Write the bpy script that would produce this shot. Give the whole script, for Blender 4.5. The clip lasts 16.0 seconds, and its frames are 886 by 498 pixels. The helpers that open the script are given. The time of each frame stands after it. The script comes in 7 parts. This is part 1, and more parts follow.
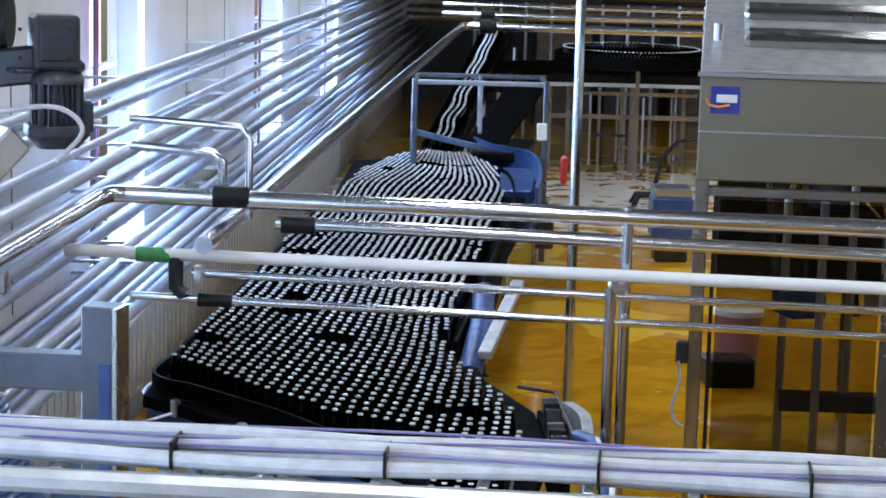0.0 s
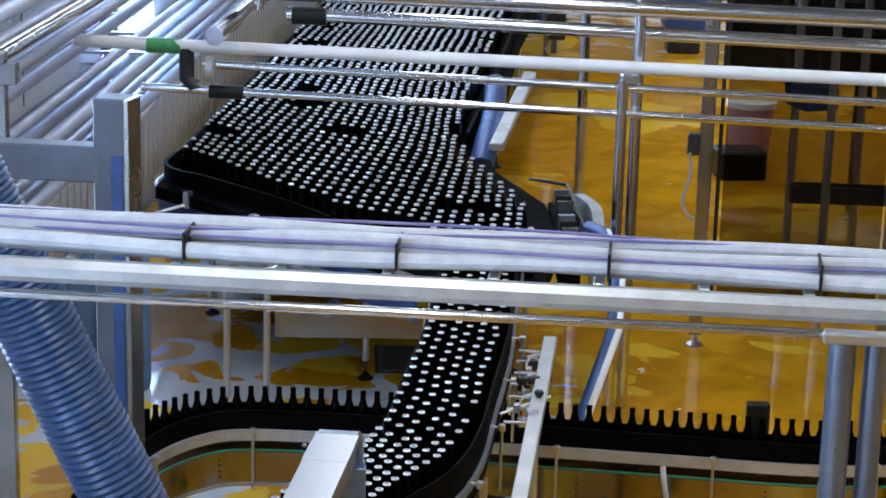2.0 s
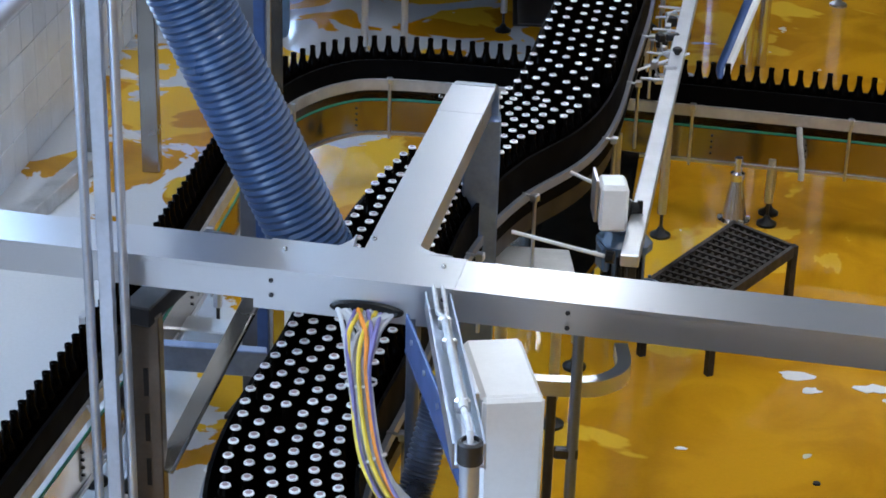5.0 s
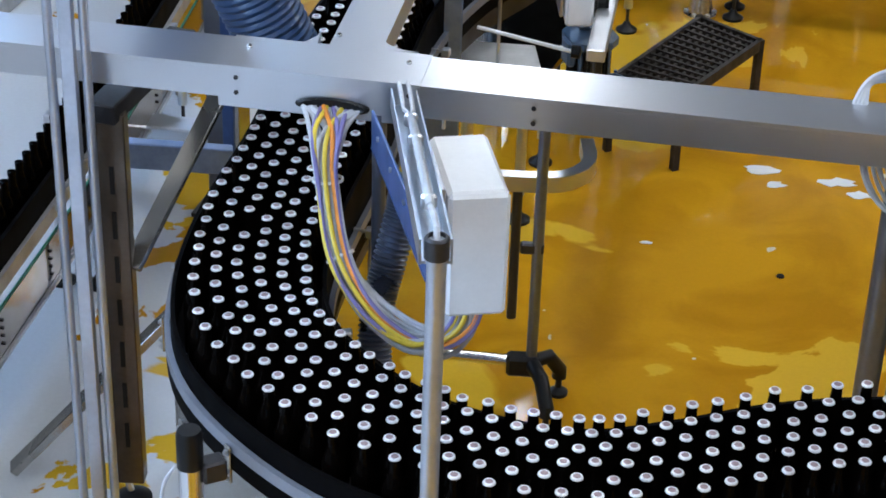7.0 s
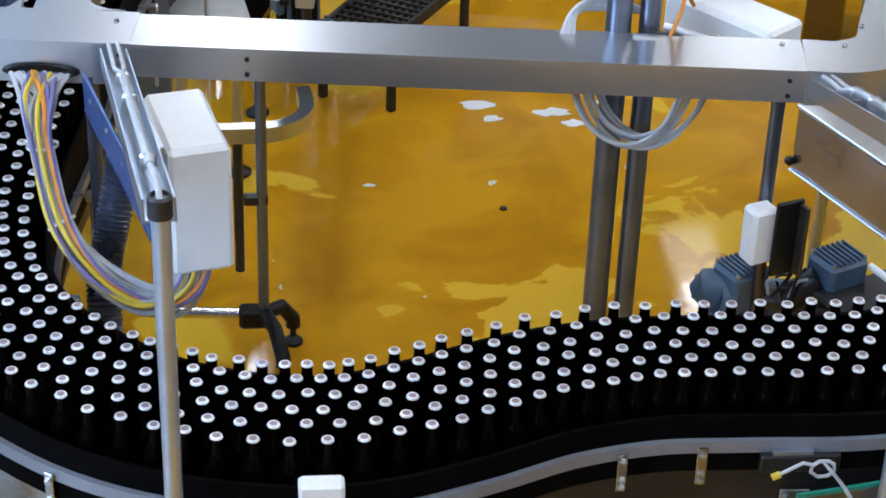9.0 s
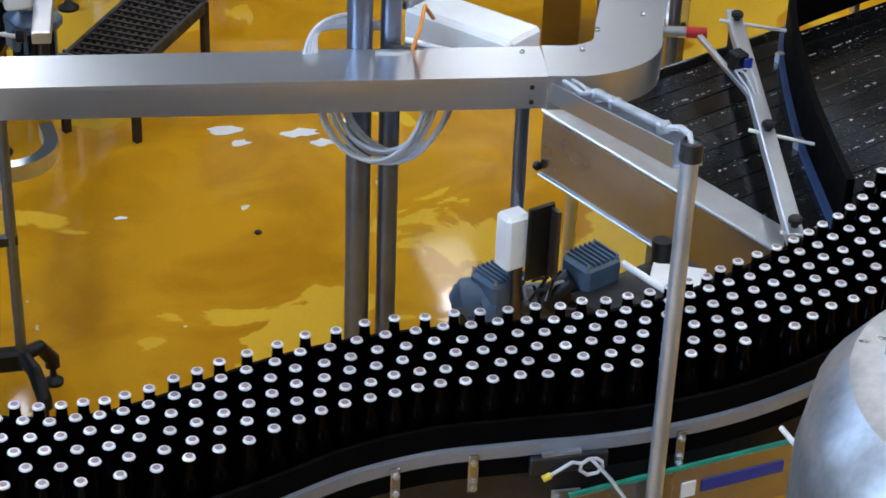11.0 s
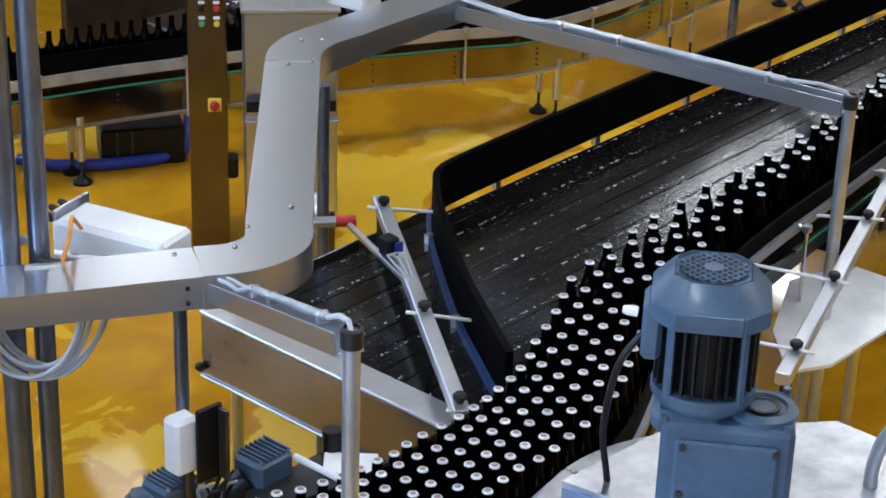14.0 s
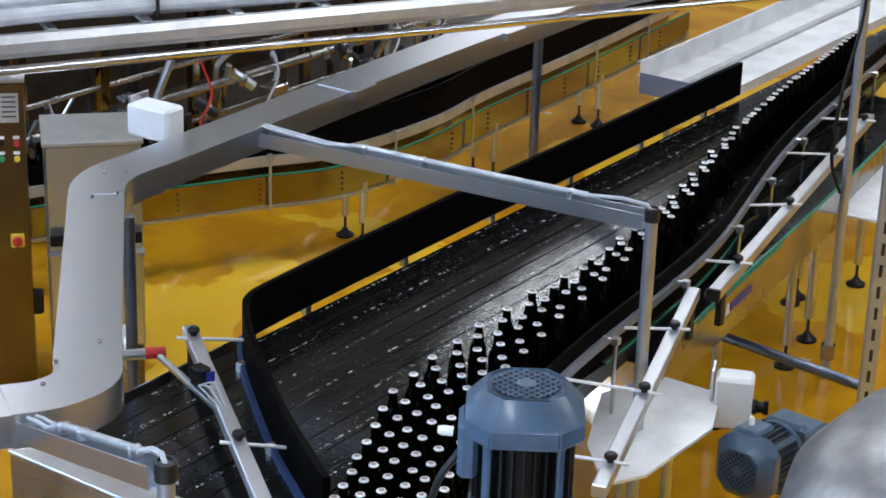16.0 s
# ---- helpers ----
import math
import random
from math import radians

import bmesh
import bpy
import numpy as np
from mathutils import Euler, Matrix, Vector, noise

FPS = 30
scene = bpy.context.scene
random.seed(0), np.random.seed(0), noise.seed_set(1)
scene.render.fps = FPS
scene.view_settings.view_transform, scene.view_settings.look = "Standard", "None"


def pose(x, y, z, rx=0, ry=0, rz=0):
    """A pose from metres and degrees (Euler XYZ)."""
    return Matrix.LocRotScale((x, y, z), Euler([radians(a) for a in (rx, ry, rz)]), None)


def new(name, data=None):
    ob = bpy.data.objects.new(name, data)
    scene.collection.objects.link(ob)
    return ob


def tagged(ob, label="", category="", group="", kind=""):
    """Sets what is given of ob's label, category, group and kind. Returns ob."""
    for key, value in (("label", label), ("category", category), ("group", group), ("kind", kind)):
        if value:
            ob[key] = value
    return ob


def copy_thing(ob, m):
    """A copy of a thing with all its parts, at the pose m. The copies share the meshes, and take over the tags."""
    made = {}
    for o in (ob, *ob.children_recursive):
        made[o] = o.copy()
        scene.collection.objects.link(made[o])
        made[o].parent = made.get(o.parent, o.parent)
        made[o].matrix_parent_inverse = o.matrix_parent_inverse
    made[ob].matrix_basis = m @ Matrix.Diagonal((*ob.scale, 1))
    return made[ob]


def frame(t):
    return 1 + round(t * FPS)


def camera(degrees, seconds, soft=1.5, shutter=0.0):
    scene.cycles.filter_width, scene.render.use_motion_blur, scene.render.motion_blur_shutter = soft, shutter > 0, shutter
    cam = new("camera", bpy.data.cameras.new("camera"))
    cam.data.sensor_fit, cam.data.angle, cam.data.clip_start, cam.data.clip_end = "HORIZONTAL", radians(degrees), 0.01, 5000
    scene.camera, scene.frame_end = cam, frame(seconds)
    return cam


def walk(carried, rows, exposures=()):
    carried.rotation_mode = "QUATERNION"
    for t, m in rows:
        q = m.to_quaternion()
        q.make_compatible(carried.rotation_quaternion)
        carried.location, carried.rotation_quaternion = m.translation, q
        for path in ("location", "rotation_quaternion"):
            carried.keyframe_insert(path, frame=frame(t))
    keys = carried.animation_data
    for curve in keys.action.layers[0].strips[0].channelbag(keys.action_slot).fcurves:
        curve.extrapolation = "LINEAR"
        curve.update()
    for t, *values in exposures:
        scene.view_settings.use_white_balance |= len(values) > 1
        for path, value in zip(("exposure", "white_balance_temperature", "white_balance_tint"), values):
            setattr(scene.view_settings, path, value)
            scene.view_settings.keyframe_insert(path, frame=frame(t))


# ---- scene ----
EYE = (0.0, 0.0, 4.0)


def pan(tilt, yaw, roll):
    """The tripod head: tilt from straight down, yaw to the left, roll."""
    return pose(*EYE, tilt, 0, yaw) @ pose(0, 0, 0, 0, 0, roll)


cam = camera(24.64, 16.0, soft=1.7)
walk(cam, [
    (0, pan(81.01, 0.02, 1.47)),
    (0.5, pan(79.68, -0.03, 1.52)),
    (1, pan(78.08, -0.04, 1.52)),
    (1.5, pan(76.67, -0.01, 1.50)),
    (2, pan(75.13, 0.20, 1.50)),
    (2.5, pan(73.66, 0.69, 1.49)),
    (3, pan(72.18, 1.26, 1.54)),
    (3.5, pan(70.63, 1.91, 1.57)),
    (4, pan(68.83, 2.40, 1.60)),
    (4.5, pan(67.31, 3.31, 1.64)),
    (5, pan(65.25, 3.99, 1.70)),
    (5.2, pan(64.48, 4.26, 1.76)),
    (7.3, pan(58.75, 1.96, 2.08)),
    (7.5, pan(58.34, 1.34, 2.18)),
    (8, pan(58.26, -0.76, 1.96)),
    (8.5, pan(58.27, -3.35, 2.01)),
    (9, pan(58.33, -6.36, 2.12)),
    (9.2, pan(58.45, -7.50, 2.12)),
    (11.3, pan(59.47, -15.65, 2.24)),
    (11.5, pan(59.97, -16.57, 2.24)),
    (12, pan(61.15, -18.38, 2.18)),
    (12.5, pan(62.10, -20.30, 2.07)),
    (13, pan(63.06, -21.77, 1.98)),
    (13.5, pan(63.92, -23.23, 1.81)),
    (14, pan(64.95, -24.90, 1.84)),
    (14.5, pan(65.79, -26.54, 1.88)),
    (15, pan(66.69, -28.09, 1.83)),
    (15.5, pan(67.74, -29.24, 1.82)),
    (16, pan(68.61, -30.60, 1.81)),
])

# ---- light ----
world = bpy.data.worlds.new("world")
scene.world = world
world.use_nodes = True
wn = world.node_tree.nodes
sky = wn.new("ShaderNodeTexSky")
sky.sky_type, sky.sun_disc, sky.sun_elevation, sky.sun_rotation = "NISHITA", False, radians(38), radians(250)
world.node_tree.links.new(sky.outputs[0], wn["Background"].inputs[0])
wn["Background"].inputs[1].default_value = 0.12
scene.view_settings.exposure = 0.0


def area_lamp(name, m, sx, sy, watts, colour):
    data = bpy.data.lights.new(name, "AREA")
    data.shape, data.size, data.size_y, data.energy, data.color = "RECTANGLE", sx, sy, watts, colour
    ob = new(name, data)
    ob.matrix_world = m
    return ob


COOL = (0.88, 0.935, 1.0)
CEILING_Z = 7.2
LAMP_ROWS = [(-0.2, y) for y in (-3.0, 3.0, 9.0, 16.6, 22.0, 28.0)] + [(4.6, y) for y in (-3.0, 3.0, 9.0, 16.6)] + [(6.2, y) for y in (22.0, 28.0)]
LAMP_ROWS += [(8.0, y) for y in (-3.0, 3.0, 9.0, 25.6, 29.0)] + [(11.9, y) for y in (-3.0, 3.0, 9.0, 14.2, 19.0, 27.0, 30.5)] + [(13.6, 19.6)]
for lx, ly in LAMP_ROWS:
    short = (lx, ly) == (4.6, 16.6)
    area_lamp("hall_lamp", pose(lx, ly, CEILING_Z - 0.14), 0.5, 1.0 if short else 3.0, 30 if short else 95, COOL)
# daylight through the openings of the west wall
WINDOWS = [(-4.5, 2.2), (1.5, 2.2), (7.0, 1.8), (14.6, 2.0), (23.0, 2.4), (30.0, 2.4)]
for wy, wl in WINDOWS:
    area_lamp("window_daylight", pose(-2.83 + 0.045 * (wy + wl / 2 - 9) - 0.05, wy + wl / 2, 3.2, 0, -90, -2.6), 4.4, wl, 250 if wy < 10 else 520, (0.4, 0.635, 1.0))

# ---- materials ----


def material(name, base, rough=0.5, metal=0.0, vary=0.12, scale=8.0, fine=90.0, bump=0.05, tint=None, spread=0.1, coat=0.0, spec=0.5, each=0.0):
    """Base colour with stains at one scale and grain at another, uneven gloss and a fine relief."""
    m = bpy.data.materials.new(name)
    m.use_nodes = True
    nt = m.node_tree
    n, link = nt.nodes, nt.links.new
    p = n["Principled BSDF"]
    geo = n.new("ShaderNodeNewGeometry")
    big, small = n.new("ShaderNodeTexNoise"), n.new("ShaderNodeTexNoise")
    big.inputs["Scale"].default_value, small.inputs["Scale"].default_value = scale, fine
    big.inputs["Detail"].default_value = 5
    link(geo.outputs["Position"], big.inputs["Vector"])
    link(geo.outputs["Position"], small.inputs["Vector"])
    mix = n.new("ShaderNodeMixRGB")
    other = tint or tuple(min(1, c * (1 - vary * 2.2)) for c in base)
    mix.inputs[1].default_value, mix.inputs[2].default_value = (*base, 1), (*other, 1)
    ramp = n.new("ShaderNodeMapRange")
    ramp.inputs[1].default_value, ramp.inputs[2].default_value = 0.4, 0.68
    link(big.outputs[0], ramp.inputs[0])
    link(ramp.outputs[0], mix.inputs[0])
    mul = n.new("ShaderNodeMixRGB")
    mul.blend_type, mul.inputs[0].default_value = "MULTIPLY", 1
    g = n.new("ShaderNodeMapRange")
    g.inputs[3].default_value, g.inputs[4].default_value = 1 - vary, 1 + vary
    link(small.outputs[0], g.inputs[0])
    link(mix.outputs[0], mul.inputs[1])
    link(g.outputs[0], mul.inputs[2])
    out = mul.outputs[0]
    if each:
        info = n.new("ShaderNodeObjectInfo")
        r = n.new("ShaderNodeMapRange")
        r.inputs[3].default_value, r.inputs[4].default_value = 1 - each, 1 + each
        link(info.outputs["Random"], r.inputs[0])
        m2 = n.new("ShaderNodeMixRGB")
        m2.blend_type, m2.inputs[0].default_value = "MULTIPLY", 1
        link(out, m2.inputs[1])
        link(r.outputs[0], m2.inputs[2])
        out = m2.outputs[0]
    link(out, p.inputs["Base Color"])
    rr = n.new("ShaderNodeMapRange")
    rr.inputs[3].default_value, rr.inputs[4].default_value = max(0.02, rough - spread), min(1, rough + spread)
    link(big.outputs[0], rr.inputs[0])
    link(rr.outputs[0], p.inputs["Roughness"])
    p.inputs["Metallic"].default_value = metal
    p.inputs["Specular IOR Level"].default_value = spec
    p.inputs["Coat Weight"].default_value = coat
    p.inputs["Coat Roughness"].default_value = 0.08
    if bump:
        b = n.new("ShaderNodeBump")
        b.inputs["Strength"].default_value, b.inputs["Distance"].default_value = bump, 0.004
        link(small.outputs[0], b.inputs["Height"])
        link(b.outputs[0], p.inputs["Normal"])
    return m


STEEL = material("brushed_steel", (0.6, 0.62, 0.66), 0.28, 0.95, 0.02, 1.2, 140, 0.0, spread=0.015)
# pipe steel with the reflected wall and windows painted in as pale blue
WALL_PIPE = material("bright_wall_pipe_steel", (0.5, 0.54, 0.66), 0.4, 0.5, 0.06, 4, 60, 0.02)
STEEL_MIRROR = material("polished_sheet_steel", (0.36, 0.33, 0.31), 0.12, 1.0, 0.08, 4, 60, 0.02, spread=0.05)
STEEL_PIPE = material("polished_pipe_steel", (0.72, 0.73, 0.76), 0.2, 1.0, 0.06, 4, 60, 0.02)
STEEL_DULL = material("dull_steel_sheet", (0.4, 0.39, 0.37), 0.24, 0.95, 0.1, 3, 70, 0.05, spread=0.14)
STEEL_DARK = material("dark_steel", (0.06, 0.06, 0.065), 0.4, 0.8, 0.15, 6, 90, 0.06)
GALV = material("galvanised_tube", (0.6, 0.61, 0.62), 0.42, 0.7, 0.1, 9, 60, 0.06)
ALU = material("anodised_aluminium", (0.6, 0.61, 0.63), 0.35, 0.85, 0.06, 6, 120, 0.03)
# plain steel with its dark brown reflection put into the base colour
STEEL_REFLECT_BROWN = material("brown_tinted_steel", (0.13, 0.105, 0.085), 0.35, 0.85, 0.15, 6, 70, 0.06)
# stainless hood sheet, warm reflection of the floor mixed into its colour
HOOD_REFLECT_BROWN = material("warm_satin_sheet", (0.3, 0.275, 0.21), 0.36, 0.9, 0.05, 2, 120, 0.0, spread=0.03)
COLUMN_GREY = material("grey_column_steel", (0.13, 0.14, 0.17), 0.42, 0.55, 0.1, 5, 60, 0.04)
RAIL_STEEL = material("satin_rail_strip", (0.29, 0.31, 0.36), 0.42, 0.5, 0.08, 6, 90, 0.02, spread=0.05)
# mirror steel; part of the floor's brown reflection is in the base colour
COLUMN_REFLECT_BROWN = material("brown_mirror_column", (0.2, 0.17, 0.145), 0.16, 1.0, 0.08, 4, 60, 0.02, spread=0.05)
# two copies of one post steel: pale as lit, blue-grey as reflecting dark
POST_STEEL_LIT = material("pale_blue_post_steel", (0.52, 0.56, 0.64), 0.35, 0.8, 0.1, 5, 60, 0.04)
POST_STEEL_SHADED = material("blue_grey_post_steel", (0.2, 0.225, 0.29), 0.3, 0.85, 0.12, 5, 60, 0.04)
BLACK = material("black_plastic", (0.006, 0.006, 0.0065), 0.4, 0.0, 0.2, 12, 90, 0.04, spec=0.3)
RAIL_BLACK = material("black_guide_rail", (0.003, 0.0028, 0.003), 0.55, 0.0, 0.2, 10, 90, 0.02, spec=0.02)
GLASS_BROWN = material("dark_brown_glass", (0.0015, 0.001, 0.0008), 0.05, 0.0, 0.1, 30, 60, 0.0, spread=0.015, each=0.3, spec=0.05)
CAP = material("silver_crown_cap", (0.78, 0.77, 0.78), 0.3, 0.3, 0.05, 60, 200, 0.0, each=0.1)
CAP_MARK = material("dull_red_cap_print", (0.3, 0.2, 0.21), 0.35, 0.2, 0.1, 60, 200, 0.0)
MOTOR_BLUE = material("blue_grey_motor_paint", (0.055, 0.1, 0.165), 0.38, 0.0, 0.12, 14, 90, 0.06, coat=0.2)
MOTOR_DARK = material("dark_motor_paint", (0.007, 0.008, 0.01), 0.45, 0.0, 0.15, 14, 90, 0.06, spec=0.3)
MOTOR_GREY = material("slate_motor_paint", (0.035, 0.042, 0.055), 0.4, 0.0, 0.15, 14, 90, 0.06)
WHITE_BOX = material("white_enclosure_paint", (0.8, 0.8, 0.8), 0.4, 0.0, 0.04, 6, 80, 0.02)
WHITE_CABLE = material("white_cable_sheath", (0.54, 0.55, 0.58), 0.5, 0.0, 0.08, 20, 120, 0.03)
GREY_CABLE = material("grey_cable_sheath", (0.36, 0.37, 0.41), 0.5, 0.0, 0.1, 20, 120, 0.03)
VIOLET = material("violet_cable_sheath", (0.2, 0.17, 0.38), 0.5, 0.0, 0.1, 20, 120, 0.0)
YELLOW = material("yellow_cable_sheath", (0.75, 0.55, 0.05), 0.5, 0.0, 0.1, 20, 120, 0.0)
ORANGE = material("orange_cable_sheath", (0.8, 0.28, 0.04), 0.5, 0.0, 0.1, 20, 120, 0.0)
RED = material("red_plastic", (0.6, 0.03, 0.03), 0.4, 0.0, 0.1, 20, 120, 0.0)
GREEN = material("green_plastic", (0.05, 0.3, 0.09), 0.45, 0.0, 0.12, 20, 120, 0.03)
TEAL_EDGE = material("green_wear_strip", (0.02, 0.28, 0.2), 0.4, 0.0, 0.1, 20, 120, 0.0)
HOSE_BLUE = material("blue_corrugated_hose", (0.032, 0.078, 0.19), 0.3, 0.0, 0.16, 5, 60, 0.03, spread=0.1)
BLUE_PAINT = material("blue_painted_steel", (0.04, 0.09, 0.25), 0.4, 0.2, 0.15, 7, 60, 0.05)
BLUE_TANK = material("light_blue_plastic", (0.12, 0.22, 0.38), 0.45, 0.0, 0.15, 6, 60, 0.05)
BELT = material("black_modular_belt", (0.005, 0.0048, 0.005), 0.3, 0.0, 0.3, 14, 160, 0.2, spread=0.1, spec=0.15)
# steel sheet; the lamp's reflection is painted as a near-white base
LIT_SHEET = material("pale_steel_sheet", (0.82, 0.83, 0.84), 0.4, 0.1, 0.08, 6, 60, 0.03)
WET_PAN = material("wet_dark_pan_steel", (0.05, 0.048, 0.045), 0.14, 0.9, 0.3, 14, 60, 0.1, spread=0.08)
DECK = material("dull_black_deck", (0.005, 0.005, 0.006), 0.75, 0.0, 0.3, 14, 90, 0.2, spec=0.03)
PINK = material("pink_plastic_tub", (0.55, 0.28, 0.3), 0.45, 0.0, 0.1, 10, 60, 0.0)
LOGO_BLUE = material("printed_blue", (0.02, 0.04, 0.3), 0.4, 0.0, 0.05, 10, 60, 0.0)
WALL_GREY = material("grey_wall_panel", (0.12, 0.125, 0.135), 0.6, 0.0, 0.08, 1.5, 40, 0.03)
WALL_PAINT = material("white_wall_panel", (0.85, 0.86, 0.87), 0.45, 0.0, 0.05, 1.5, 40, 0.03)
# white tile, blue of the daylight put into its base colour
TILE = material("white_wall_tile", (0.72, 0.78, 0.87), 0.22, 0.0, 0.05, 4, 60, 0.02, each=0.05)
GROUT = material("grey_tile_grout", (0.5, 0.51, 0.53), 0.7, 0.0, 0.1, 20, 90, 0.1)
CEIL = material("dark_ceiling_sheet", (0.05, 0.05, 0.055), 0.6, 0.0, 0.06, 1, 30, 0.02)
GRATE = material("rusty_dark_grating", (0.045, 0.038, 0.034), 0.55, 0.5, 0.3, 18, 90, 0.2)


def smoked_glass(name, colour, rough):
    m = bpy.data.materials.new(name)
    m.use_nodes = True
    p = m.node_tree.nodes["Principled BSDF"]
    p.inputs["Base Color"].default_value = (*colour, 1)
    p.inputs["Transmission Weight"].default_value = 1.0
    p.inputs["Roughness"].default_value = rough
    p.inputs["IOR"].default_value = 1.15
    return m


DOOR_GLASS = smoked_glass("clear_door_glazing", (0.34, 0.29, 0.24), 0.02)


def glow(name, colour, strength):
    m = bpy.data.materials.new(name)
    m.use_nodes = True
    p = m.node_tree.nodes["Principled BSDF"]
    p.inputs["Base Color"].default_value = (*colour, 1)
    p.inputs["Emission Color"].default_value = (*colour, 1)
    p.inputs["Emission Strength"].default_value = strength
    return m


LAMP_GLOW = glow("lamp_diffuser", (0.9, 0.95, 1.0), 4.0)
SKY_GLOW = glow("bright_daylight_backdrop", (0.86, 0.93, 1.0), 1.6)


def floor_material():
    """Ochre epoxy floor: wet and glossy, with pale wear, painted window reflections, darker pools and flecks."""
    m = bpy.data.materials.new("ochre_epoxy_floor")
    m.use_nodes = True
    n, link = m.node_tree.nodes, m.node_tree.links.new
    p = n["Principled BSDF"]
    geo = n.new("ShaderNodeNewGeometry")

    def noise_tex(scale, detail, distort=0.0):
        t = n.new("ShaderNodeTexNoise")
        t.inputs["Scale"].default_value, t.inputs["Detail"].default_value, t.inputs["Distortion"].default_value = scale, detail, distort
        link(geo.outputs["Position"], t.inputs["Vector"])
        return t

    def span(src, a, b, lo=0.0, hi=1.0):
        r = n.new("ShaderNodeMapRange")
        r.inputs[1].default_value, r.inputs[2].default_value, r.inputs[3].default_value, r.inputs[4].default_value = a, b, lo, hi
        link(src, r.inputs[0])
        return r.outputs[0]

    def blend(fac, a, b, mode="MIX"):
        x = n.new("ShaderNodeMixRGB")
        x.blend_type = mode
        if isinstance(fac, float):
            x.inputs[0].default_value = fac
        else:
            link(fac, x.inputs[0])
        for slot, v in ((1, a), (2, b)):
            if isinstance(v, tuple):
                x.inputs[slot].default_value = (*v, 1)
            else:
                link(v, x.inputs[slot])
        return x.outputs[0]

    big, mid, fine = noise_tex(0.55, 5, 0.6), noise_tex(2.2, 6, 0.8), noise_tex(60, 3)
    fleck = noise_tex(7.0, 2)
    colour = blend(span(mid.outputs[0], 0.4, 0.62), (0.62, 0.3, 0.012), (0.47, 0.21, 0.008))
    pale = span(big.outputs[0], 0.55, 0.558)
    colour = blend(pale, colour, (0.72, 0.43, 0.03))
    # broad pale patches: ochre wear in the working aisle, grey and cream for painted window reflections
    for cx, cy, size, patch_colour in ((1.0, 6.0, 0.8, (0.73, 0.43, 0.035)), (1.9, 6.6, 0.7, (0.73, 0.43, 0.035)), (2.4, 9.9, 1.0, (0.73, 0.43, 0.035)), (0.95, 8.9, 0.6, (0.73, 0.43, 0.035)), (-1.1, 11.2, 3.2, (0.5, 0.53, 0.58)), (-1.3, 14.0, 1.8, (0.56, 0.58, 0.6)), (2.5, 30.5, 9.0, (0.66, 0.6, 0.5))):
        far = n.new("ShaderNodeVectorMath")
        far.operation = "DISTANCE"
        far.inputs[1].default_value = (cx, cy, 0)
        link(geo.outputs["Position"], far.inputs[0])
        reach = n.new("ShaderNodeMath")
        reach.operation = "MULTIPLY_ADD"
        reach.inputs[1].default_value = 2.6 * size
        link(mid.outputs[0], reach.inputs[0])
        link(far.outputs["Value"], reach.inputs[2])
        colour = blend(span(reach.outputs[0], 1.62 * size, 1.58 * size), colour, patch_colour)
    # paint wear down to pale screed along the west wall, with window glare painted in
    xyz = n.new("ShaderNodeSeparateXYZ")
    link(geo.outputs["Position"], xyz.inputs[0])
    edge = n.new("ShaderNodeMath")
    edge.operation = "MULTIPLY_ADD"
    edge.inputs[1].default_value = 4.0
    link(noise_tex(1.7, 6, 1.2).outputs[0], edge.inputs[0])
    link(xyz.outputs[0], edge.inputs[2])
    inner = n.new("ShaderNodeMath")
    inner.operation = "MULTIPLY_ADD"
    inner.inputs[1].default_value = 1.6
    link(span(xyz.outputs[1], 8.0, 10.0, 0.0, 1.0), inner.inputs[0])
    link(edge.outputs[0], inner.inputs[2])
    wear_glare = span(inner.outputs[0], 0.78, 0.73)
    colour = blend(wear_glare, colour, (0.66, 0.67, 0.68))
    colour = blend(span(fleck.outputs[0], 0.735, 0.745), colour, (0.72, 0.66, 0.52))
    colour = blend(0.35, colour, blend(span(fine.outputs[0], 0.2, 0.8), (0.8, 0.8, 0.8), (1, 1, 1)), "MULTIPLY")
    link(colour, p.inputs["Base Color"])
    rough = span(mid.outputs[0], 0.35, 0.65, 0.03, 0.09)
    link(rough, p.inputs["Roughness"])
    p.inputs["Specular IOR Level"].default_value = 0.24
    b = n.new("ShaderNodeBump")
    b.inputs["Strength"].default_value, b.inputs["Distance"].default_value = 0.12, 0.01
    link(mid.outputs[0], b.inputs["Height"])
    link(b.outputs[0], p.inputs["Normal"])
    return m


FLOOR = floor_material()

# ---- mesh helpers ----


def part(name, bm, mat, parent=None, label="", sharp=35):
    """Link a bmesh as one mesh object under a thing or under a part; the material may be a list."""
    me = bpy.data.meshes.new(name)
    bmesh.ops.recalc_face_normals(bm, faces=bm.faces) if len(bm.faces) < 60000 else None
    bm.to_mesh(me)
    bm.free()
    for x in mat if isinstance(mat, (list, tuple)) else [mat]:
        me.materials.append(x)
    me.polygons.foreach_set("use_smooth", [True] * len(me.polygons))
    me.set_sharp_from_angle(angle=radians(sharp))
    ob = new(name, me)
    if parent is not None:
        ob.parent = parent
    if label:
        tagged(ob, label)
    return ob


def thing(name, label, category, group="", at=(0, 0, 0), kind=""):
    ob = new(name)
    ob.empty_display_size = 0.05
    ob.location = at
    return tagged(ob, label, category, group, kind)


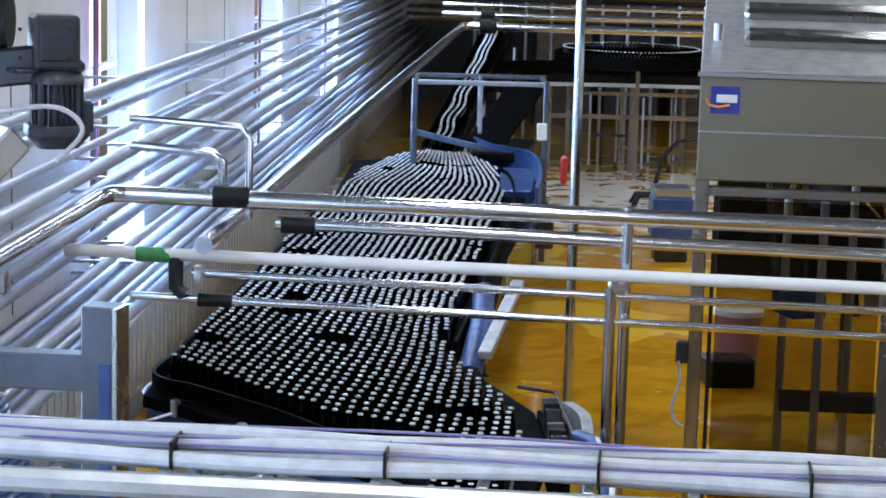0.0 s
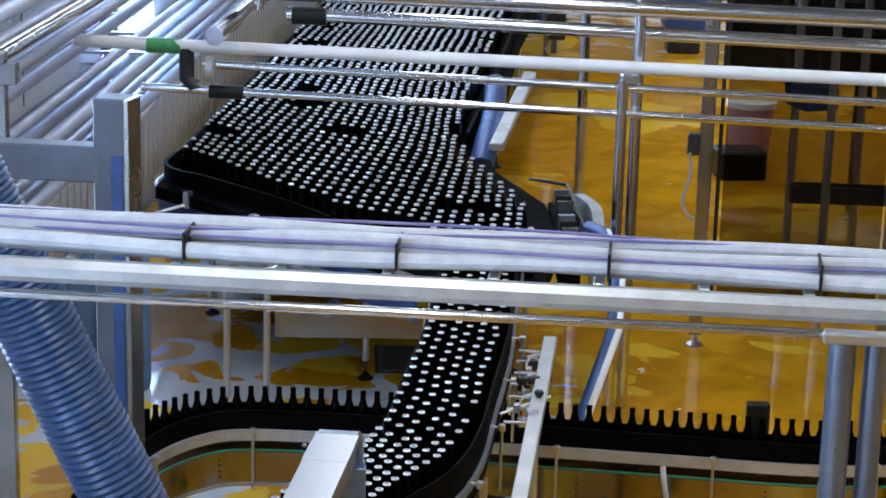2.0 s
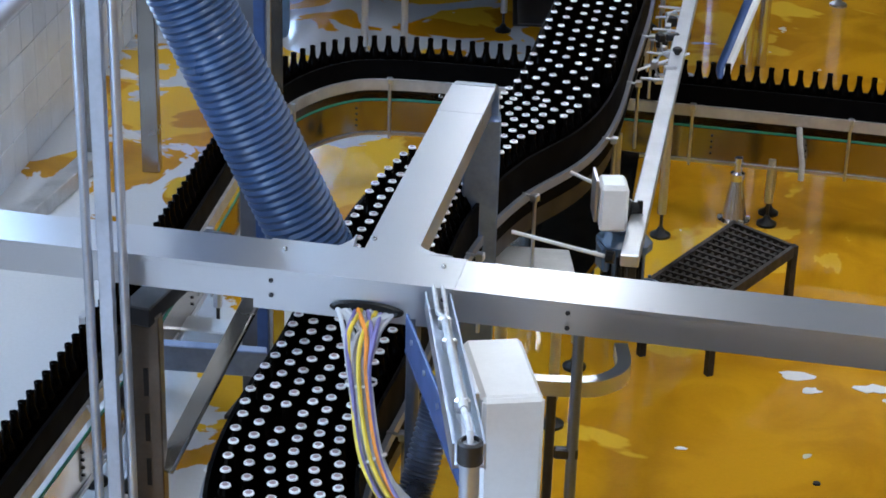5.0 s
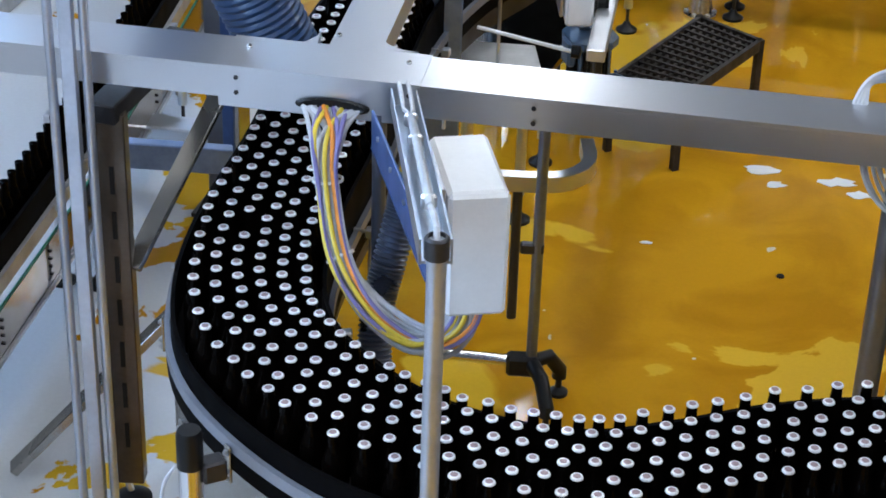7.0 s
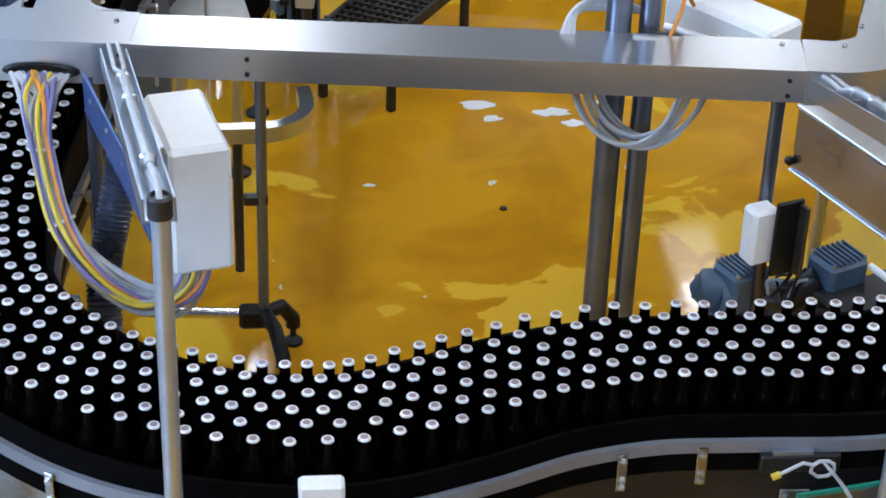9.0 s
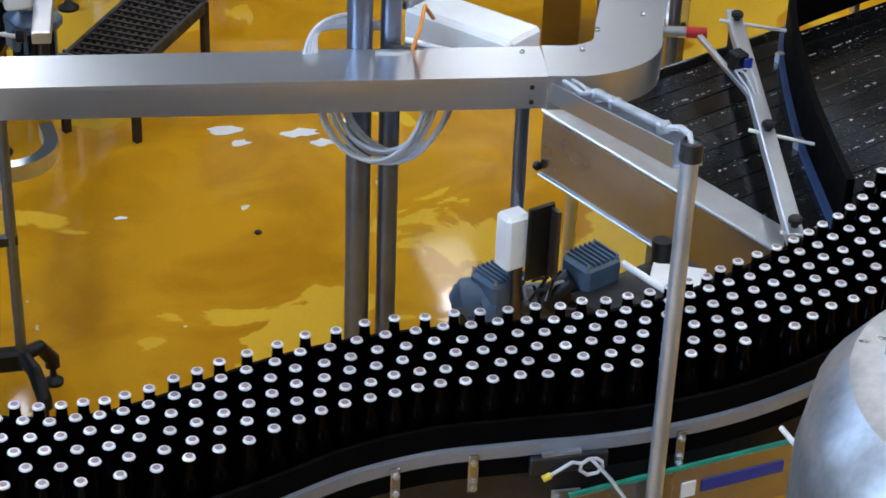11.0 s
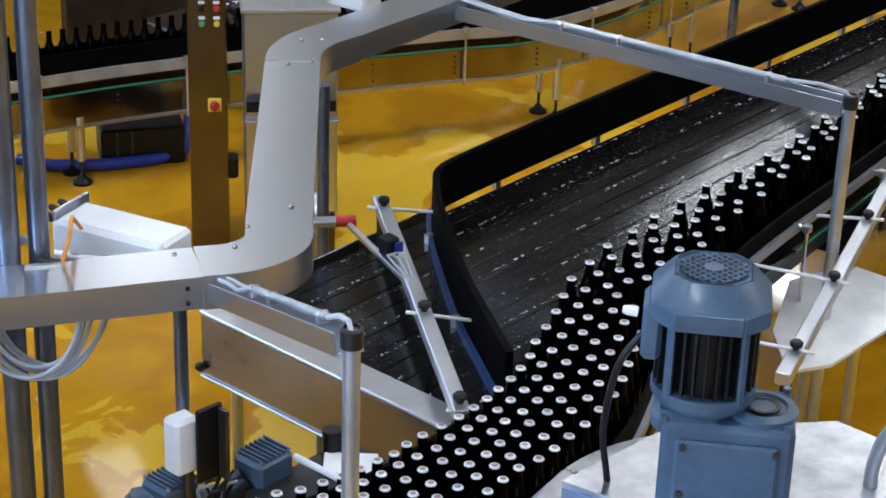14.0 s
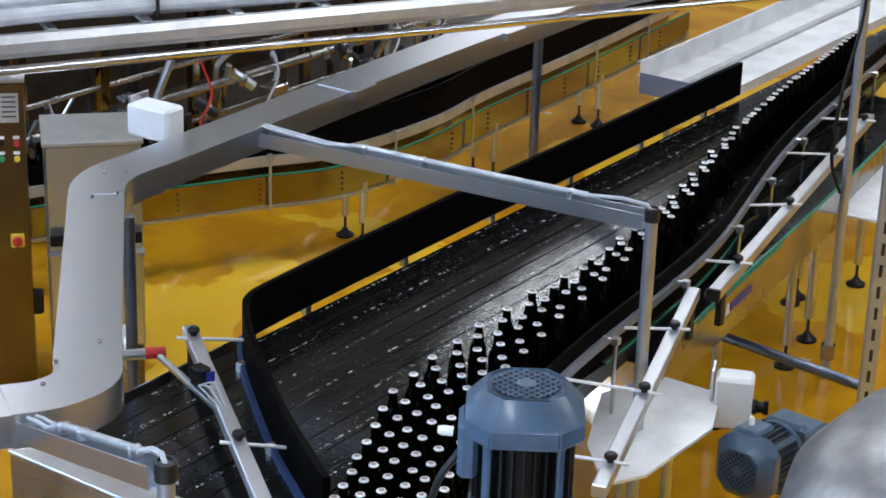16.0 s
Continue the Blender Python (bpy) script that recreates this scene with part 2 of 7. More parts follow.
def box(bm, c, size, rz=0.0, bevel=0.0, rx=0.0, ry=0.0):
    m = pose(*c, rx, ry, rz) @ Matrix.Diagonal((*size, 1))
    r = bmesh.ops.create_cube(bm, size=1, matrix=m)
    if bevel:
        edges = list({e for v in r["verts"] for e in v.link_edges})
        bmesh.ops.bevel(bm, geom=edges, offset=bevel, segments=1, affect="EDGES")
    return bm


def boxed(c, size, rz=0.0, bevel=0.0, rx=0.0, ry=0.0):
    return box(bmesh.new(), c, size, rz, bevel, rx, ry)


def bar(bm, a, b, w, h, bevel=0.0):
    """A straight bar of width w (level) and height h from a to b."""
    a, b = Vector(a), Vector(b)
    d = b - a
    q = d.to_track_quat("X", "Z").to_matrix().to_4x4()
    m = Matrix.Translation((a + b) / 2) @ q @ Matrix.Diagonal((d.length, w, h, 1))
    r = bmesh.ops.create_cube(bm, size=1, matrix=m)
    if bevel:
        edges = list({e for v in r["verts"] for e in v.link_edges})
        bmesh.ops.bevel(bm, geom=edges, offset=bevel, segments=1, affect="EDGES")
    return bm


def tube(bm, pts, r, seg=14, caps=True, radii=None):
    """A round tube along points."""
    pts = [Vector(p) for p in pts]
    ring, prev, side = [], None, None
    for i, p in enumerate(pts):
        d = (pts[min(i + 1, len(pts) - 1)] - pts[max(i - 1, 0)]).normalized()
        if side is None:
            side = d.cross(Vector((0, 0, 1)) if abs(d.z) < 0.95 else Vector((1, 0, 0))).normalized()
        side = (side - d * side.dot(d)).normalized()
        up = d.cross(side)
        rr = radii[i] if radii else r
        ring.append([bm.verts.new(p + (side * math.cos(a) + up * math.sin(a)) * rr) for a in (2 * math.pi * k / seg for k in range(seg))])
    for a, b in zip(ring, ring[1:]):
        for k in range(seg):
            bm.faces.new((a[k], a[(k + 1) % seg], b[(k + 1) % seg], b[k]))
    if caps:
        bm.faces.new(ring[0])
        bm.faces.new(list(reversed(ring[-1])))
    return bm


def tubed(pts, r, seg=14, radii=None):
    return tube(bmesh.new(), pts, r, seg, True, radii)


def smooth(pts, n=8):
    """Points of an even curve through the given ones."""
    p = [Vector(q) for q in pts]
    p = [2 * p[0] - p[1]] + p + [2 * p[-1] - p[-2]]
    out = []
    for a, b, c, d in zip(p, p[1:], p[2:], p[3:]):
        for k in range(n):
            t = k / n
            out.append(0.5 * (2 * b + (c - a) * t + (2 * a - 5 * b + 4 * c - d) * t * t + (3 * b - a - 3 * c + d) * t ** 3))
    return out + [p[-2]]


def cabled(pts, r, seg=8):
    return tube(bmesh.new(), smooth(pts), r, seg)


def lathe(bm, profile, seg=14, at=(0, 0, 0), axis=None):
    """Turn (radius, height) pairs round the z axis, or round axis."""
    m = Matrix.Translation(at)
    if axis is not None:
        m = m @ Vector(axis).to_track_quat("Z", "Y").to_matrix().to_4x4()
    rings = []
    for r, z in profile:
        if r < 1e-6:
            rings.append([bm.verts.new(m @ Vector((0, 0, z)))])
        else:
            rings.append([bm.verts.new(m @ Vector((r * math.cos(a), r * math.sin(a), z))) for a in (2 * math.pi * k / seg for k in range(seg))])
    made = []
    for a, b in zip(rings, rings[1:]):
        band = []
        for k in range(seg):
            k2 = (k + 1) % seg
            if len(a) == 1 and len(b) == 1:
                continue
            if len(a) == 1:
                band.append(bm.faces.new((a[0], b[k2], b[k])))
            elif len(b) == 1:
                band.append(bm.faces.new((a[k], a[k2], b[0])))
            else:
                band.append(bm.faces.new((a[k], a[k2], b[k2], b[k])))
        made.append(band)
    return made


def glide(points, step=0.06):
    """A smooth plan line through points, in even steps."""
    p = [Vector((x, y)) for x, y in points]
    p = [2 * p[0] - p[1]] + p + [2 * p[-1] - p[-2]]
    fine = []
    for a, b, c, d in zip(p, p[1:], p[2:], p[3:]):
        for k in range(24):
            t = k / 24
            fine.append(0.5 * (2 * b + (c - a) * t + (2 * a - 5 * b + 4 * c - d) * t * t + (3 * b - a - 3 * c + d) * t ** 3))
    fine.append(p[-2])
    out, left = [fine[0]], step
    for a, b in zip(fine, fine[1:]):
        while (b - a).length >= left:
            a = a + (b - a).normalized() * left
            out.append(a)
            left = step
        left -= (b - a).length
    out.append(fine[-1])
    return out


def normals(line):
    ns = []
    for i in range(len(line)):
        d = (line[min(i + 1, len(line) - 1)] - line[max(i - 1, 0)]).normalized()
        ns.append(Vector((-d.y, d.x)))
    return ns


def ribbon(bm, line, off0, off1, z0, z1):
    """A long bar that follows a plan line between two side offsets (to the left) and two heights."""
    rows = []
    for p, n in zip(line, normals(line)):
        a, b = p + n * off0, p + n * off1
        rows.append([bm.verts.new((a.x, a.y, z0)), bm.verts.new((b.x, b.y, z0)), bm.verts.new((b.x, b.y, z1)), bm.verts.new((a.x, a.y, z1))])
    for a, b in zip(rows, rows[1:]):
        for k in range(4):
            bm.faces.new((a[k], a[(k + 1) % 4], b[(k + 1) % 4], b[k]))
    bm.faces.new(rows[0])
    bm.faces.new(list(reversed(rows[-1])))
    return bm


def ribboned(line, off0, off1, z0, z1):
    return ribbon(bmesh.new(), line, off0, off1, z0, z1)


def slab(bm, corners, z0, z1):
    """A flat plate over a plan polygon."""
    lo = [bm.verts.new((x, y, z0)) for x, y in corners]
    hi = [bm.verts.new((x, y, z1)) for x, y in corners]
    bm.faces.new(list(reversed(lo)))
    bm.faces.new(hi)
    for k in range(len(lo)):
        k2 = (k + 1) % len(lo)
        bm.faces.new((lo[k], lo[k2], hi[k2], hi[k]))
    return bm


# ---- structure ----


def wall_x(y):
    """The west wall stands slightly askew to the view."""
    return -2.83 + 0.045 * (y - 9)


floor = tagged(part("floor", slab(bmesh.new(), [(-4, -9), (16, -9), (16, 48), (-4, 48)], -0.1, 0), FLOOR), "wet glossy ochre epoxy factory floor with pale wear and painted window glare", "floor", kind="structure")
ceiling = tagged(part("ceiling", slab(bmesh.new(), [(-4, -9), (16, -9), (16, 48), (-4, 48)], CEILING_Z, CEILING_Z + 0.2), CEIL), "dark sheet ceiling of the factory hall", "ceiling", kind="structure")
for nm, a, b in (("wall_south", (-4, -9.2), (16, -9)), ("wall_north", (-4, 48), (16, 48.2)), ("wall_east", (16, -9.2), (16.2, 48.2))):
    tagged(part(nm, slab(bmesh.new(), [(a[0], a[1]), (b[0], a[1]), (b[0], b[1]), (a[0], b[1])], 0, CEILING_Z), WALL_GREY), "plain grey panelled factory wall", "wall", kind="structure")


def build_west_wall():
    bm = bmesh.new()
    ys = [-9.0]
    for wy, wl in WINDOWS:
        ys += [wy, wy + wl]
    ys.append(48.0)

    def piece(y0, y1, z0, z1):
        slab(bm, [(wall_x(y0), y0), (wall_x(y0) - 0.3, y0), (wall_x(y1) - 0.3, y1), (wall_x(y1), y1)], z0, z1)
    for k in range(0, len(ys), 2):
        piece(ys[k], ys[k + 1], 0, CEILING_Z)
    for wy, wl in WINDOWS:
        piece(wy, wy + wl, 0, 0.85)
        piece(wy, wy + wl, 5.5, CEILING_Z)
    w = tagged(part("wall_west", bm, WALL_PAINT), "white panelled wall with tall bright windows", "wall", kind="structure")
    # joints of the wall panels
    for y in (10.2, 12.4, 18.6, 20.8, 27.2):
        part("panel_joint", slab(bmesh.new(), [(wall_x(y) + 0.004, y), (wall_x(y) - 0.01, y), (wall_x(y) - 0.01, y + 0.02), (wall_x(y) + 0.004, y + 0.02)], 1.55, 5.4), STEEL_DARK, w)
    # tiled base, tiles 0.2 m
    tagged(part("tile_base", slab(bmesh.new(), [(wall_x(-2) + 0.012, -2), (wall_x(-2) + 0.001, -2), (wall_x(34) + 0.001, 34), (wall_x(34) + 0.012, 34)], 0, 1.5), GROUT, w), "grey grout bed")
    return w


west = build_west_wall()
for i, (wy, wl) in enumerate(WINDOWS):
    x, c = wall_x(wy + wl / 2), wy + wl / 2
    win = tagged(thing(f"window_{i + 1}", "tall bright window with red and blue striped reveal", "window", "", (x - 0.2, c, 0.85)), kind="structure")
    for s in (-1, 1):
        e = wl / 2 - 0.04
        part("window_frame", boxed((0, s * e, 2.3), (0.06, 0.06, 4.6), 0, 0.005), WHITE_BOX, win)
        part("red_reveal_strip", boxed((0.215, s * (wl / 2 + 0.05), 2.3), (0.02, 0.05, 4.6)), RED, win, "red painted strip beside the window")
        part("blue_reveal_strip", boxed((0.215, s * (wl / 2 + 0.13), 2.3), (0.02, 0.04, 4.6)), VIOLET, win, "blue painted strip beside the window")
    part("transom", boxed((0, 0, 2.0), (0.05, wl - 0.12, 0.05)), WHITE_BOX, win)
    part("window_sill", boxed((0.12, 0, -0.02), (0.3, wl, 0.04), 0, 0.005), WHITE_BOX, win)
backdrop = tagged(part("backdrop", slab(bmesh.new(), [(-9, -12), (-8.9, -12), (-8.9, 52), (-9, 52)], -1, 9), SKY_GLOW), "bright overcast daylight outside the windows", "backdrop", kind="structure")


def build_hall_lamps():
    first = thing("ceiling_light", "long cool white ceiling light fitting", "ceiling light", "hall ceiling lights", (*LAMP_ROWS[0], CEILING_Z))
    part("housing", boxed((0, 0, -0.05), (0.62, 3.2, 0.1), 0, 0.01), WHITE_BOX, first)
    part("diffuser", boxed((0, 0, -0.11), (0.52, 3.05, 0.02)), LAMP_GLOW, first)
    for x, y in LAMP_ROWS[1:]:
        copy_thing(first, pose(x, y, CEILING_Z))


build_hall_lamps()

# ---- conveyors ----
BELT_Z = 0.97
FLOW = glide([(0.2, 11.0), (0.14, 10.2), (0.09, 9.35), (0.01, 8.6), (-0.06, 7.95), (-0.17, 7.52), (-0.4, 7.1), (-0.56, 6.6), (-0.63, 6.05), (-0.68, 5.5), (-0.735, 5.1),
              (-0.75, 4.75), (-0.7, 4.45), (-0.565, 4.22), (-0.33, 4.0), (-0.06, 3.88), (0.2, 3.85), (0.45, 3.92), (0.7, 4.02), (0.95, 4.07), (1.2, 4.07), (1.5, 4.065),
              (1.8, 4.12), (2.1, 4.25), (2.42, 4.44), (2.68, 4.72), (2.98, 5.075), (3.33, 5.345), (3.71, 5.6), (4.26, 5.93), (4.81, 6.29), (5.81, 7.1), (6.91, 7.85), (7.86, 8.47)], 0.05)
FLOW_N = normals(FLOW)


def nearest(x, y):
    return min(range(len(FLOW)), key=lambda i: (FLOW[i] - Vector((x, y))).length)


I_TURN, I_WIDE = nearest(-0.17, 7.5), nearest(2.35, 4.4)


def support_leg(parent, x, y, top, foot=BLACK):
    leg = part("leg", tubed([(x, y, 0.12), (x, y, top)], 0.021), STEEL, parent)
    part("levelling_screw", tubed([(x, y, 0.02), (x, y, 0.14)], 0.008, 8), STEEL_DARK, leg)
    bm = bmesh.new()
    lathe(bm, [(0, 0), (0.05, 0), (0.05, 0.012), (0.022, 0.03), (0.012, 0.05), (0, 0.05)], 16, (x, y, 0))
    part("foot", bm, foot, leg)
    return leg


def rail_clamp(parent, p, n, side, z):
    """A steel post with a small plastic head that holds the guide rail."""
    x, y = p.x + n.x * side, p.y + n.y * side
    c = part("rail_clamp", box(tubed([(x, y, z - 0.3), (x, y, z + 0.01)], 0.007, 8), (x, y, z), (0.03, 0.03, 0.03), math.degrees(math.atan2(n.y, n.x)), 0.004), STEEL, parent)
    part("clamp_rod", tubed([(x, y, z), (x - n.x * side * 0.22, y - n.y * side * 0.22, z + 0.005)], 0.006, 8), STEEL, c)


def rail_plates(conv):
    """Pairs of bolted clamp plates that hold the outer rail of the bend."""
    ns = normals(FLOW)
    for i, k in enumerate(range(nearest(-0.7, 5.6), nearest(1.7, 4.1), 5)):
        rz = math.degrees(math.atan2(ns[k].y, ns[k].x))
        at = lambda d, z: (FLOW[k].x - ns[k].x * d, FLOW[k].y - ns[k].y * d, BELT_Z + z)
        if i % 3 == 2:
            p = part("joint_plate", boxed(at(0.216, -0.13), (0.006, 0.075, 0.1), rz, 0.002), STEEL, conv)
            spots = [(s, z) for s in (-0.022, 0.022) for z in (-0.1, -0.16)]
        else:
            p = part("clamp_plate", boxed(at(0.234, 0.01), (0.008, 0.026, 0.11), rz, 0.002), STEEL_DULL, conv, "bolted steel clamp plate")
            spots = [(0.0, 0.045), (0.0, -0.01), (0.0, -0.032)]
        for s, z in spots:
            q = Vector(at(0.218 if i % 3 == 2 else 0.237, z)) + Vector((-ns[k].y, ns[k].x, 0)) * s
            bm = bmesh.new()
            lathe(bm, [(0, 0), (0.009, 0), (0.009, 0.006), (0.005, 0.006), (0.005, 0.011), (0, 0.011)], 6, q, (-ns[k].x, -ns[k].y, 0))
            part("bolt", bm, STEEL, p)


def build_flow_conveyor():
    conv = thing("curved_bottle_conveyor", "curved stainless steel conveyor crowded with dark capped bottles", "conveyor", at=(0, 0, 0))
    whole, narrow = FLOW, FLOW[: I_WIDE + 3]
    part("belt", ribboned(whole[: I_WIDE + 8], -0.2, 0.2, BELT_Z - 0.05, BELT_Z), BELT, conv, "black plastic chain belt")
    part("bed", ribboned(narrow, -0.19, 0.19, BELT_Z - 0.12, BELT_Z - 0.054), STEEL_DARK, conv)
    for s in (-1, 1):
        line = FLOW if s < 0 else narrow
        a, b = sorted((s * 0.198, s * 0.21))
        if s > 0:
            part("guide_rail", ribboned(line, a, b, BELT_Z + 0.015, BELT_Z + 0.155), RAIL_BLACK, conv, "black plastic guide rail")
        else:
            part("guide_rail", ribboned(FLOW, a, b, BELT_Z + 0.015, BELT_Z + 0.14), RAIL_BLACK, conv, "black plastic guide rail")
        up = 0.052 if s < 0 else 0.0
        a, b = sorted((s * 0.212, s * 0.228))
        part("rail_carrier", ribboned(line, a, b, BELT_Z - 0.008 + up, BELT_Z + 0.026 + up), RAIL_STEEL, conv, "pale flat steel rail carrier")
        a, b = sorted((s * 0.212, s * 0.226))
        part("lower_rail", ribboned(line, a, b, BELT_Z - 0.062 + up, BELT_Z - 0.01 + up), RAIL_BLACK, conv)
        a, b = sorted((s * 0.203, s * 0.209))
        if s > 0:
            part("side_panel", ribboned(line, a, b, BELT_Z - 0.15, BELT_Z - 0.06), STEEL_DARK, conv, "folded dark side panel")
        else:
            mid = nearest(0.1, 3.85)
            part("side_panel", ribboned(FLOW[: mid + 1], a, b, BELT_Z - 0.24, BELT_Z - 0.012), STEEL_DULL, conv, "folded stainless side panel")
            # same panel in a darker steel, which stands in for its dark reflection
            part("side_panel", ribboned(FLOW[mid: I_WIDE + 12], a, b, BELT_Z - 0.24, BELT_Z - 0.012), STEEL_DARK, conv, "stainless side panel with the shade put into its colour")
        if s < 0:
            out = FLOW[I_WIDE - 6:]
            part("wear_strip", ribboned(out, a, b, BELT_Z - 0.058, BELT_Z - 0.048), TEAL_EDGE, conv, "thin green wear strip")
            rail_plates(conv)
        k = 14 if s > 0 else I_WIDE
        while k < len(line) - 4:
            rail_clamp(conv, line[k], normals(line)[k], s * 0.262, BELT_Z + (0.07 if s < 0 else 0.02))
            k += 13
    for k in range(20, I_WIDE, 34):
        for s in (-0.19, 0.19):
            q = FLOW[k] + FLOW_N[k] * s
            support_leg(conv, q.x, q.y, BELT_Z - 0.2)
    return conv


build_flow_conveyor()

# ---- bottles ----
BOTTLE = [(0, 0), (0.028, 0), (0.0303, 0.005), (0.0305, 0.122), (0.0285, 0.142), (0.021, 0.162), (0.0152, 0.182), (0.0135, 0.212), (0.0142, 0.221), (0, 0.221)]
CROWN = [(0.0136, 0.2185), (0.0156, 0.219), (0.0152, 0.2212), (0.0136, 0.2236), (0.0094, 0.2243), (0, 0.2234)]


def bottle_mesh(bm, at=(0, 0, 0), seg=12, crown=True):
    for band in lathe(bm, BOTTLE, seg, at):
        for f in band:
            f.material_index = 0
    if crown:
        bands = lathe(bm, CROWN, seg, at)
        for i, band in enumerate(bands):
            for f in band:
                f.material_index = 2 if i == len(bands) - 1 else 1


def flow_speed(y, x):
    """Metres a second along the line: brisk on the straight feed, slow in the crowd, fast where the stream thins out."""
    if y > 7.6 and x < 1:
        return 0.036
    if x < 2.2:
        return 0.0213
    if x < 3.0:
        return 0.0213 + (x - 2.2) / 0.8 * 0.016
    if x < 5.5:
        return 0.0373 + (x - 3.0) / 2.5 * 0.075
    return 0.126


def stream_edges(x):
    """Side offsets of the outermost and innermost bottles: the crowd thins to one row beyond the bend."""
    xs = (-0.6, 0.4, 1.6, 2.4, 2.9, 3.4, 4.0, 4.3, 5.1, 5.9, 6.9)
    return (float(np.interp(x, xs, (-0.146, -0.138, -0.138, -0.146, -0.146, -0.14, -0.12, -0.085, -0.05, -0.05, -0.077))),
            float(np.interp(x, xs, (0.15, 0.166, 0.166, 0.148, 0.132, 0.08, 0.012, 0.01, 0.0, -0.05, -0.077))))


TAU = [0.0]
for k in range(1, len(FLOW)):
    m_ = (FLOW[k] + FLOW[k - 1]) / 2
    TAU.append(TAU[-1] + (FLOW[k] - FLOW[k - 1]).length / flow_speed(m_.y, m_.x))
LANES, PERIOD = 6, 3.3
LANE_LAG = (0.0, 0.0, 1 / 6, 1 / 6, 1 / 3, 1 / 3)


def flow_place(tau, lane, jitter):
    """The plan place on the stream at stream time tau in a lane; inner lanes merge against the outer rail."""
    k = int(np.searchsorted(TAU, tau)) - 1
    k = max(0, min(k, len(FLOW) - 2))
    f = (tau - TAU[k]) / (TAU[k + 1] - TAU[k])
    p = FLOW[k].lerp(FLOW[k + 1], f)
    n = FLOW_N[k].lerp(FLOW_N[k + 1], f)
    outer, inner = (-0.158, 0.158) if p.y > 7.6 and p.x < 1 else stream_edges(p.x)
    off = outer + (inner - outer) * lane / (LANES - 1)
    q = p + n * (off + jitter * (0.007 if inner - outer > 0.04 else 0.004))
    return q


def merge_share(tau):
    return min(1.0, max(0.0, (tau - TAU[I_WIDE]) / 30.0))


MOVERS, ROWS = [], []


def row_pose(tau):
    """Place and heading in degrees of the belt's middle at stream time tau."""
    a, b = (flow_place(tau + e, 2.5, 0) for e in (-0.5, 0.5))
    return (a + b) / 2, math.degrees(math.atan2(b.y - a.y, b.x - a.x))



def build_flow_bottles():
    bm = bmesh.new()
    bottle_mesh(bm, crown=False)
    body_mesh = part("bottle_body", bm, [GLASS_BROWN])
    bm = bmesh.new()
    for i, band in enumerate(lathe(bm, CROWN, 14)):
        for f in band:
            f.material_index = 1 if i == len(CROWN) - 2 else 0
    cap_mesh = part("crown_cap", bm, [CAP, CAP_MARK])
    bm = bmesh.new()
    bottle_mesh(bm)
    full = part("bottle", bm, [GLASS_BROWN, CAP, CAP_MARK])
    rnd = random.Random(4)
    near_a, near_b = TAU[nearest(-0.36, 4.02)], TAU[nearest(1.3, 4.07)]
    thin = TAU[I_WIDE] - 30
    start, end = TAU[0] + 1, TAU[-1] - 18
    count = int((end - start) / PERIOD)
    drift = [0.0] * LANES
    for k in range(count):
        base = start + PERIOD * k
        row = []
        for lane in range(LANES):
            drift[lane] = 0.8 * drift[lane] + rnd.uniform(-0.08, 0.08)
            tau = base + PERIOD * (0.5 * (lane % 2) + drift[lane] * 0.5)
            tau += LANE_LAG[lane] * PERIOD * merge_share(tau)
            jit = rnd.uniform(-1, 1)
            if rnd.random() > 0.012:
                row.append((tau, lane, jit))
        if base < near_a or near_b < base < thin:
            # a row of the crowd, one rigid piece that follows the belt
            q0, a0 = row_pose(base)
            m = pose(q0.x, q0.y, 0, 0, 0, a0).inverted()
            bm = bmesh.new()
            for tau, lane, jit in row:
                q = flow_place(tau, lane, jit)
                bottle_mesh(bm, m @ Vector((q.x, q.y, 0)), 10)
            ob = tagged(part("bottle_crowd", bm, [GLASS_BROWN, CAP, CAP_MARK]), "crowd of dark capped bottles on the belt", "bottles", kind="stuff")
            ROWS.append((ob, base))
            continue
        for tau, lane, jit in row:
            if base < near_b:
                ob = new("beer_bottle")
                for src in (body_mesh, cap_mesh):
                    c = new(src.name, src.data)
                    c.parent = ob
            else:
                ob = new("beer_bottle", full.data)
            tagged(ob, "dark brown glass bottle with a silver crown cap on the belt", "bottle", "bottles on the curved conveyor")
            MOVERS.append((ob, tau, lane, jit))
    for o in (body_mesh, cap_mesh, full):
        bpy.data.objects.remove(o)


build_flow_bottles()


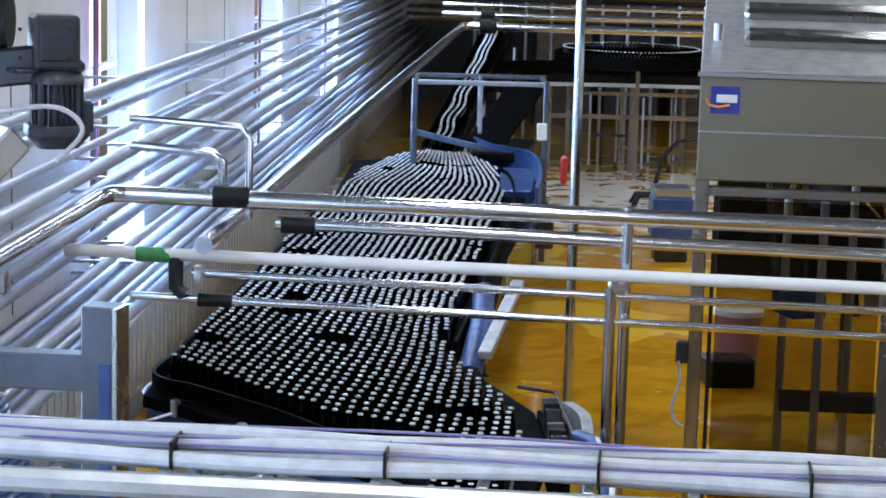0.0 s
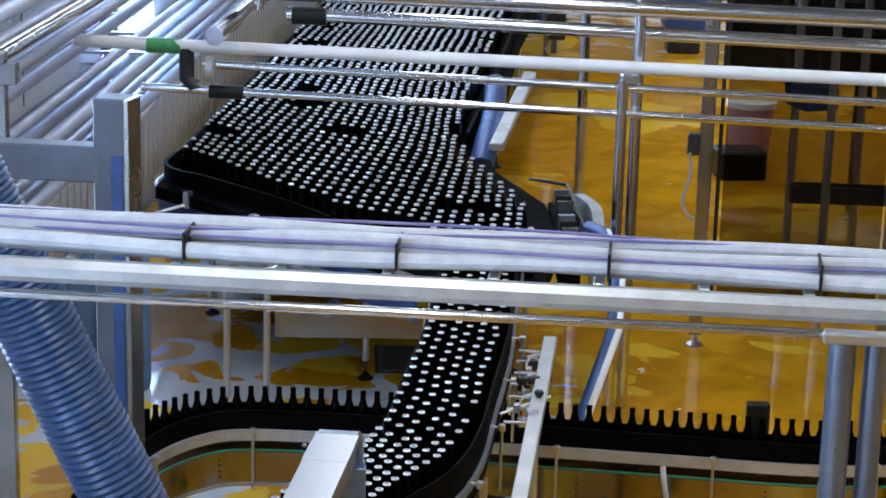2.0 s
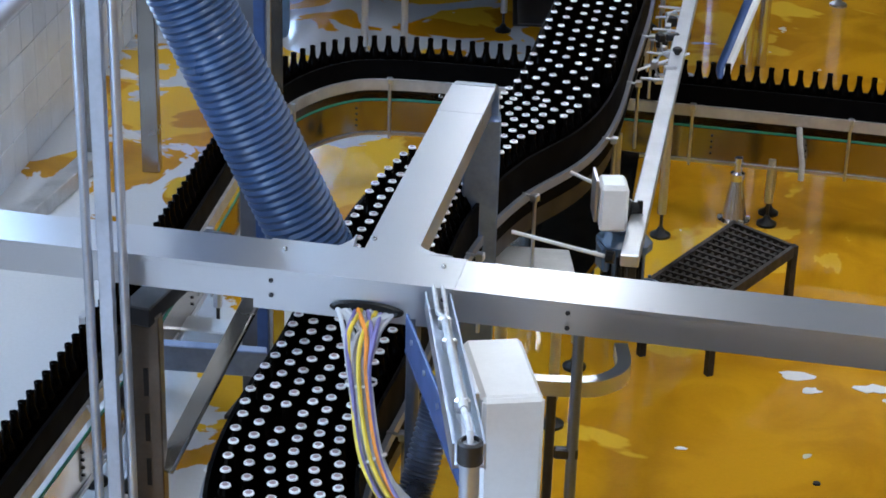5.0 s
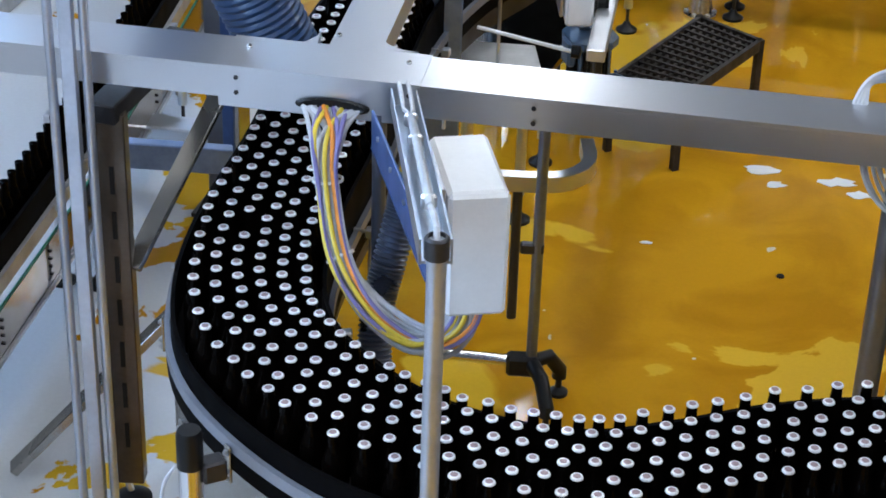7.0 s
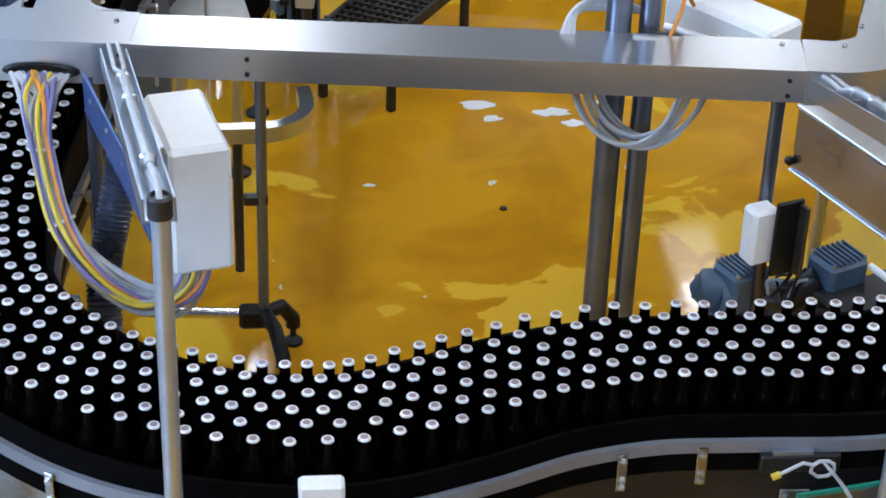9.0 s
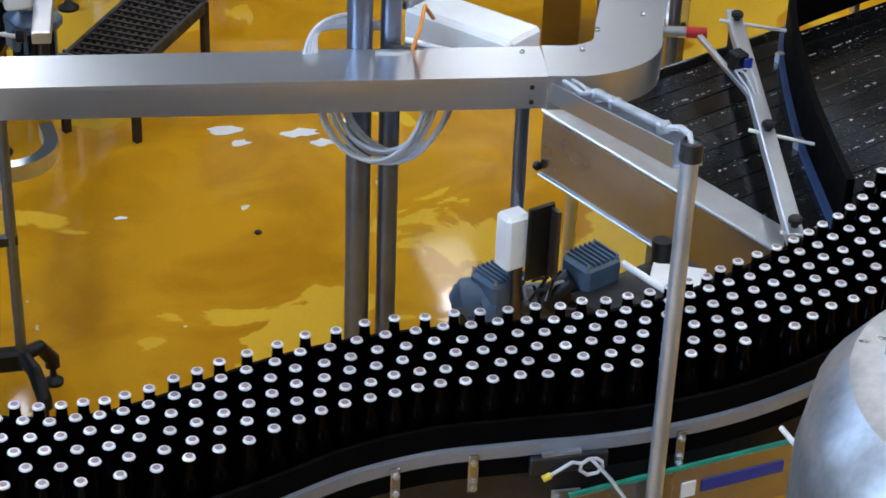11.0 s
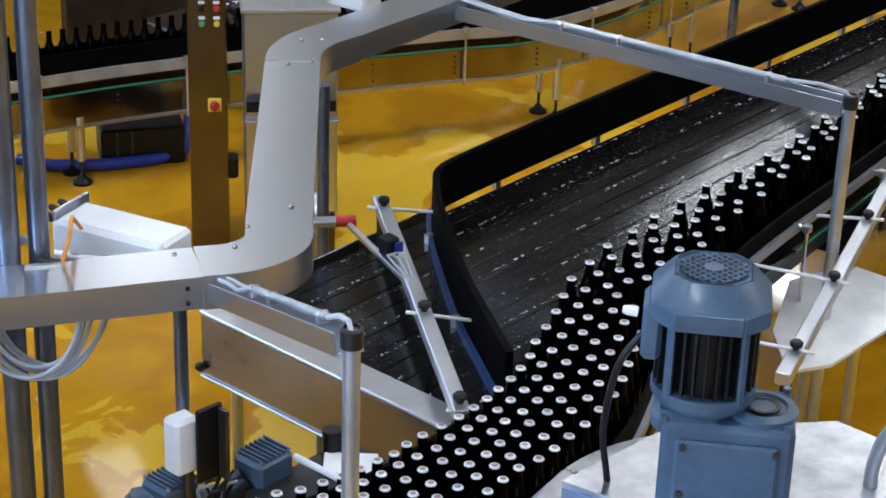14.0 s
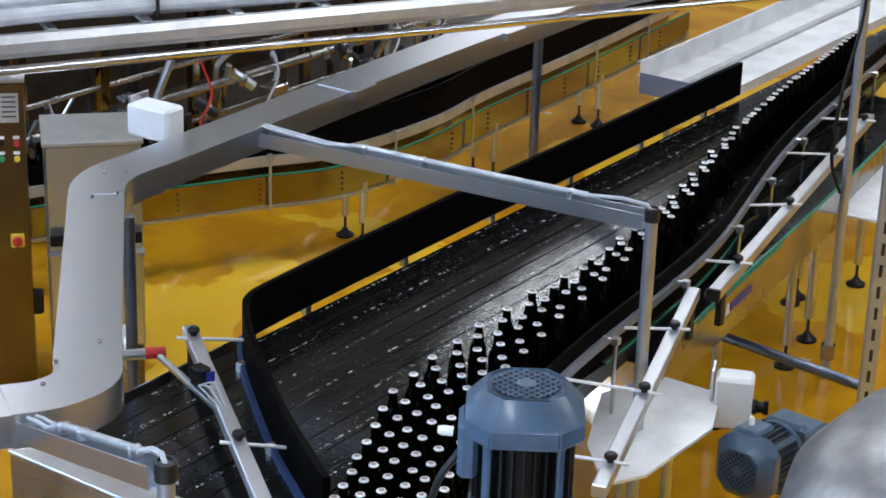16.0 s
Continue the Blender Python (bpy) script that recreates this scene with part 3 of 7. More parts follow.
def build_single_file():
    """The lower conveyor that carries one row of open bottles round the hall."""
    z = 0.55
    line = glide([(-1.86, 4.6), (-1.75, 5.5), (-1.66, 6.3), (-1.6, 7.1), (-1.55, 7.9), (-1.52, 8.5), (-1.43, 8.98), (-1.22, 9.3), (-0.94, 9.41), (-0.27, 9.37), (0.55, 9.28), (1.1, 9.21), (1.77, 9.13),
                  (2.49, 9.18), (3.4, 9.18), (4.2, 9.13), (4.7, 9.1), (5.36, 9.33), (5.9, 9.65), (6.93, 10.18), (8.3, 10.94)], 0.05)
    ns = normals(line)
    conv = thing("single_row_conveyor", "low stainless conveyor with one row of open brown bottles", "conveyor")
    part("belt", ribboned(line, -0.06, 0.06, z - 0.04, z), BELT, conv, "black plastic chain belt")
    for s in (-1, 1):
        a, b = sorted((s * 0.052, s * 0.066))
        part("guide_rail", ribboned(line, a, b, z + 0.035, z + 0.13), RAIL_BLACK, conv, "black plastic guide rail")
        far = [p for p in line if p.x > 4.5]
        part("tall_guide_rail", ribboned(far, a, b, z + 0.132, z + 0.205), RAIL_BLACK, conv, "black plastic guide rail")
        a, b = sorted((s * 0.068, s * 0.084))
        part("rail_carrier", ribboned(line, a, b, z - 0.02, z + 0.035), GALV, conv, "pale flat steel rail carrier")
        a, b = sorted((s * 0.075, s * 0.081))
        part("wear_strip", ribboned(line, a, b, z - 0.075, z - 0.066), TEAL_EDGE, conv, "thin green wear strip")
        part("side_panel", ribboned(line, a, b, z - 0.25, z - 0.078), STEEL_MIRROR, conv, "stainless side panel with bolt holes")
        a, b = sorted((s * 0.082, s * 0.094))
        part("lower_flange", ribboned(line, a, b, z - 0.252, z - 0.238), STEEL, conv)
        for k in range(12, len(line) - 4, 15):
            rail_clamp(conv, line[k], ns[k], s * 0.11, z + 0.04)
    bolts = bmesh.new()
    for k in range(8, len(line) - 4, 9):
        for dz in (-0.11, -0.14, -0.17, -0.2):
            q = line[k] - ns[k] * 0.083
            box(bolts, (q.x, q.y, z + dz), (0.009, 0.009, 0.009), math.degrees(math.atan2(ns[k].y, ns[k].x)))
    tagged(part("panel_bolts", bolts, STEEL_DARK, conv), kind="stuff")
    for k in range(10, len(line), 26):
        for s in (-0.07, 0.07):
            q = line[k] + ns[k] * s
            support_leg(conv, q.x, q.y, z - 0.2)
    bm = bmesh.new()
    prof = [(0, 0), (0.029, 0), (0.0303, 0.005), (0.0303, 0.122), (0.0285, 0.142), (0.021, 0.162), (0.0152, 0.182), (0.0135, 0.212), (0.0145, 0.216), (0.0145, 0.23), (0.011, 0.231), (0.0095, 0.2), (0, 0.19)]
    lathe(bm, prof, 12)
    src = part("open_bottle", bm, GLASS_BROWN)
    rnd = random.Random(9)
    s = 0.0
    for k in range(2, len(line) - 2):
        s += 0.05
        if s >= 0.069:
            s -= 0.069
            q = line[k] - (line[k] - line[k - 1]).normalized() * s
            ob = new("open_bottle", src.data)
            ob.location = (q.x, q.y, z)
            tagged(ob, "open brown glass bottle standing in a single row", "bottle", "bottles in the single row")
    bpy.data.objects.remove(src)


build_single_file()


def inside(pt, poly):
    x, y = pt
    hit = False
    for (x0, y0), (x1, y1) in zip(poly, poly[1:] + poly[:1]):
        if (y0 > y) != (y1 > y) and x < (x1 - x0) * (y - y0) / (y1 - y0) + x0:
            hit = not hit
    return hit


def build_table():
    """The long accumulation table, its funnel and the rising feed."""
    left = [(-1.74, 13.0), (-1.5, 16.5), (-1.3, 19.8), (-1.1, 22.4), (-0.94, 24.0)]
    outline = [(-1.76, 12.9), (-1.54, 16.4), (-1.35, 19.6), (-1.14, 22.2), (-0.98, 23.8), (-0.62, 25.2), (-0.2, 26.0), (0.25, 25.6), (0.6, 24.2), (0.66, 21.4), (0.45, 19.2), (0.22, 16.3), (0.0, 13.75), (0.2, 12.75), (0.42, 12.2), (0.48, 11.0), (0.3, 10.8), (-0.06, 11.0), (-0.6, 11.65), (-1.05, 12.2), (-1.6, 12.7)]
    deck = [(-1.92, 12.8), (-1.7, 16.4), (-1.5, 19.6), (-1.28, 22.4), (-1.2, 26.4), (-0.3, 27.2), (0.2, 27.2), (1.0, 25.6), (0.86, 21.4), (0.62, 19.2), (0.42, 16.3), (0.22, 14.4), (0.3, 13.5), (0.6, 12.6), (0.66, 11.6), (0.5, 10.6), (-0.05, 10.75), (-0.65, 11.4), (-1.6, 12.5)]
    t = thing("accumulation_table", "long dark conveyor table packed with capped bottles", "conveyor table")
    part("deck", slab(bmesh.new(), deck, BELT_Z - 0.08, BELT_Z - 0.002), DECK, t, "dark wet belt deck")
    front = glide([(-1.86, 13.3), (-1.88, 13.0), (-1.78, 12.78), (-1.55, 12.6), (-1.0, 12.02), (-0.6, 11.5), (-0.15, 10.95)], 0.06)
    side = glide([(-1.0, 24.2), (-1.2, 22.4), (-1.42, 19.6), (-1.62, 16.4), (-1.82, 13.6), (-1.86, 13.3)], 0.2)
    back = glide([(-0.98, 24.2), (-0.66, 25.35), (-0.35, 26.2), (-0.28, 27.5)], 0.1)
    backr = glide([(0.12, 27.5), (0.3, 25.9), (0.75, 24.5), (0.74, 21.4), (0.54, 19.2), (0.3, 16.3), (0.1, 14.2)], 0.1)
    for line in (front, side, back, backr):
        part("guide_rail", ribboned(line, -0.012, 0.012, BELT_Z + 0.01, BELT_Z + 0.12), RAIL_BLACK, t, "black plastic guide rail")
        part("skirt", ribboned(line, -0.05, -0.03, BELT_Z - 0.3, BELT_Z - 0.03), BLUE_PAINT, t, "dark blue steel skirt")
        part("rail_carrier", ribboned(line, -0.075, -0.055, BELT_Z - 0.06, BELT_Z - 0.02), GALV, t, "pale steel rail carrier")
    for x, y in ((-1.6, 12.68), (-1.12, 12.12), (-0.68, 11.58)):
        b = part("latch_plate", boxed((x - 0.08, y - 0.1, BELT_Z - 0.03), (0.05, 0.05, 0.11), -42, 0.005), STEEL, t)
        part("brace_rod", tubed([(x - 0.1, y - 0.12, BELT_Z - 0.06), (x - 0.42, y - 0.3, BELT_Z - 0.13)], 0.012, 8), STEEL, b)
    part("front_girder", bar(bmesh.new(), (-2.1, 12.75, 0.75), (-0.5, 11.25, 0.75), 0.1, 0.09, 0.006), GALV, t)
    part("under_panel", bar(bmesh.new(), (-1.03, 11.56, 0.46), (-0.15, 11.6, 0.46), 0.012, 0.2, 0.003), STEEL_DULL, t, "dull steel panel under the table")
    part("end_plate", slab(bmesh.new(), [(0.62, 12.6), (0.74, 12.7), (0.8, 12.2), (0.76, 11.3), (0.66, 11.2)], 0.72, 0.98), DECK, t, "dark steel drive housing")
    part("rounded_cover", ribboned(glide([(0.82, 12.7), (0.9, 12.4), (0.9, 12.0), (0.86, 11.5)], 0.05), -0.035, 0.035, 0.7, 1.02), GALV, t, "pale rounded drive cover")
    for k in range(6):
        y = 12.55 - 0.22 * k
        part("drive_bracket", boxed((0.7, y, 1.03), (0.1, 0.03, 0.1 + 0.03 * (k % 3)), 8 * (k % 2), 0.004), (STEEL, STEEL_DARK, STEEL_DULL)[k % 3], t)
    part("drive_rail", tubed([(0.5, 12.75, 1.1), (0.74, 12.6, 1.1), (0.8, 11.4, 1.08)], 0.012, 8), STEEL_REFLECT_BROWN, t)
    part("blue_side_duct", tubed([(0.34, 16.4, 1.05), (0.3, 15.0, 1.05), (0.25, 14.3, 1.02), (0.2, 13.9, 0.9)], 0.09, 12), BLUE_PAINT, t, "blue padded side duct")
    part("side_cover", bar(bmesh.new(), (0.62, 16.5, 1.12), (0.3, 13.6, 1.12), 0.1, 0.06, 0.01), GALV, t, "long pale steel side cover")
    for x, y in ((-1.6, 13.2), (-1.3, 18), (-1.1, 22), (0.15, 13.4), (0.4, 18), (0.7, 22), (0.4, 12.1), (-0.5, 11.9), (-1.27, 11.15), (-1.04, 11.15)):
        support_leg(t, x, y, BELT_Z - 0.08)
    # bottles on the table in four drifting bands
    bands = ((-9, -1.1, 0.008), (-1.1, -0.45, 0.012), (-0.45, 0.1, 0.026), (0.1, 9, 0.04))
    meshes = [bmesh.new() for _ in bands]
    rnd = random.Random(2)
    src_v, src_f = bottle_arrays()
    verts = [[] for _ in bands]
    faces = [[] for _ in bands]
    dx, dy = 0.076, 0.126
    cols = int(2.8 / dx)
    wob = [rnd.uniform(0, 6.28) for _ in range(cols + 1)]
    for i in range(cols):
        y = 10.8 + dy * ((0.42 * i) % 1.0)
        while y < 26.2:
            lean = 0.072 * (y - 13)
            fan = max(0.0, (y - 22.5)) * 0.16
            x = -1.95 + i * dx + lean
            x += 0.02 * math.sin(y * 1.3 + i * 0.16) + 0.03 * math.sin(y * 0.7 + i * 0.23) + rnd.uniform(-0.007, 0.007)
            if y > 22.5:
                x = -0.15 + (x + 0.15) * (1 - 0.13 * (y - 22.5))
            if inside((x, y), outline) and noise.noise(Vector((x * 2.2, y * 2.2, 3.1))) < 0.5:
                b = next(k for k, (a0, a1, _) in enumerate(bands) if a0 <= x - lean < a1)
                base = len(verts[b])
                yy = y + 0.1 * math.sin(i * 0.33 + y * 0.5) + rnd.uniform(-0.012, 0.012)
                verts[b] += [(vx + x, vy + yy, vz + BELT_Z) for vx, vy, vz in src_v]
                faces[b] += [([base + k for k in f], mi) for f, mi in src_f]
            y += dy
    out = []
    for b in range(len(bands)):
        meshes[b].free()
        me = bpy.data.meshes.new("bottle_crowd")
        me.from_pydata(verts[b], [], [f for f, _ in faces[b]])
        me.polygons.foreach_set("material_index", [mi for _, mi in faces[b]])
        for m in (GLASS_BROWN, CAP, CAP_MARK):
            me.materials.append(m)
        me.polygons.foreach_set("use_smooth", [True] * len(me.polygons))
        ob = tagged(new("bottle_crowd", me), "crowd of dark bottles with silver caps on the table", "bottles", kind="stuff")
        out.append((ob, bands[b][2]))
    # rising feed belt behind the funnel
    f = thing("rising_feed_conveyor", "narrow dark feed conveyor rising into the distance", "conveyor", at=(0, 0, 0))
    a, b = Vector((-0.08, 27.0, BELT_Z)), Vector((0.85, 35.5, BELT_Z + 1.2))
    part("belt", bar(bmesh.new(), a, b, 0.42, 0.08), BELT, f)
    for s in (-0.24, 0.24):
        part("side_wall", bar(bmesh.new(), a + Vector((s, 0, 0.06)), b + Vector((s, 0, 0.06)), 0.02, 0.22), RAIL_BLACK, f)
    for y, z in ((29.0, 1.2), (32.0, 1.6), (35.0, 2.0)):
        for s in (-0.25, 0.25):
            part("leg", tubed([(s + (y - 27) * 0.11, y, 0), (s + (y - 27) * 0.11, y, z)], 0.03, 8), STEEL, f)
    vs, fs, rnd = [], [], random.Random(6)
    for lane in range(3):
        for k in range(95):
            u = (k + 0.5 * (lane % 2)) / 96 + rnd.uniform(-0.002, 0.002)
            p = a.lerp(b, u) + Vector(((lane - 1) * 0.11 * (0.8 - 0.2 * u) + 0.03 * (1 - u) * math.sin(k * 0.35), 0, 0.04))
            base = len(vs)
            vs += [(vx + p.x, vy + p.y, vz + p.z) for vx, vy, vz in src_v]
            fs += [([base + q for q in ff], mi) for ff, mi in src_f]
    me = bpy.data.meshes.new("bottle_stream")
    me.from_pydata(vs, [], [q for q, _ in fs])
    me.polygons.foreach_set("material_index", [mi for _, mi in fs])
    for m in (GLASS_BROWN, CAP, CAP_MARK):
        me.materials.append(m)
    tagged(new("bottle_stream", me), "stream of capped bottles on the feed conveyor", "bottles", kind="stuff")
    return out


def bottle_arrays():
    """A lighter bottle for the far crowd, as plain lists made from the turned profile."""
    seg, v, f = 8, [], []
    prof = [(0.03, 0.0), (0.0305, 0.125), (0.021, 0.162), (0.0145, 0.19), (0.0136, 0.2125), (0.0175, 0.213), (0.0172, 0.2195), (0.015, 0.2238)]
    for r, z in prof:
        v += [(r * math.cos(2 * math.pi * k / seg), r * math.sin(2 * math.pi * k / seg), z) for k in range(seg)]
    for i in range(len(prof) - 1):
        for k in range(seg):
            k2 = (k + 1) % seg
            f.append(([i * seg + k, i * seg + k2, (i + 1) * seg + k2, (i + 1) * seg + k], 1 if i >= 4 else 0))
    f.append(([(len(prof) - 1) * seg + k for k in range(seg)], 1))
    return v, f


CROWDS = build_table()

# ---- wide discharge belt ----


def build_wide_belt():
    t = thing("wide_discharge_belt", "wide wet black conveyor belt with tall black side boards", "conveyor")
    d = Vector((0.905, 0.425)).normalized()
    n = Vector((-d.y, d.x))
    o = Vector((2.85, 6.2))
    apron = [(1.84, 5.72), (2.25, 4.74), (2.45, 4.5), (2.62, 4.72), (3.3, 5.1), (4.2, 5.66), (5.3, 6.42), (7.9, 8.3), (8.3, 8.76), (6.34, 7.84), (2.85, 6.2)]
    part("bed", slab(bmesh.new(), apron, BELT_Z - 0.12, BELT_Z - 0.03), STEEL_DARK, t)
    # modular chains side by side, each a lane of the belt
    lane_w = 0.0935
    for k in range(16):
        off = -0.03 - k * lane_w
        c = off - lane_w / 2
        us = [u / 100 for u in range(-160, 700)]
        ok = [u for u in us if inside((o + d * u + n * c)[:], apron)]
        if not ok:
            continue
        a, b = o + d * ok[0] + n * c, o + d * ok[-1] + n * c
        part("belt_lane", bar(bmesh.new(), (a.x, a.y, BELT_Z - 0.012), (b.x, b.y, BELT_Z - 0.012), lane_w - 0.003, 0.022, 0.002), BELT_LANE, t)
    # left board, with a rounded corner into the slanting board
    corner = glide([(8.0, 8.6), (6.36, 7.84), (4.62, 7.03), (3.5, 6.5), (2.98, 6.245), (2.83, 6.15), (2.765, 6.03), (2.685, 5.8), (2.56, 5.35), (2.49, 5.0), (2.45, 4.78)], 0.04)
    i0 = min(range(len(corner)), key=lambda i: abs(corner[i].x - 6.36))
    board = corner[i0:]
    part("side_board", ribboned(board, -0.012, 0.012, BELT_Z + 0.02, BELT_Z + 0.19), RAIL_BLACK, t, "tall black plastic side board")
    part("board_carrier", ribboned(board, -0.03, -0.014, BELT_Z + 0.0, BELT_Z + 0.03), BLUE_PAINT, t, "blue steel rail under the board")
    ns = normals(board)
    for k in range(8, len(board) - 3, 16):
        q = board[k] - ns[k] * 0.025
        part("bracket", boxed((q.x, q.y, BELT_Z + 0.0), (0.03, 0.03, 0.07), 25, 0.004), STEEL, t)
    part("apron_cover", bar(bmesh.new(), (1.83, 5.74, BELT_Z + 0.002), (2.28, 4.72, BELT_Z + 0.002), 0.12, 0.014, 0.004), ALU, t, "pale stainless edge cover")
    part("lower_lip", bar(bmesh.new(), (1.785, 5.72, BELT_Z - 0.235), (2.235, 4.7, BELT_Z - 0.235), 0.02, 0.008, 0.002), ALU, t, "pale folded lower lip")
    part("apron_panel", bar(bmesh.new(), (1.79, 5.72, BELT_Z - 0.12), (2.24, 4.7, BELT_Z - 0.12), 0.008, 0.22, 0.003), STEEL_DULL, t, "tall stainless front panel")
    part("back_panel", bar(bmesh.new(), (1.8, 5.76, BELT_Z - 0.1), (2.84, 6.24, BELT_Z - 0.1), 0.008, 0.18, 0.003), STEEL_DULL, t)
    for p in ((1.79, 5.71), (2.21, 4.75)):
        part("bolt_head", boxed((p[0] - 0.015, p[1], BELT_Z - 0.2), (0.03, 0.03, 0.03), 20, 0.008), BLACK, t)
    for x, y in ((1.9, 5.7), (2.3, 5.0), (2.9, 6.15), (3.6, 6.5), (4.5, 6.9), (5.5, 7.4), (3.5, 5.3), (5.2, 6.4), (6.5, 7.4)):
        support_leg(t, x, y, BELT_Z - 0.1)
    return t


def belt_lane_material():
    """Wet black chain: rows of small open links along the lane, water glints painted as pale specks."""
    m = material("wet_modular_chain", (0.007, 0.0068, 0.007), 0.16, 0.0, 0.3, 9, 120, 0.0, spread=0.05, spec=0.37)
    n, link = m.node_tree.nodes, m.node_tree.links.new
    p = n["Principled BSDF"]
    tc = n.new("ShaderNodeNewGeometry")
    mp = n.new("ShaderNodeMapping")
    mp.inputs["Rotation"].default_value = (0, 0, -math.atan2(0.425, 0.905))
    link(tc.outputs["Position"], mp.inputs["Vector"])
    br = n.new("ShaderNodeTexBrick")
    br.inputs["Scale"].default_value = 1.0
    br.inputs["Brick Width"].default_value, br.inputs["Row Height"].default_value, br.inputs["Mortar Size"].default_value = 0.026, 0.019, 0.0032
    br.inputs["Color1"].default_value, br.inputs["Color2"].default_value, br.inputs["Mortar"].default_value = (1, 1, 1, 1), (0.9, 0.9, 0.9, 1), (0, 0, 0, 1)
    link(mp.outputs[0], br.inputs["Vector"])
    wet = n.new("ShaderNodeTexNoise")
    wet.inputs["Scale"].default_value, wet.inputs["Detail"].default_value = 70, 2
    link(tc.outputs["Position"], wet.inputs["Vector"])
    add = n.new("ShaderNodeMath")
    add.operation = "MULTIPLY_ADD"
    add.inputs[1].default_value = 0.8
    link(wet.outputs[0], add.inputs[0])
    link(br.outputs["Color"], add.inputs[2])
    b = n.new("ShaderNodeBump")
    b.inputs["Strength"].default_value, b.inputs["Distance"].default_value = 0.22, 0.004
    link(add.outputs[0], b.inputs["Height"])
    link(b.outputs[0], p.inputs["Normal"])
    # pale broken lines along some of the lane joints
    sep = n.new("ShaderNodeSeparateXYZ")
    link(mp.outputs[0], sep.inputs[0])

    def op(kind, a, b=None, c=None):
        x = n.new("ShaderNodeMath")
        x.operation = kind
        for slot, v in enumerate((a, b, c)):
            if v is None:
                continue
            if isinstance(v, (int, float)):
                x.inputs[slot].default_value = v
            else:
                link(v, x.inputs[slot])
        return x.outputs[0]
    saw = op("PINGPONG", sep.outputs[1], 0.0935 * 0.75)
    near = op("LESS_THAN", saw, 0.0045)
    sp = n.new("ShaderNodeTexNoise")
    sp.inputs["Scale"].default_value, sp.inputs["Detail"].default_value = 55, 3
    link(tc.outputs["Position"], sp.inputs["Vector"])
    streak = op("MULTIPLY", near, op("GREATER_THAN", sp.outputs[0], 0.585))
    # glints on water, painted as pale specks in the base colour
    drop_glints = n.new("ShaderNodeTexNoise")
    drop_glints.inputs["Scale"].default_value, drop_glints.inputs["Detail"].default_value = 95, 1
    link(tc.outputs["Position"], drop_glints.inputs["Vector"])
    fac = op("MAXIMUM", streak, op("GREATER_THAN", drop_glints.outputs[0], 0.74))
    mixed = n.new("ShaderNodeMixRGB")
    old = p.inputs["Base Color"].links[0].from_socket
    link(fac, mixed.inputs[0])
    link(old, mixed.inputs[1])
    mixed.inputs[2].default_value = (0.4, 0.4, 0.41, 1)
    link(mixed.outputs[0], p.inputs["Base Color"])
    return m


BELT_LANE = belt_lane_material()
build_wide_belt()

# ---- cable duct of folded steel over the conveyors ----
DUCT_TOP = 1.6
# shaded copy of the steel: bluish shade put into the base colour
STEEL_BLUE_SHADE = material("blue_tinted_steel", (0.2, 0.27, 0.42), 0.36, 0.7, 0.12, 8, 60, 0.05)


def duct_run(parent, pts, w=0.18, h=0.1, name="duct_run"):
    line = [Vector(p) for p in pts]
    d = part(name, ribboned(line, -w / 2 + 0.004, w / 2 - 0.004, DUCT_TOP - h, DUCT_TOP - 0.006), STEEL, parent)
    part("lid", ribboned(line, -w / 2 - 0.006, w / 2 + 0.006, DUCT_TOP - 0.012, DUCT_TOP), STEEL, d, "brushed steel duct lid")
    for s in (-1, 1):
        e = s * (w / 2 + 0.006)
        part("lid_lip", ribboned(line, min(e, e - s * 0.004), max(e, e - s * 0.004), DUCT_TOP - 0.034, DUCT_TOP - 0.0125), STEEL, d)
    a, b = line[0], line[-1]
    run = (b - a).length
    k = 1
    while k * 1.15 < run - 0.2:
        q = a + (b - a).normalized() * 1.15 * k
        m = a + (b - a).normalized() * (1.15 * k + 0.16)
        part("seam_plate", ribboned([q, m], -w / 2 - 0.008, w / 2 + 0.008, DUCT_TOP - 0.036, DUCT_TOP + 0.0012), STEEL, d, "overlapping seam plate")
        k += 1
    return d


def screw(parent, x, y, z, r=0.0075):
    bm = bmesh.new()
    lathe(bm, [(0, 0), (r, 0), (r, 0.006), (r * 0.6, 0.009), (0, 0.009)], 8, (x, y, z))
    part("screw", bm, STEEL_DULL, parent)


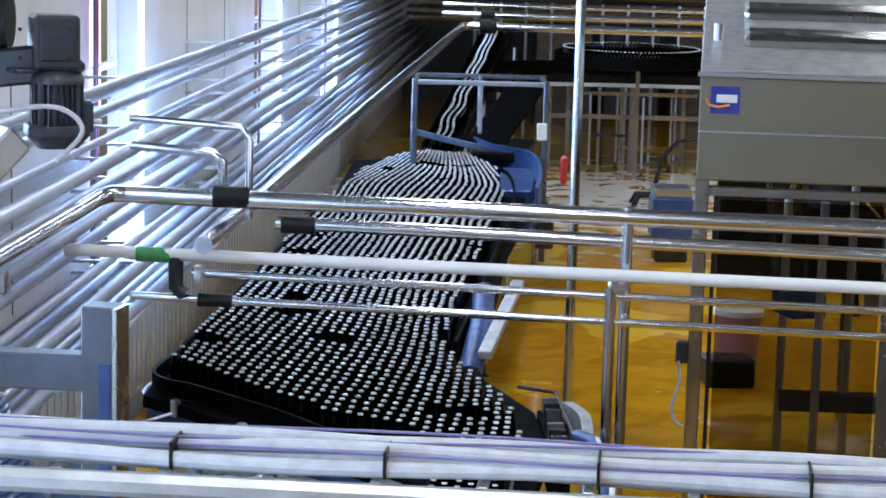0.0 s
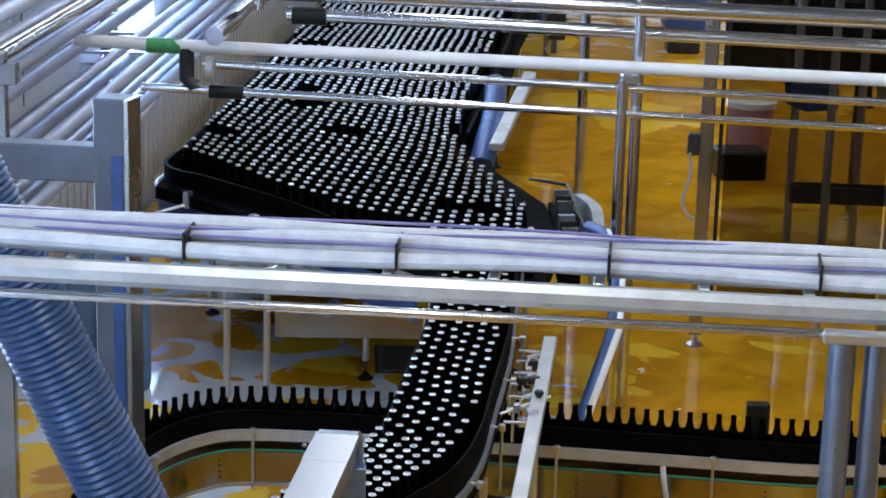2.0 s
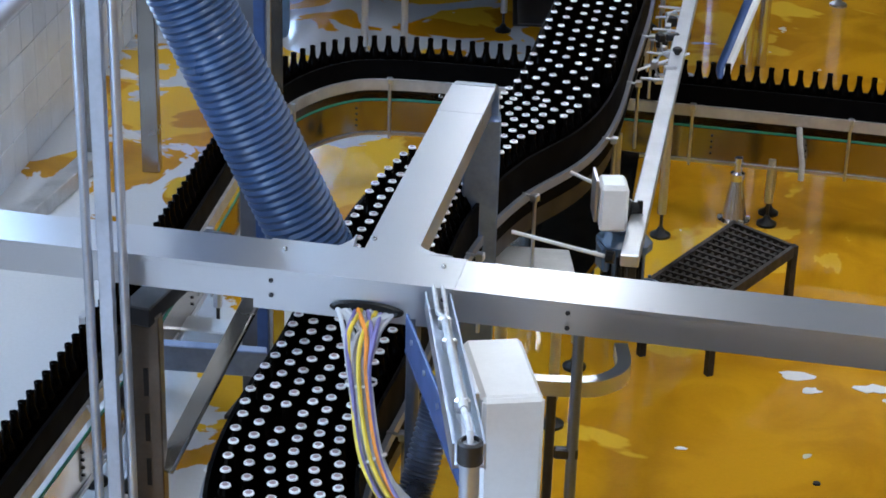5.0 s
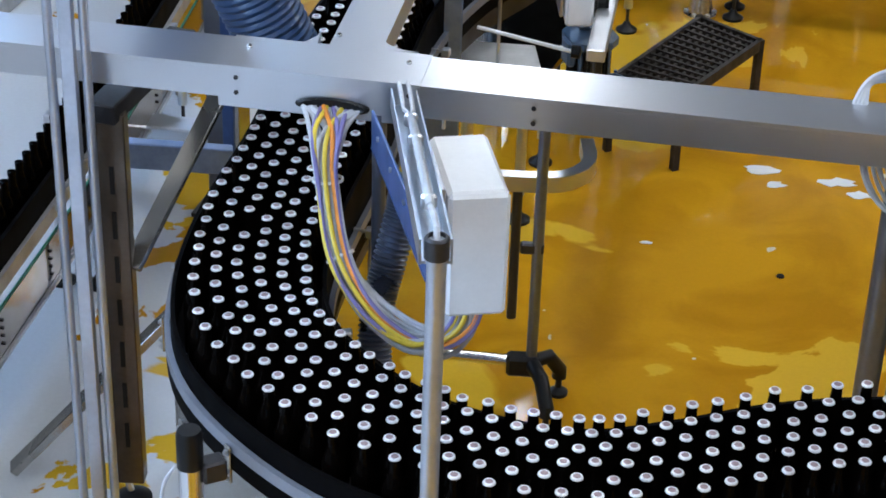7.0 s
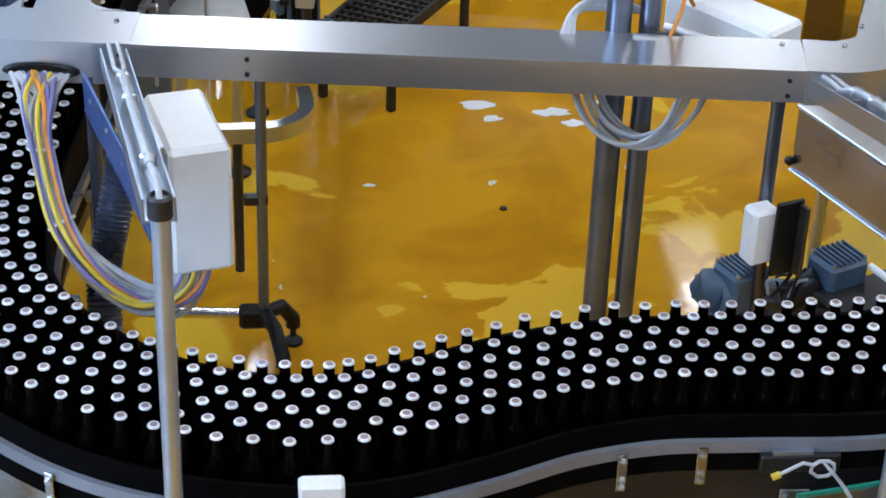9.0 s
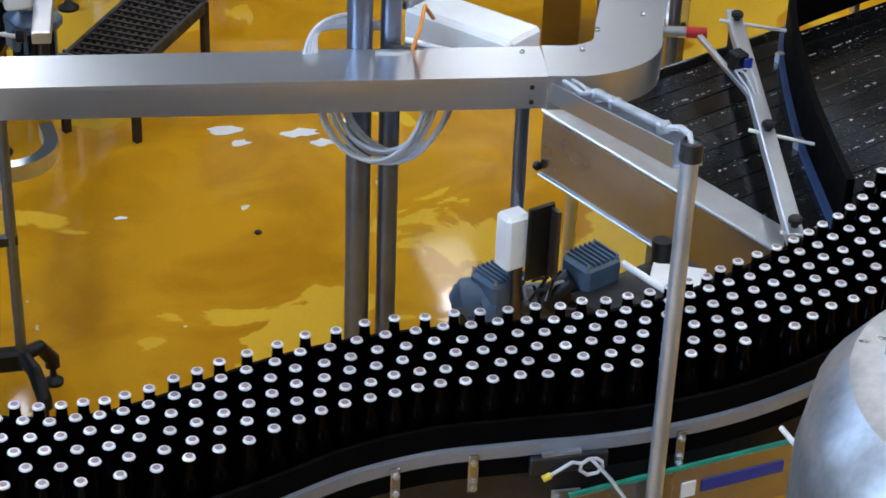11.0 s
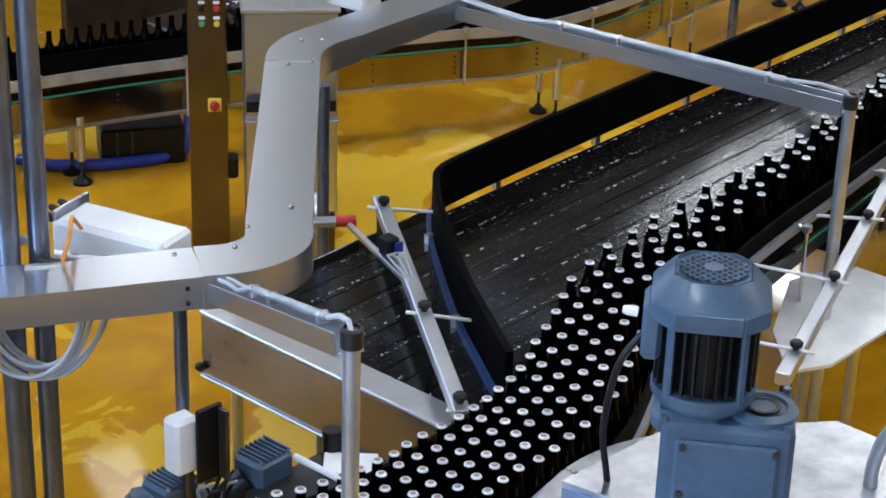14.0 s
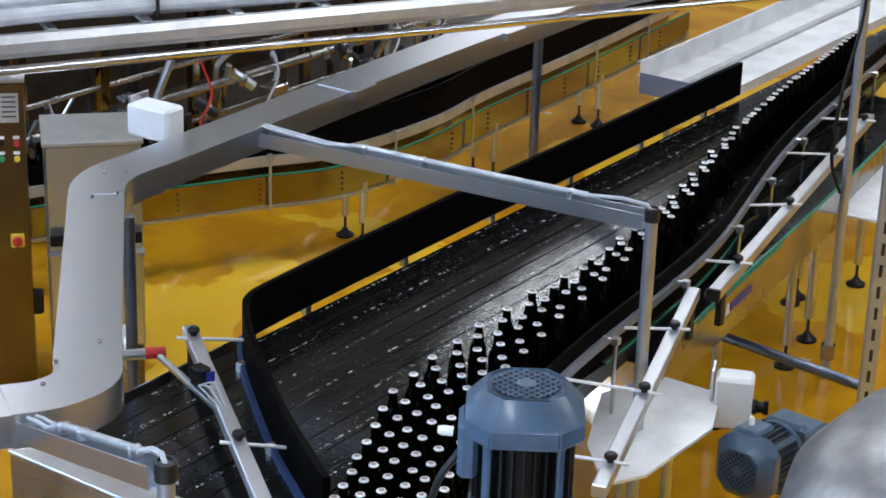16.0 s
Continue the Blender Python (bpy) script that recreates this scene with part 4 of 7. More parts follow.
def build_duct():
    t = thing("cable_duct", "brushed stainless cable duct on posts above the conveyors", "cable duct")
    f = lambda x: 5.12 - 0.117 * (x + 0.31) - 0.09
    duct_run(t, [(-2.6, f(-2.6)), (-0.86, f(-0.86))])
    j = part("junction", ribboned([Vector((-0.86, f(-0.86))), Vector((-0.3, f(-0.3)))], -0.1, 0.1, DUCT_TOP - 0.12, DUCT_TOP + 0.003), STEEL, t, "wide flat duct junction")
    cx = -0.53
    for s in (-1, 1):
        ring = [(cx + s * 0.085, f(cx) + 0.09), (cx + s * 0.2, f(cx) + 0.09)] + [(cx + s * (0.2 - 0.115 * math.sin(a)), f(cx) + 0.09 + 0.115 * (1 - math.cos(a))) for a in (0.4, 0.8, 1.2, 1.57)]
        part("gusset", slab(bmesh.new(), ring if s > 0 else ring[::-1], DUCT_TOP - 0.02, DUCT_TOP + 0.002), STEEL, j)
    arm = duct_run(t, [(-0.51, f(-0.52) + 0.08), (-0.367, 6.54)], 0.138, 0.1, "rear_arm")
    bend, rows = bmesh.new(), []
    c = Vector((-0.367, 6.54, DUCT_TOP - 0.17))
    for k in range(9):
        a0 = math.radians(90 - k * 11.25)
        ring = []
        for r, side in ((0.172, -0.069), (0.172, 0.069), (0.15, 0.069), (0.15, -0.069)):
            ring.append(bend.verts.new(c + Vector((side + 0.09 * math.cos(a0) * r, math.cos(a0) * r - 0.09 * side, math.sin(a0) * r))))
        rows.append(ring)
    for p, q in zip(rows, rows[1:]):
        for k in range(4):
            bend.faces.new((p[k], p[(k + 1) % 4], q[(k + 1) % 4], q[k]))
    bend.faces.new(rows[0])
    bend.faces.new(list(reversed(rows[-1])))
    part("bend", bend, STEEL, arm)
    part("drop_leg", boxed((-0.34, 6.68, 0.8), (0.13, 0.1, 1.28), 5, 0.006), STEEL_BLUE_SHADE, arm, "steel duct drop leg")
    main = duct_run(t, [(-0.3, f(-0.3)), (1.5, f(1.5))])
    part("elbow", ribboned(glide([(1.5, f(1.5)), (1.62, f(1.62)), (1.74, 4.86), (1.8, 5.0), (1.84, 5.1)], 0.03), -0.096, 0.096, DUCT_TOP - 0.1, DUCT_TOP + 0.002), STEEL, main, "rounded duct elbow")
    r = duct_run(t, [(1.84, 5.1), (2.3, 6.24)])
    part("elbow", ribboned(glide([(2.3, 6.24), (2.35, 6.34), (2.44, 6.43), (2.58, 6.5)], 0.03), -0.096, 0.096, DUCT_TOP - 0.1, DUCT_TOP + 0.002), STEEL, r, "rounded duct elbow")
    duct_run(t, [(2.58, 6.5), (4.2, 7.32), (7.2, 8.75)])
    for x, y in ((-0.8, f(-0.8) + 0.03), (-0.35, f(-0.35) + 0.03), (-0.56, f(-0.5) + 0.17), (-0.47, 6.4), (1.45, f(1.45) + 0.05), (1.7, 4.98), (1.86, 5.06), (1.62, 4.86), (2.27, 6.2), (2.36, 6.2), (2.4, 6.42), (2.47, 6.4)):
        screw(t, x, y, DUCT_TOP + 0.003)
    for x in (-0.82, -0.34, 1.44, 0.0):
        for dz in (-0.03, -0.075):
            bm = bmesh.new()
            lathe(bm, [(0, 0), (0.007, 0), (0.007, 0.005), (0, 0.005)], 8, (x, f(x) - 0.1 if x < -0.2 else f(x) - 0.096, DUCT_TOP + dz), (0, -1, 0))
            part("rivet", bm, STEEL_DARK, t)
    # posts
    for x, y, r in ((1.46, 4.87, 0.02), (-0.42, 4.96, 0.02), (2.415, 6.24, 0.022), (5.05, 7.72, 0.022)):
        if r:
            part("post", tubed([(x, y, 0), (x, y, DUCT_TOP - 0.1)], r), POST_STEEL_SHADED, t, "round steel post")
        else:
            part("post", boxed((x, y, 0.75), (0.04, 0.04, 1.5), 0, 0.004), GALV, t, "slotted channel post")
    return t


build_duct()


def build_brace(top, start, height=DUCT_TOP):
    """A round post on the outer side of the belt, tied back to the duct by a channel with conduit."""
    x, y = top
    t = thing("guide_post", "round steel post tied to the duct by a channel arm", "post", "posts along the conveyor", (x, y, 0))
    post = part("post", tubed([(0, 0, 0), (0, 0, height - 0.01)], 0.0225 if height < 1.7 else 0.021, 18), POST_STEEL_LIT, t)
    bm = bmesh.new()
    lathe(bm, [(0.0, height - 0.03), (0.027, height - 0.05), (0.027, height - 0.005), (0.022, height), (0.019, height), (0.019, height - 0.02), (0, height - 0.02)], 18)
    part("top_collar", bm, STEEL_DARK, post, "dark clamping collar")
    bm = bmesh.new()
    lathe(bm, [(0.02, 0.1), (0.034, 0.1), (0.034, 0.17), (0.02, 0.17)], 16)
    part("lower_collar", bm, STEEL_DULL, post)
    sx, sy = start[0] - x, start[1] - y
    d = Vector((sx, sy, 0)).normalized()
    side = Vector((-d.y, d.x, 0))
    up = Vector((0, 0, 1))
    a, b = Vector((sx, sy, DUCT_TOP - 0.05)), d * 0.02 + Vector((0, 0, height - 0.05))
    ch = bmesh.new()
    bar(ch, a - up * 0.025, b - up * 0.025, 0.06, 0.006)
    arm = part("channel_arm", ch, STEEL, t, "folded steel channel arm")
    for s in (-1, 1):
        part("side_flange", bar(bmesh.new(), a + side * 0.033 * s, b + side * 0.033 * s, 0.005, 0.055), STEEL, arm)
    c0, c1 = a.lerp(b, 0.28), a.lerp(b, 0.86)
    part("conduit", tubed([c0 + up * 0.045, c1 + up * 0.045], 0.011, 12), GALV, arm, "pale steel conduit")
    for k in range(2):
        o = side * (0.012 * (k * 2 - 1))
        part("lead", tubed([a + up * 0.05 - d * 0.03 + o, a.lerp(b, 0.1) + up * 0.04 + o, a.lerp(b, 0.2) + up * 0.03 + o, c0 + up * 0.045], 0.006, 8), WHITE_CABLE, arm)
    part("end_lead", tubed([c1 + up * 0.045, a.lerp(b, 0.94) + up * 0.06, b + up * 0.055, b - d * 0.02 + up * 0.03], 0.007, 8), WHITE_CABLE, arm)
    for u in (0.3, 0.45, 0.82):
        q = a.lerp(b, u) + up * 0.038
        part("conduit_clip", boxed(q, (0.02, 0.036, 0.036), math.degrees(math.atan2(d.y, d.x)), 0.006), STEEL, arm)


build_brace((-0.183, 3.6), (-0.36, 4.98), 1.91)
build_brace((1.53, 3.77), (1.53, 4.72), 1.9)
build_brace((3.97, 5.3), (3.13, 6.72))
build_brace((6.0, 6.57), (5.5, 7.85), 2.1)


def build_slotted_post(x, y, height):
    t = thing("slotted_post", "pale slotted steel channel post beside the side belt", "post", "posts along the conveyor", (x, y, 0))
    part("channel", boxed((0, 0, height / 2), (0.06, 0.045, height), -35, 0.004), POST_STEEL_LIT, t)
    for k in range(14):
        q = pose(0, 0, 0, 0, 0, -35) @ Vector((0, -0.0235, 0.2 + 0.09 * k))
        part("slot", boxed(q, (0.014, 0.004, 0.05), -35), STEEL_DARK, t)
    part("foot_plate", boxed((0, 0, 0.006), (0.13, 0.13, 0.012), -35, 0.002), STEEL, t)


build_slotted_post(5.2, 5.45, 1.6)

# ---- white control boxes and their wiring ----


def control_box(at, size, rz, label, tilt=0.0, knob=False):
    t = thing("control_box", label, "junction box", "white control boxes", at)
    t.rotation_euler = (radians(tilt), 0, radians(rz))
    b = part("housing", boxed((0, 0, 0), size, 0, 0.012), WHITE_BOX, t)
    part("lid", boxed((0, -size[1] / 2 - 0.008, 0), (size[0] * 1.01, 0.018, size[2] * 1.01), 0, 0.01), WHITE_BOX, t)
    part("mounting_plate", boxed((-size[0] / 2 - 0.012, 0.02, 0.02), (0.012, size[1] * 1.1, size[2] * 0.95), 0, 0.002), STEEL, t, "steel mounting plate")
    if knob:
        bm = bmesh.new()
        lathe(bm, [(0, 0), (0.03, 0), (0.03, 0.015), (0.022, 0.02), (0.02, 0.045), (0, 0.046)], 14, (size[0] / 2, -0.01, -size[2] * 0.1), (1, 0, 0))
        box(bm, (size[0] / 2 + 0.05, -0.01, -size[2] * 0.1), (0.02, 0.014, 0.055), 0, 0.003)
        part("rotary_knob", bm, BLACK, t, "black rotary switch knob")
        return t
    for k in range(3):
        q = Vector((-size[0] / 2 - 0.03, -size[1] * 0.3 + k * size[1] * 0.3, size[2] * 0.4))
        bm = bmesh.new()
        lathe(bm, [(0, 0), (0.012, 0), (0.012, 0.03), (0.008, 0.045), (0, 0.045)], 10, q, (-1, 0, 0.3))
        part("cable_gland", bm, STEEL_DARK, b)
    return t


control_box((-0.158, 4.55, 1.405), (0.155, 0.32, 0.35), 13, "white enclosure hanging beside the bundled wires under the duct")
control_box((1.385, 5.15, 1.5), (0.37, 0.15, 0.19), -51, "white enclosure behind the duct with an orange lead", 0)
control_box((2.787, 6.87, 1.62), (0.19, 0.1, 0.125), -62, "white enclosure on a post behind the duct")
control_box((0.135, 6.72, 1.12), (0.1, 0.12, 0.17), 6, "small white switch box on the rail beam", knob=True)


def hanging_bundle():
    t = thing("wire_bundle", "bundle of white, violet, yellow and orange wires hanging from the duct", "cables", at=(0, 0, 0))
    rnd = random.Random(12)
    mats = [WHITE_CABLE] * 5 + [GREY_CABLE, VIOLET, ORANGE, WHITE_CABLE, YELLOW, GREY_CABLE, VIOLET, WHITE_CABLE, WHITE_CABLE, GREY_CABLE, YELLOW, WHITE_CABLE, VIOLET, WHITE_CABLE, WHITE_CABLE, GREY_CABLE, WHITE_CABLE, WHITE_CABLE]
    centre = [(-0.55, 4.955, 1.51), (-0.553, 4.88, 1.465), (-0.548, 4.82, 1.36), (-0.5, 4.7, 1.19), (-0.41, 4.61, 1.085), (-0.3, 4.55, 1.035), (-0.215, 4.5, 1.06), (-0.15, 4.5, 1.13), (-0.13, 4.52, 1.24)]
    spread = (0.085, 0.068, 0.036, 0.034, 0.036, 0.042, 0.05, 0.045, 0.04)
    for k, m in enumerate(mats):
        u = 2 * k / (len(mats) - 1) - 1
        ph, layer = k * 2.4, rnd.uniform(0.3, 1.0)
        if m in (VIOLET, YELLOW, ORANGE):
            layer = 0.0
        pts = []
        for j, (c, w) in enumerate(zip(centre, spread)):
            s = j / 8
            a = ph + 1.4 * s
            flat = max(0.0, 1 - s * 5)
            o = Vector((w * (u * flat + (1 - flat) * layer * math.cos(a)), 0.0, w * (1 - flat) * 0.8 * layer * math.sin(a)))
            o.y = w * (1 - flat) * 0.6 * layer * math.sin(a + 1)
            if layer == 0.0:
                # coloured strands lie side by side on the open side of the bundle
                o = Vector((w * (0.9 * u * flat + (1 - flat) * 0.75 * math.sin(k * 1.9)), -0.95 * w * (1 - flat), 0.55 * w * (1 - flat)))
            pts.append(Vector(c) + o + Vector((rnd.uniform(-1, 1), 0, rnd.uniform(-1, 1))) * 0.004)
        part("wire", cabled(pts, 0.0068, 7), m, t)
    # loose white leads bowing down beside the enclosure
    for k in range(11):
        d = 0.012 * k
        pts = [(-0.5, 4.71, 1.2 - 0.1 * d), (-0.42 + 0.3 * d, 4.65, 1.12 - 0.2 * d), (-0.3 + 0.3 * d, 4.56, 1.085 - 0.15 * d + rnd.uniform(-0.008, 0.008)), (-0.235, 4.52, 1.09 + 0.25 * d), (-0.18, 4.5, 1.15 + 0.3 * d), (-0.15, 4.5, 1.22)]
        part("loose_lead", cabled(pts, 0.005, 7), WHITE_CABLE, t)
    for q, w, ax in ((2, 0.041, (0.06, -0.2, -1)), (3, 0.039, (0.5, -0.5, -0.8))):
        bm = bmesh.new()
        lathe(bm, [(w, -0.004), (w + 0.003, -0.004), (w + 0.003, 0.004), (w, 0.004), (w, -0.004)], 16, centre[q], ax)
        part("cable_tie", bm, WHITE_BOX, t)
    g = thing("duct_grommet", "black oval rubber grommet in the duct front", "grommet", at=(-0.55, 4.957, 1.515))
    g.rotation_euler = (0, 0, radians(-6.7))
    bm = bmesh.new()
    lathe(bm, [(0, 0), (1.0, 0), (1.0, 0.5), (0.86, 0.9), (0.78, 0.5), (0, 0.4)], 24, (0, 0, 0), (0, -1, 0))
    bmesh.ops.scale(bm, vec=(0.105, 0.012, 0.024), verts=bm.verts)
    part("rubber_ring", bm, BLACK, g)
    b = thing("blue_angle_bracket", "blue painted angle bracket beside the channel arm", "bracket", at=(0, 0, 0))
    part("web", bar(bmesh.new(), (-0.43, 4.86, 1.5), (-0.225, 4.02, 1.6), 0.008, 0.11, 0.002), BLUE_PAINT, b)
    part("flange", bar(bmesh.new(), (-0.415, 4.86, 1.447), (-0.21, 4.02, 1.547), 0.04, 0.006), BLUE_PAINT, b)
    for u in (0.15, 0.4, 0.65, 0.85):
        q = Vector((-0.43, 4.86, 1.5)).lerp(Vector((-0.225, 4.02, 1.6)), u)
        bm = bmesh.new()
        lathe(bm, [(0, 0), (0.008, 0), (0.008, 0.006), (0, 0.007)], 8, q + Vector((-0.004, 0, 0.02)), (-1, -0.25, 0))
        part("bolt", bm, STEEL, b)
    c = thing("coiled_hose", "dark ribbed hose coiled beside the conveyor", "hose", at=(0, 0, 0))
    line = smooth([(-0.33, 4.86, 1.36), (-0.345, 4.84, 1.26), (-0.378, 4.79, 1.11), (-0.4, 4.74, 1.0), (-0.4, 4.68, 0.86), (-0.37, 4.62, 0.7)], 44)
    radii = [(0.04, 0.046, 0.05, 0.046)[j % 4] for j in range(len(line))]
    part("ribbed_tube", tubed(line, 0.045, 14, radii), POST_STEEL_SHADED, c)


hanging_bundle()


def cable_loops(at, n, r, name_label):
    t = thing("cable_coil", name_label, "cables", at=at)
    rnd = random.Random(3)
    for k in range(n):
        rr, ph = r * rnd.uniform(0.85, 1.05), rnd.uniform(-0.15, 0.15)
        pts = [(rr * math.cos(a) + 0.012 * k, 0.02 * math.sin(2 * a + ph) + 0.01 * k, rr * math.sin(a) * 1.6) for a in (math.pi * (1.0 + 1.02 * j / 26) + ph for j in range(27))]
        part("loop", tubed(pts, 0.006, 7), WHITE_CABLE, t)


cable_loops((1.03, 4.87, 1.55), 9, 0.17, "coil of white cables hanging below the duct")
t_ = thing("orange_lead", "white and orange leads curving over the white enclosure", "cables", at=(1.05, 5.0, 1.6))
for k in range(4):
    part("lead", cabled([(-0.19 + 0.008 * k, -0.06, -0.1), (-0.19 + 0.01 * k, -0.03, 0.0), (-0.14, 0.02, 0.06 - 0.006 * k), (-0.04, 0.05, 0.07 - 0.012 * k), (0.06, 0.03, 0.03)], 0.0065), WHITE_CABLE, t_)
for k in range(3):
    part("conduit", tubed([(0.0 + 0.05 * k, -0.06 + 0.035 * k, 0.0), (0.2 + 0.02 * k, -0.1 + 0.02 * k, -0.02)], 0.011, 10), (GALV, STEEL_DARK, STEEL)[k], t_)
part("lead", cabled([(0.1, -0.05, -0.02), (0.13, -0.04, 0.06), (0.15, 0.0, 0.1), (0.17, 0.06, 0.07), (0.2, 0.1, 0.02)], 0.006), ORANGE, t_, "orange lead")


# ---- cable tray in front ----


def build_tray():
    t = thing("cable_tray", "galvanised tube rack carrying tied bundles of white cables", "cable tray")
    f = lambda x: 4.985
    g = lambda x: 2.5675 - 0.0248 * x
    a, b = -1.95, 5.6
    ends = lambda dy, dz: [(a, f(a) + dy, g(a) + dz), (b, f(b) + dy, g(b) + dz)]
    part("main_tube", bar(bmesh.new(), *ends(0, 0.0), 0.058, 0.062, 0.018), GALV, t, "square galvanised tube")
    part("lower_tube", tubed(ends(0.0, -0.066), 0.0135, 12), STEEL_PIPE, t, "thin round steel tube")
    rnd = random.Random(5)
    for k, (dy, dz, r, m) in enumerate(((0.05, 0.055, 0.019, WHITE_CABLE), (0.085, 0.05, 0.021, GREY_CABLE), (0.13, 0.06, 0.023, WHITE_CABLE), (0.17, 0.055, 0.02, GREY_CABLE), (0.21, 0.07, 0.024, WHITE_CABLE), (0.1, 0.082, 0.016, WHITE_CABLE), (0.155, 0.09, 0.017, WHITE_CABLE))):
        n = 60
        pts = []
        for j in range(n + 1):
            x = a + (b - a) * j / n
            pts.append((x, f(x) + dy + 0.008 * math.sin(x * 3 + k), g(x) + dz * 1.13 + 0.007 * math.sin(x * 4.1 + k * 1.7)))
        part("cable", tubed(pts, r * 1.13, 10), m, t)
    for k, (dy, dz) in enumerate(((0.12, 0.1), (0.19, 0.098), (0.075, 0.082))):
        pts = []
        for j in range(71):
            x = a + (b - a) * j / 70
            pts.append((x, f(x) + dy + 0.035 * math.sin(x * 1.7 + k * 2.2), g(x) + dz * 1.13 + 0.005 * math.sin(x * 3 + k)))
        part("violet_cable", tubed(pts, 0.0042, 6), VIOLET, t, "thin violet cable")
    for k in range(27):
        x = -1.78 + k * 0.272
        part("bracket", boxed((x, f(x) + 0.145, g(x) + 0.022), (0.03, 0.22, 0.012), -6, 0.003), GALV, t)
        if k % 2 == 0:
            part("black_tie", boxed((x + 0.02, f(x) + 0.1, g(x) + 0.075), (0.008, 0.17, 0.075), -6, 0.003), BLACK, t, "black cable tie")
    for x in (-1.275, 1.06):
        if x > 0:
            part("post", tubed([(x - 0.04, f(x) + 0.02, 0), (x - 0.04, f(x) + 0.02, g(x) - 0.07)], 0.036, 18), POST_STEEL_SHADED, t, "thick blue-grey round post")
            part("post", tubed([(x + 0.05, f(x) + 0.03, 0), (x + 0.05, f(x) + 0.03, g(x) - 0.07)], 0.03, 16), POST_STEEL_SHADED, t, "blue-grey round post")
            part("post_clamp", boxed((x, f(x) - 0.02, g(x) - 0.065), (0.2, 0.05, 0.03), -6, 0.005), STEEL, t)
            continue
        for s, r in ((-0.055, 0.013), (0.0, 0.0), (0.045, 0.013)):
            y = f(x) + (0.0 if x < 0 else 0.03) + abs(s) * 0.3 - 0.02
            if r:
                part("post", tubed([(x + s, y, 0), (x + s, y, g(x) - 0.07)], 0.014, 12), POST_STEEL_LIT, t)
            else:
                part("post", boxed((x + s, y, g(x) / 2 - 0.035), (0.04, 0.034, g(x) - 0.07), 0, 0.003), POST_STEEL_LIT, t, "slotted channel post")
        part("post_clamp", boxed((x, f(x) - 0.02, g(x) - 0.065), (0.16, 0.05, 0.03), -6, 0.005), STEEL, t)


build_tray()


def build_hose():
    t = thing("corrugated_air_hose", "thick pale blue corrugated air hose hanging from the rack", "hose", at=(-1.3, 5.86, 2.2))
    pts, radii = [], []
    a, b, c, d = Vector((-0.17, -0.03, 0.5)), Vector((0.0, -0.01, 0.1)), Vector((0.24, 0.05, -0.48)), Vector((0.5, 0.1, -1.05))
    n = 292
    for j in range(n + 1):
        s = j / n
        p = a * (1 - s) ** 3 + b * 3 * s * (1 - s) ** 2 + c * 3 * s * s * (1 - s) + d * s ** 3
        pts.append(p)
        radii.append(0.12 + (0.0, 0.005, 0.0075, 0.005)[j % 4])
    part("ribbed_tube", tubed(pts, 0.12, 28, radii), HOSE_BLUE, t)
    bm = bmesh.new()
    lathe(bm, [(0.1, 0), (0.131, 0), (0.131, 0.06), (0.1, 0.06)], 28, d, (0.35, 0.05, -0.9))
    part("end_cuff", bm, HOSE_BLUE, t)


build_hose()


# ---- pipe rack across the hall ----


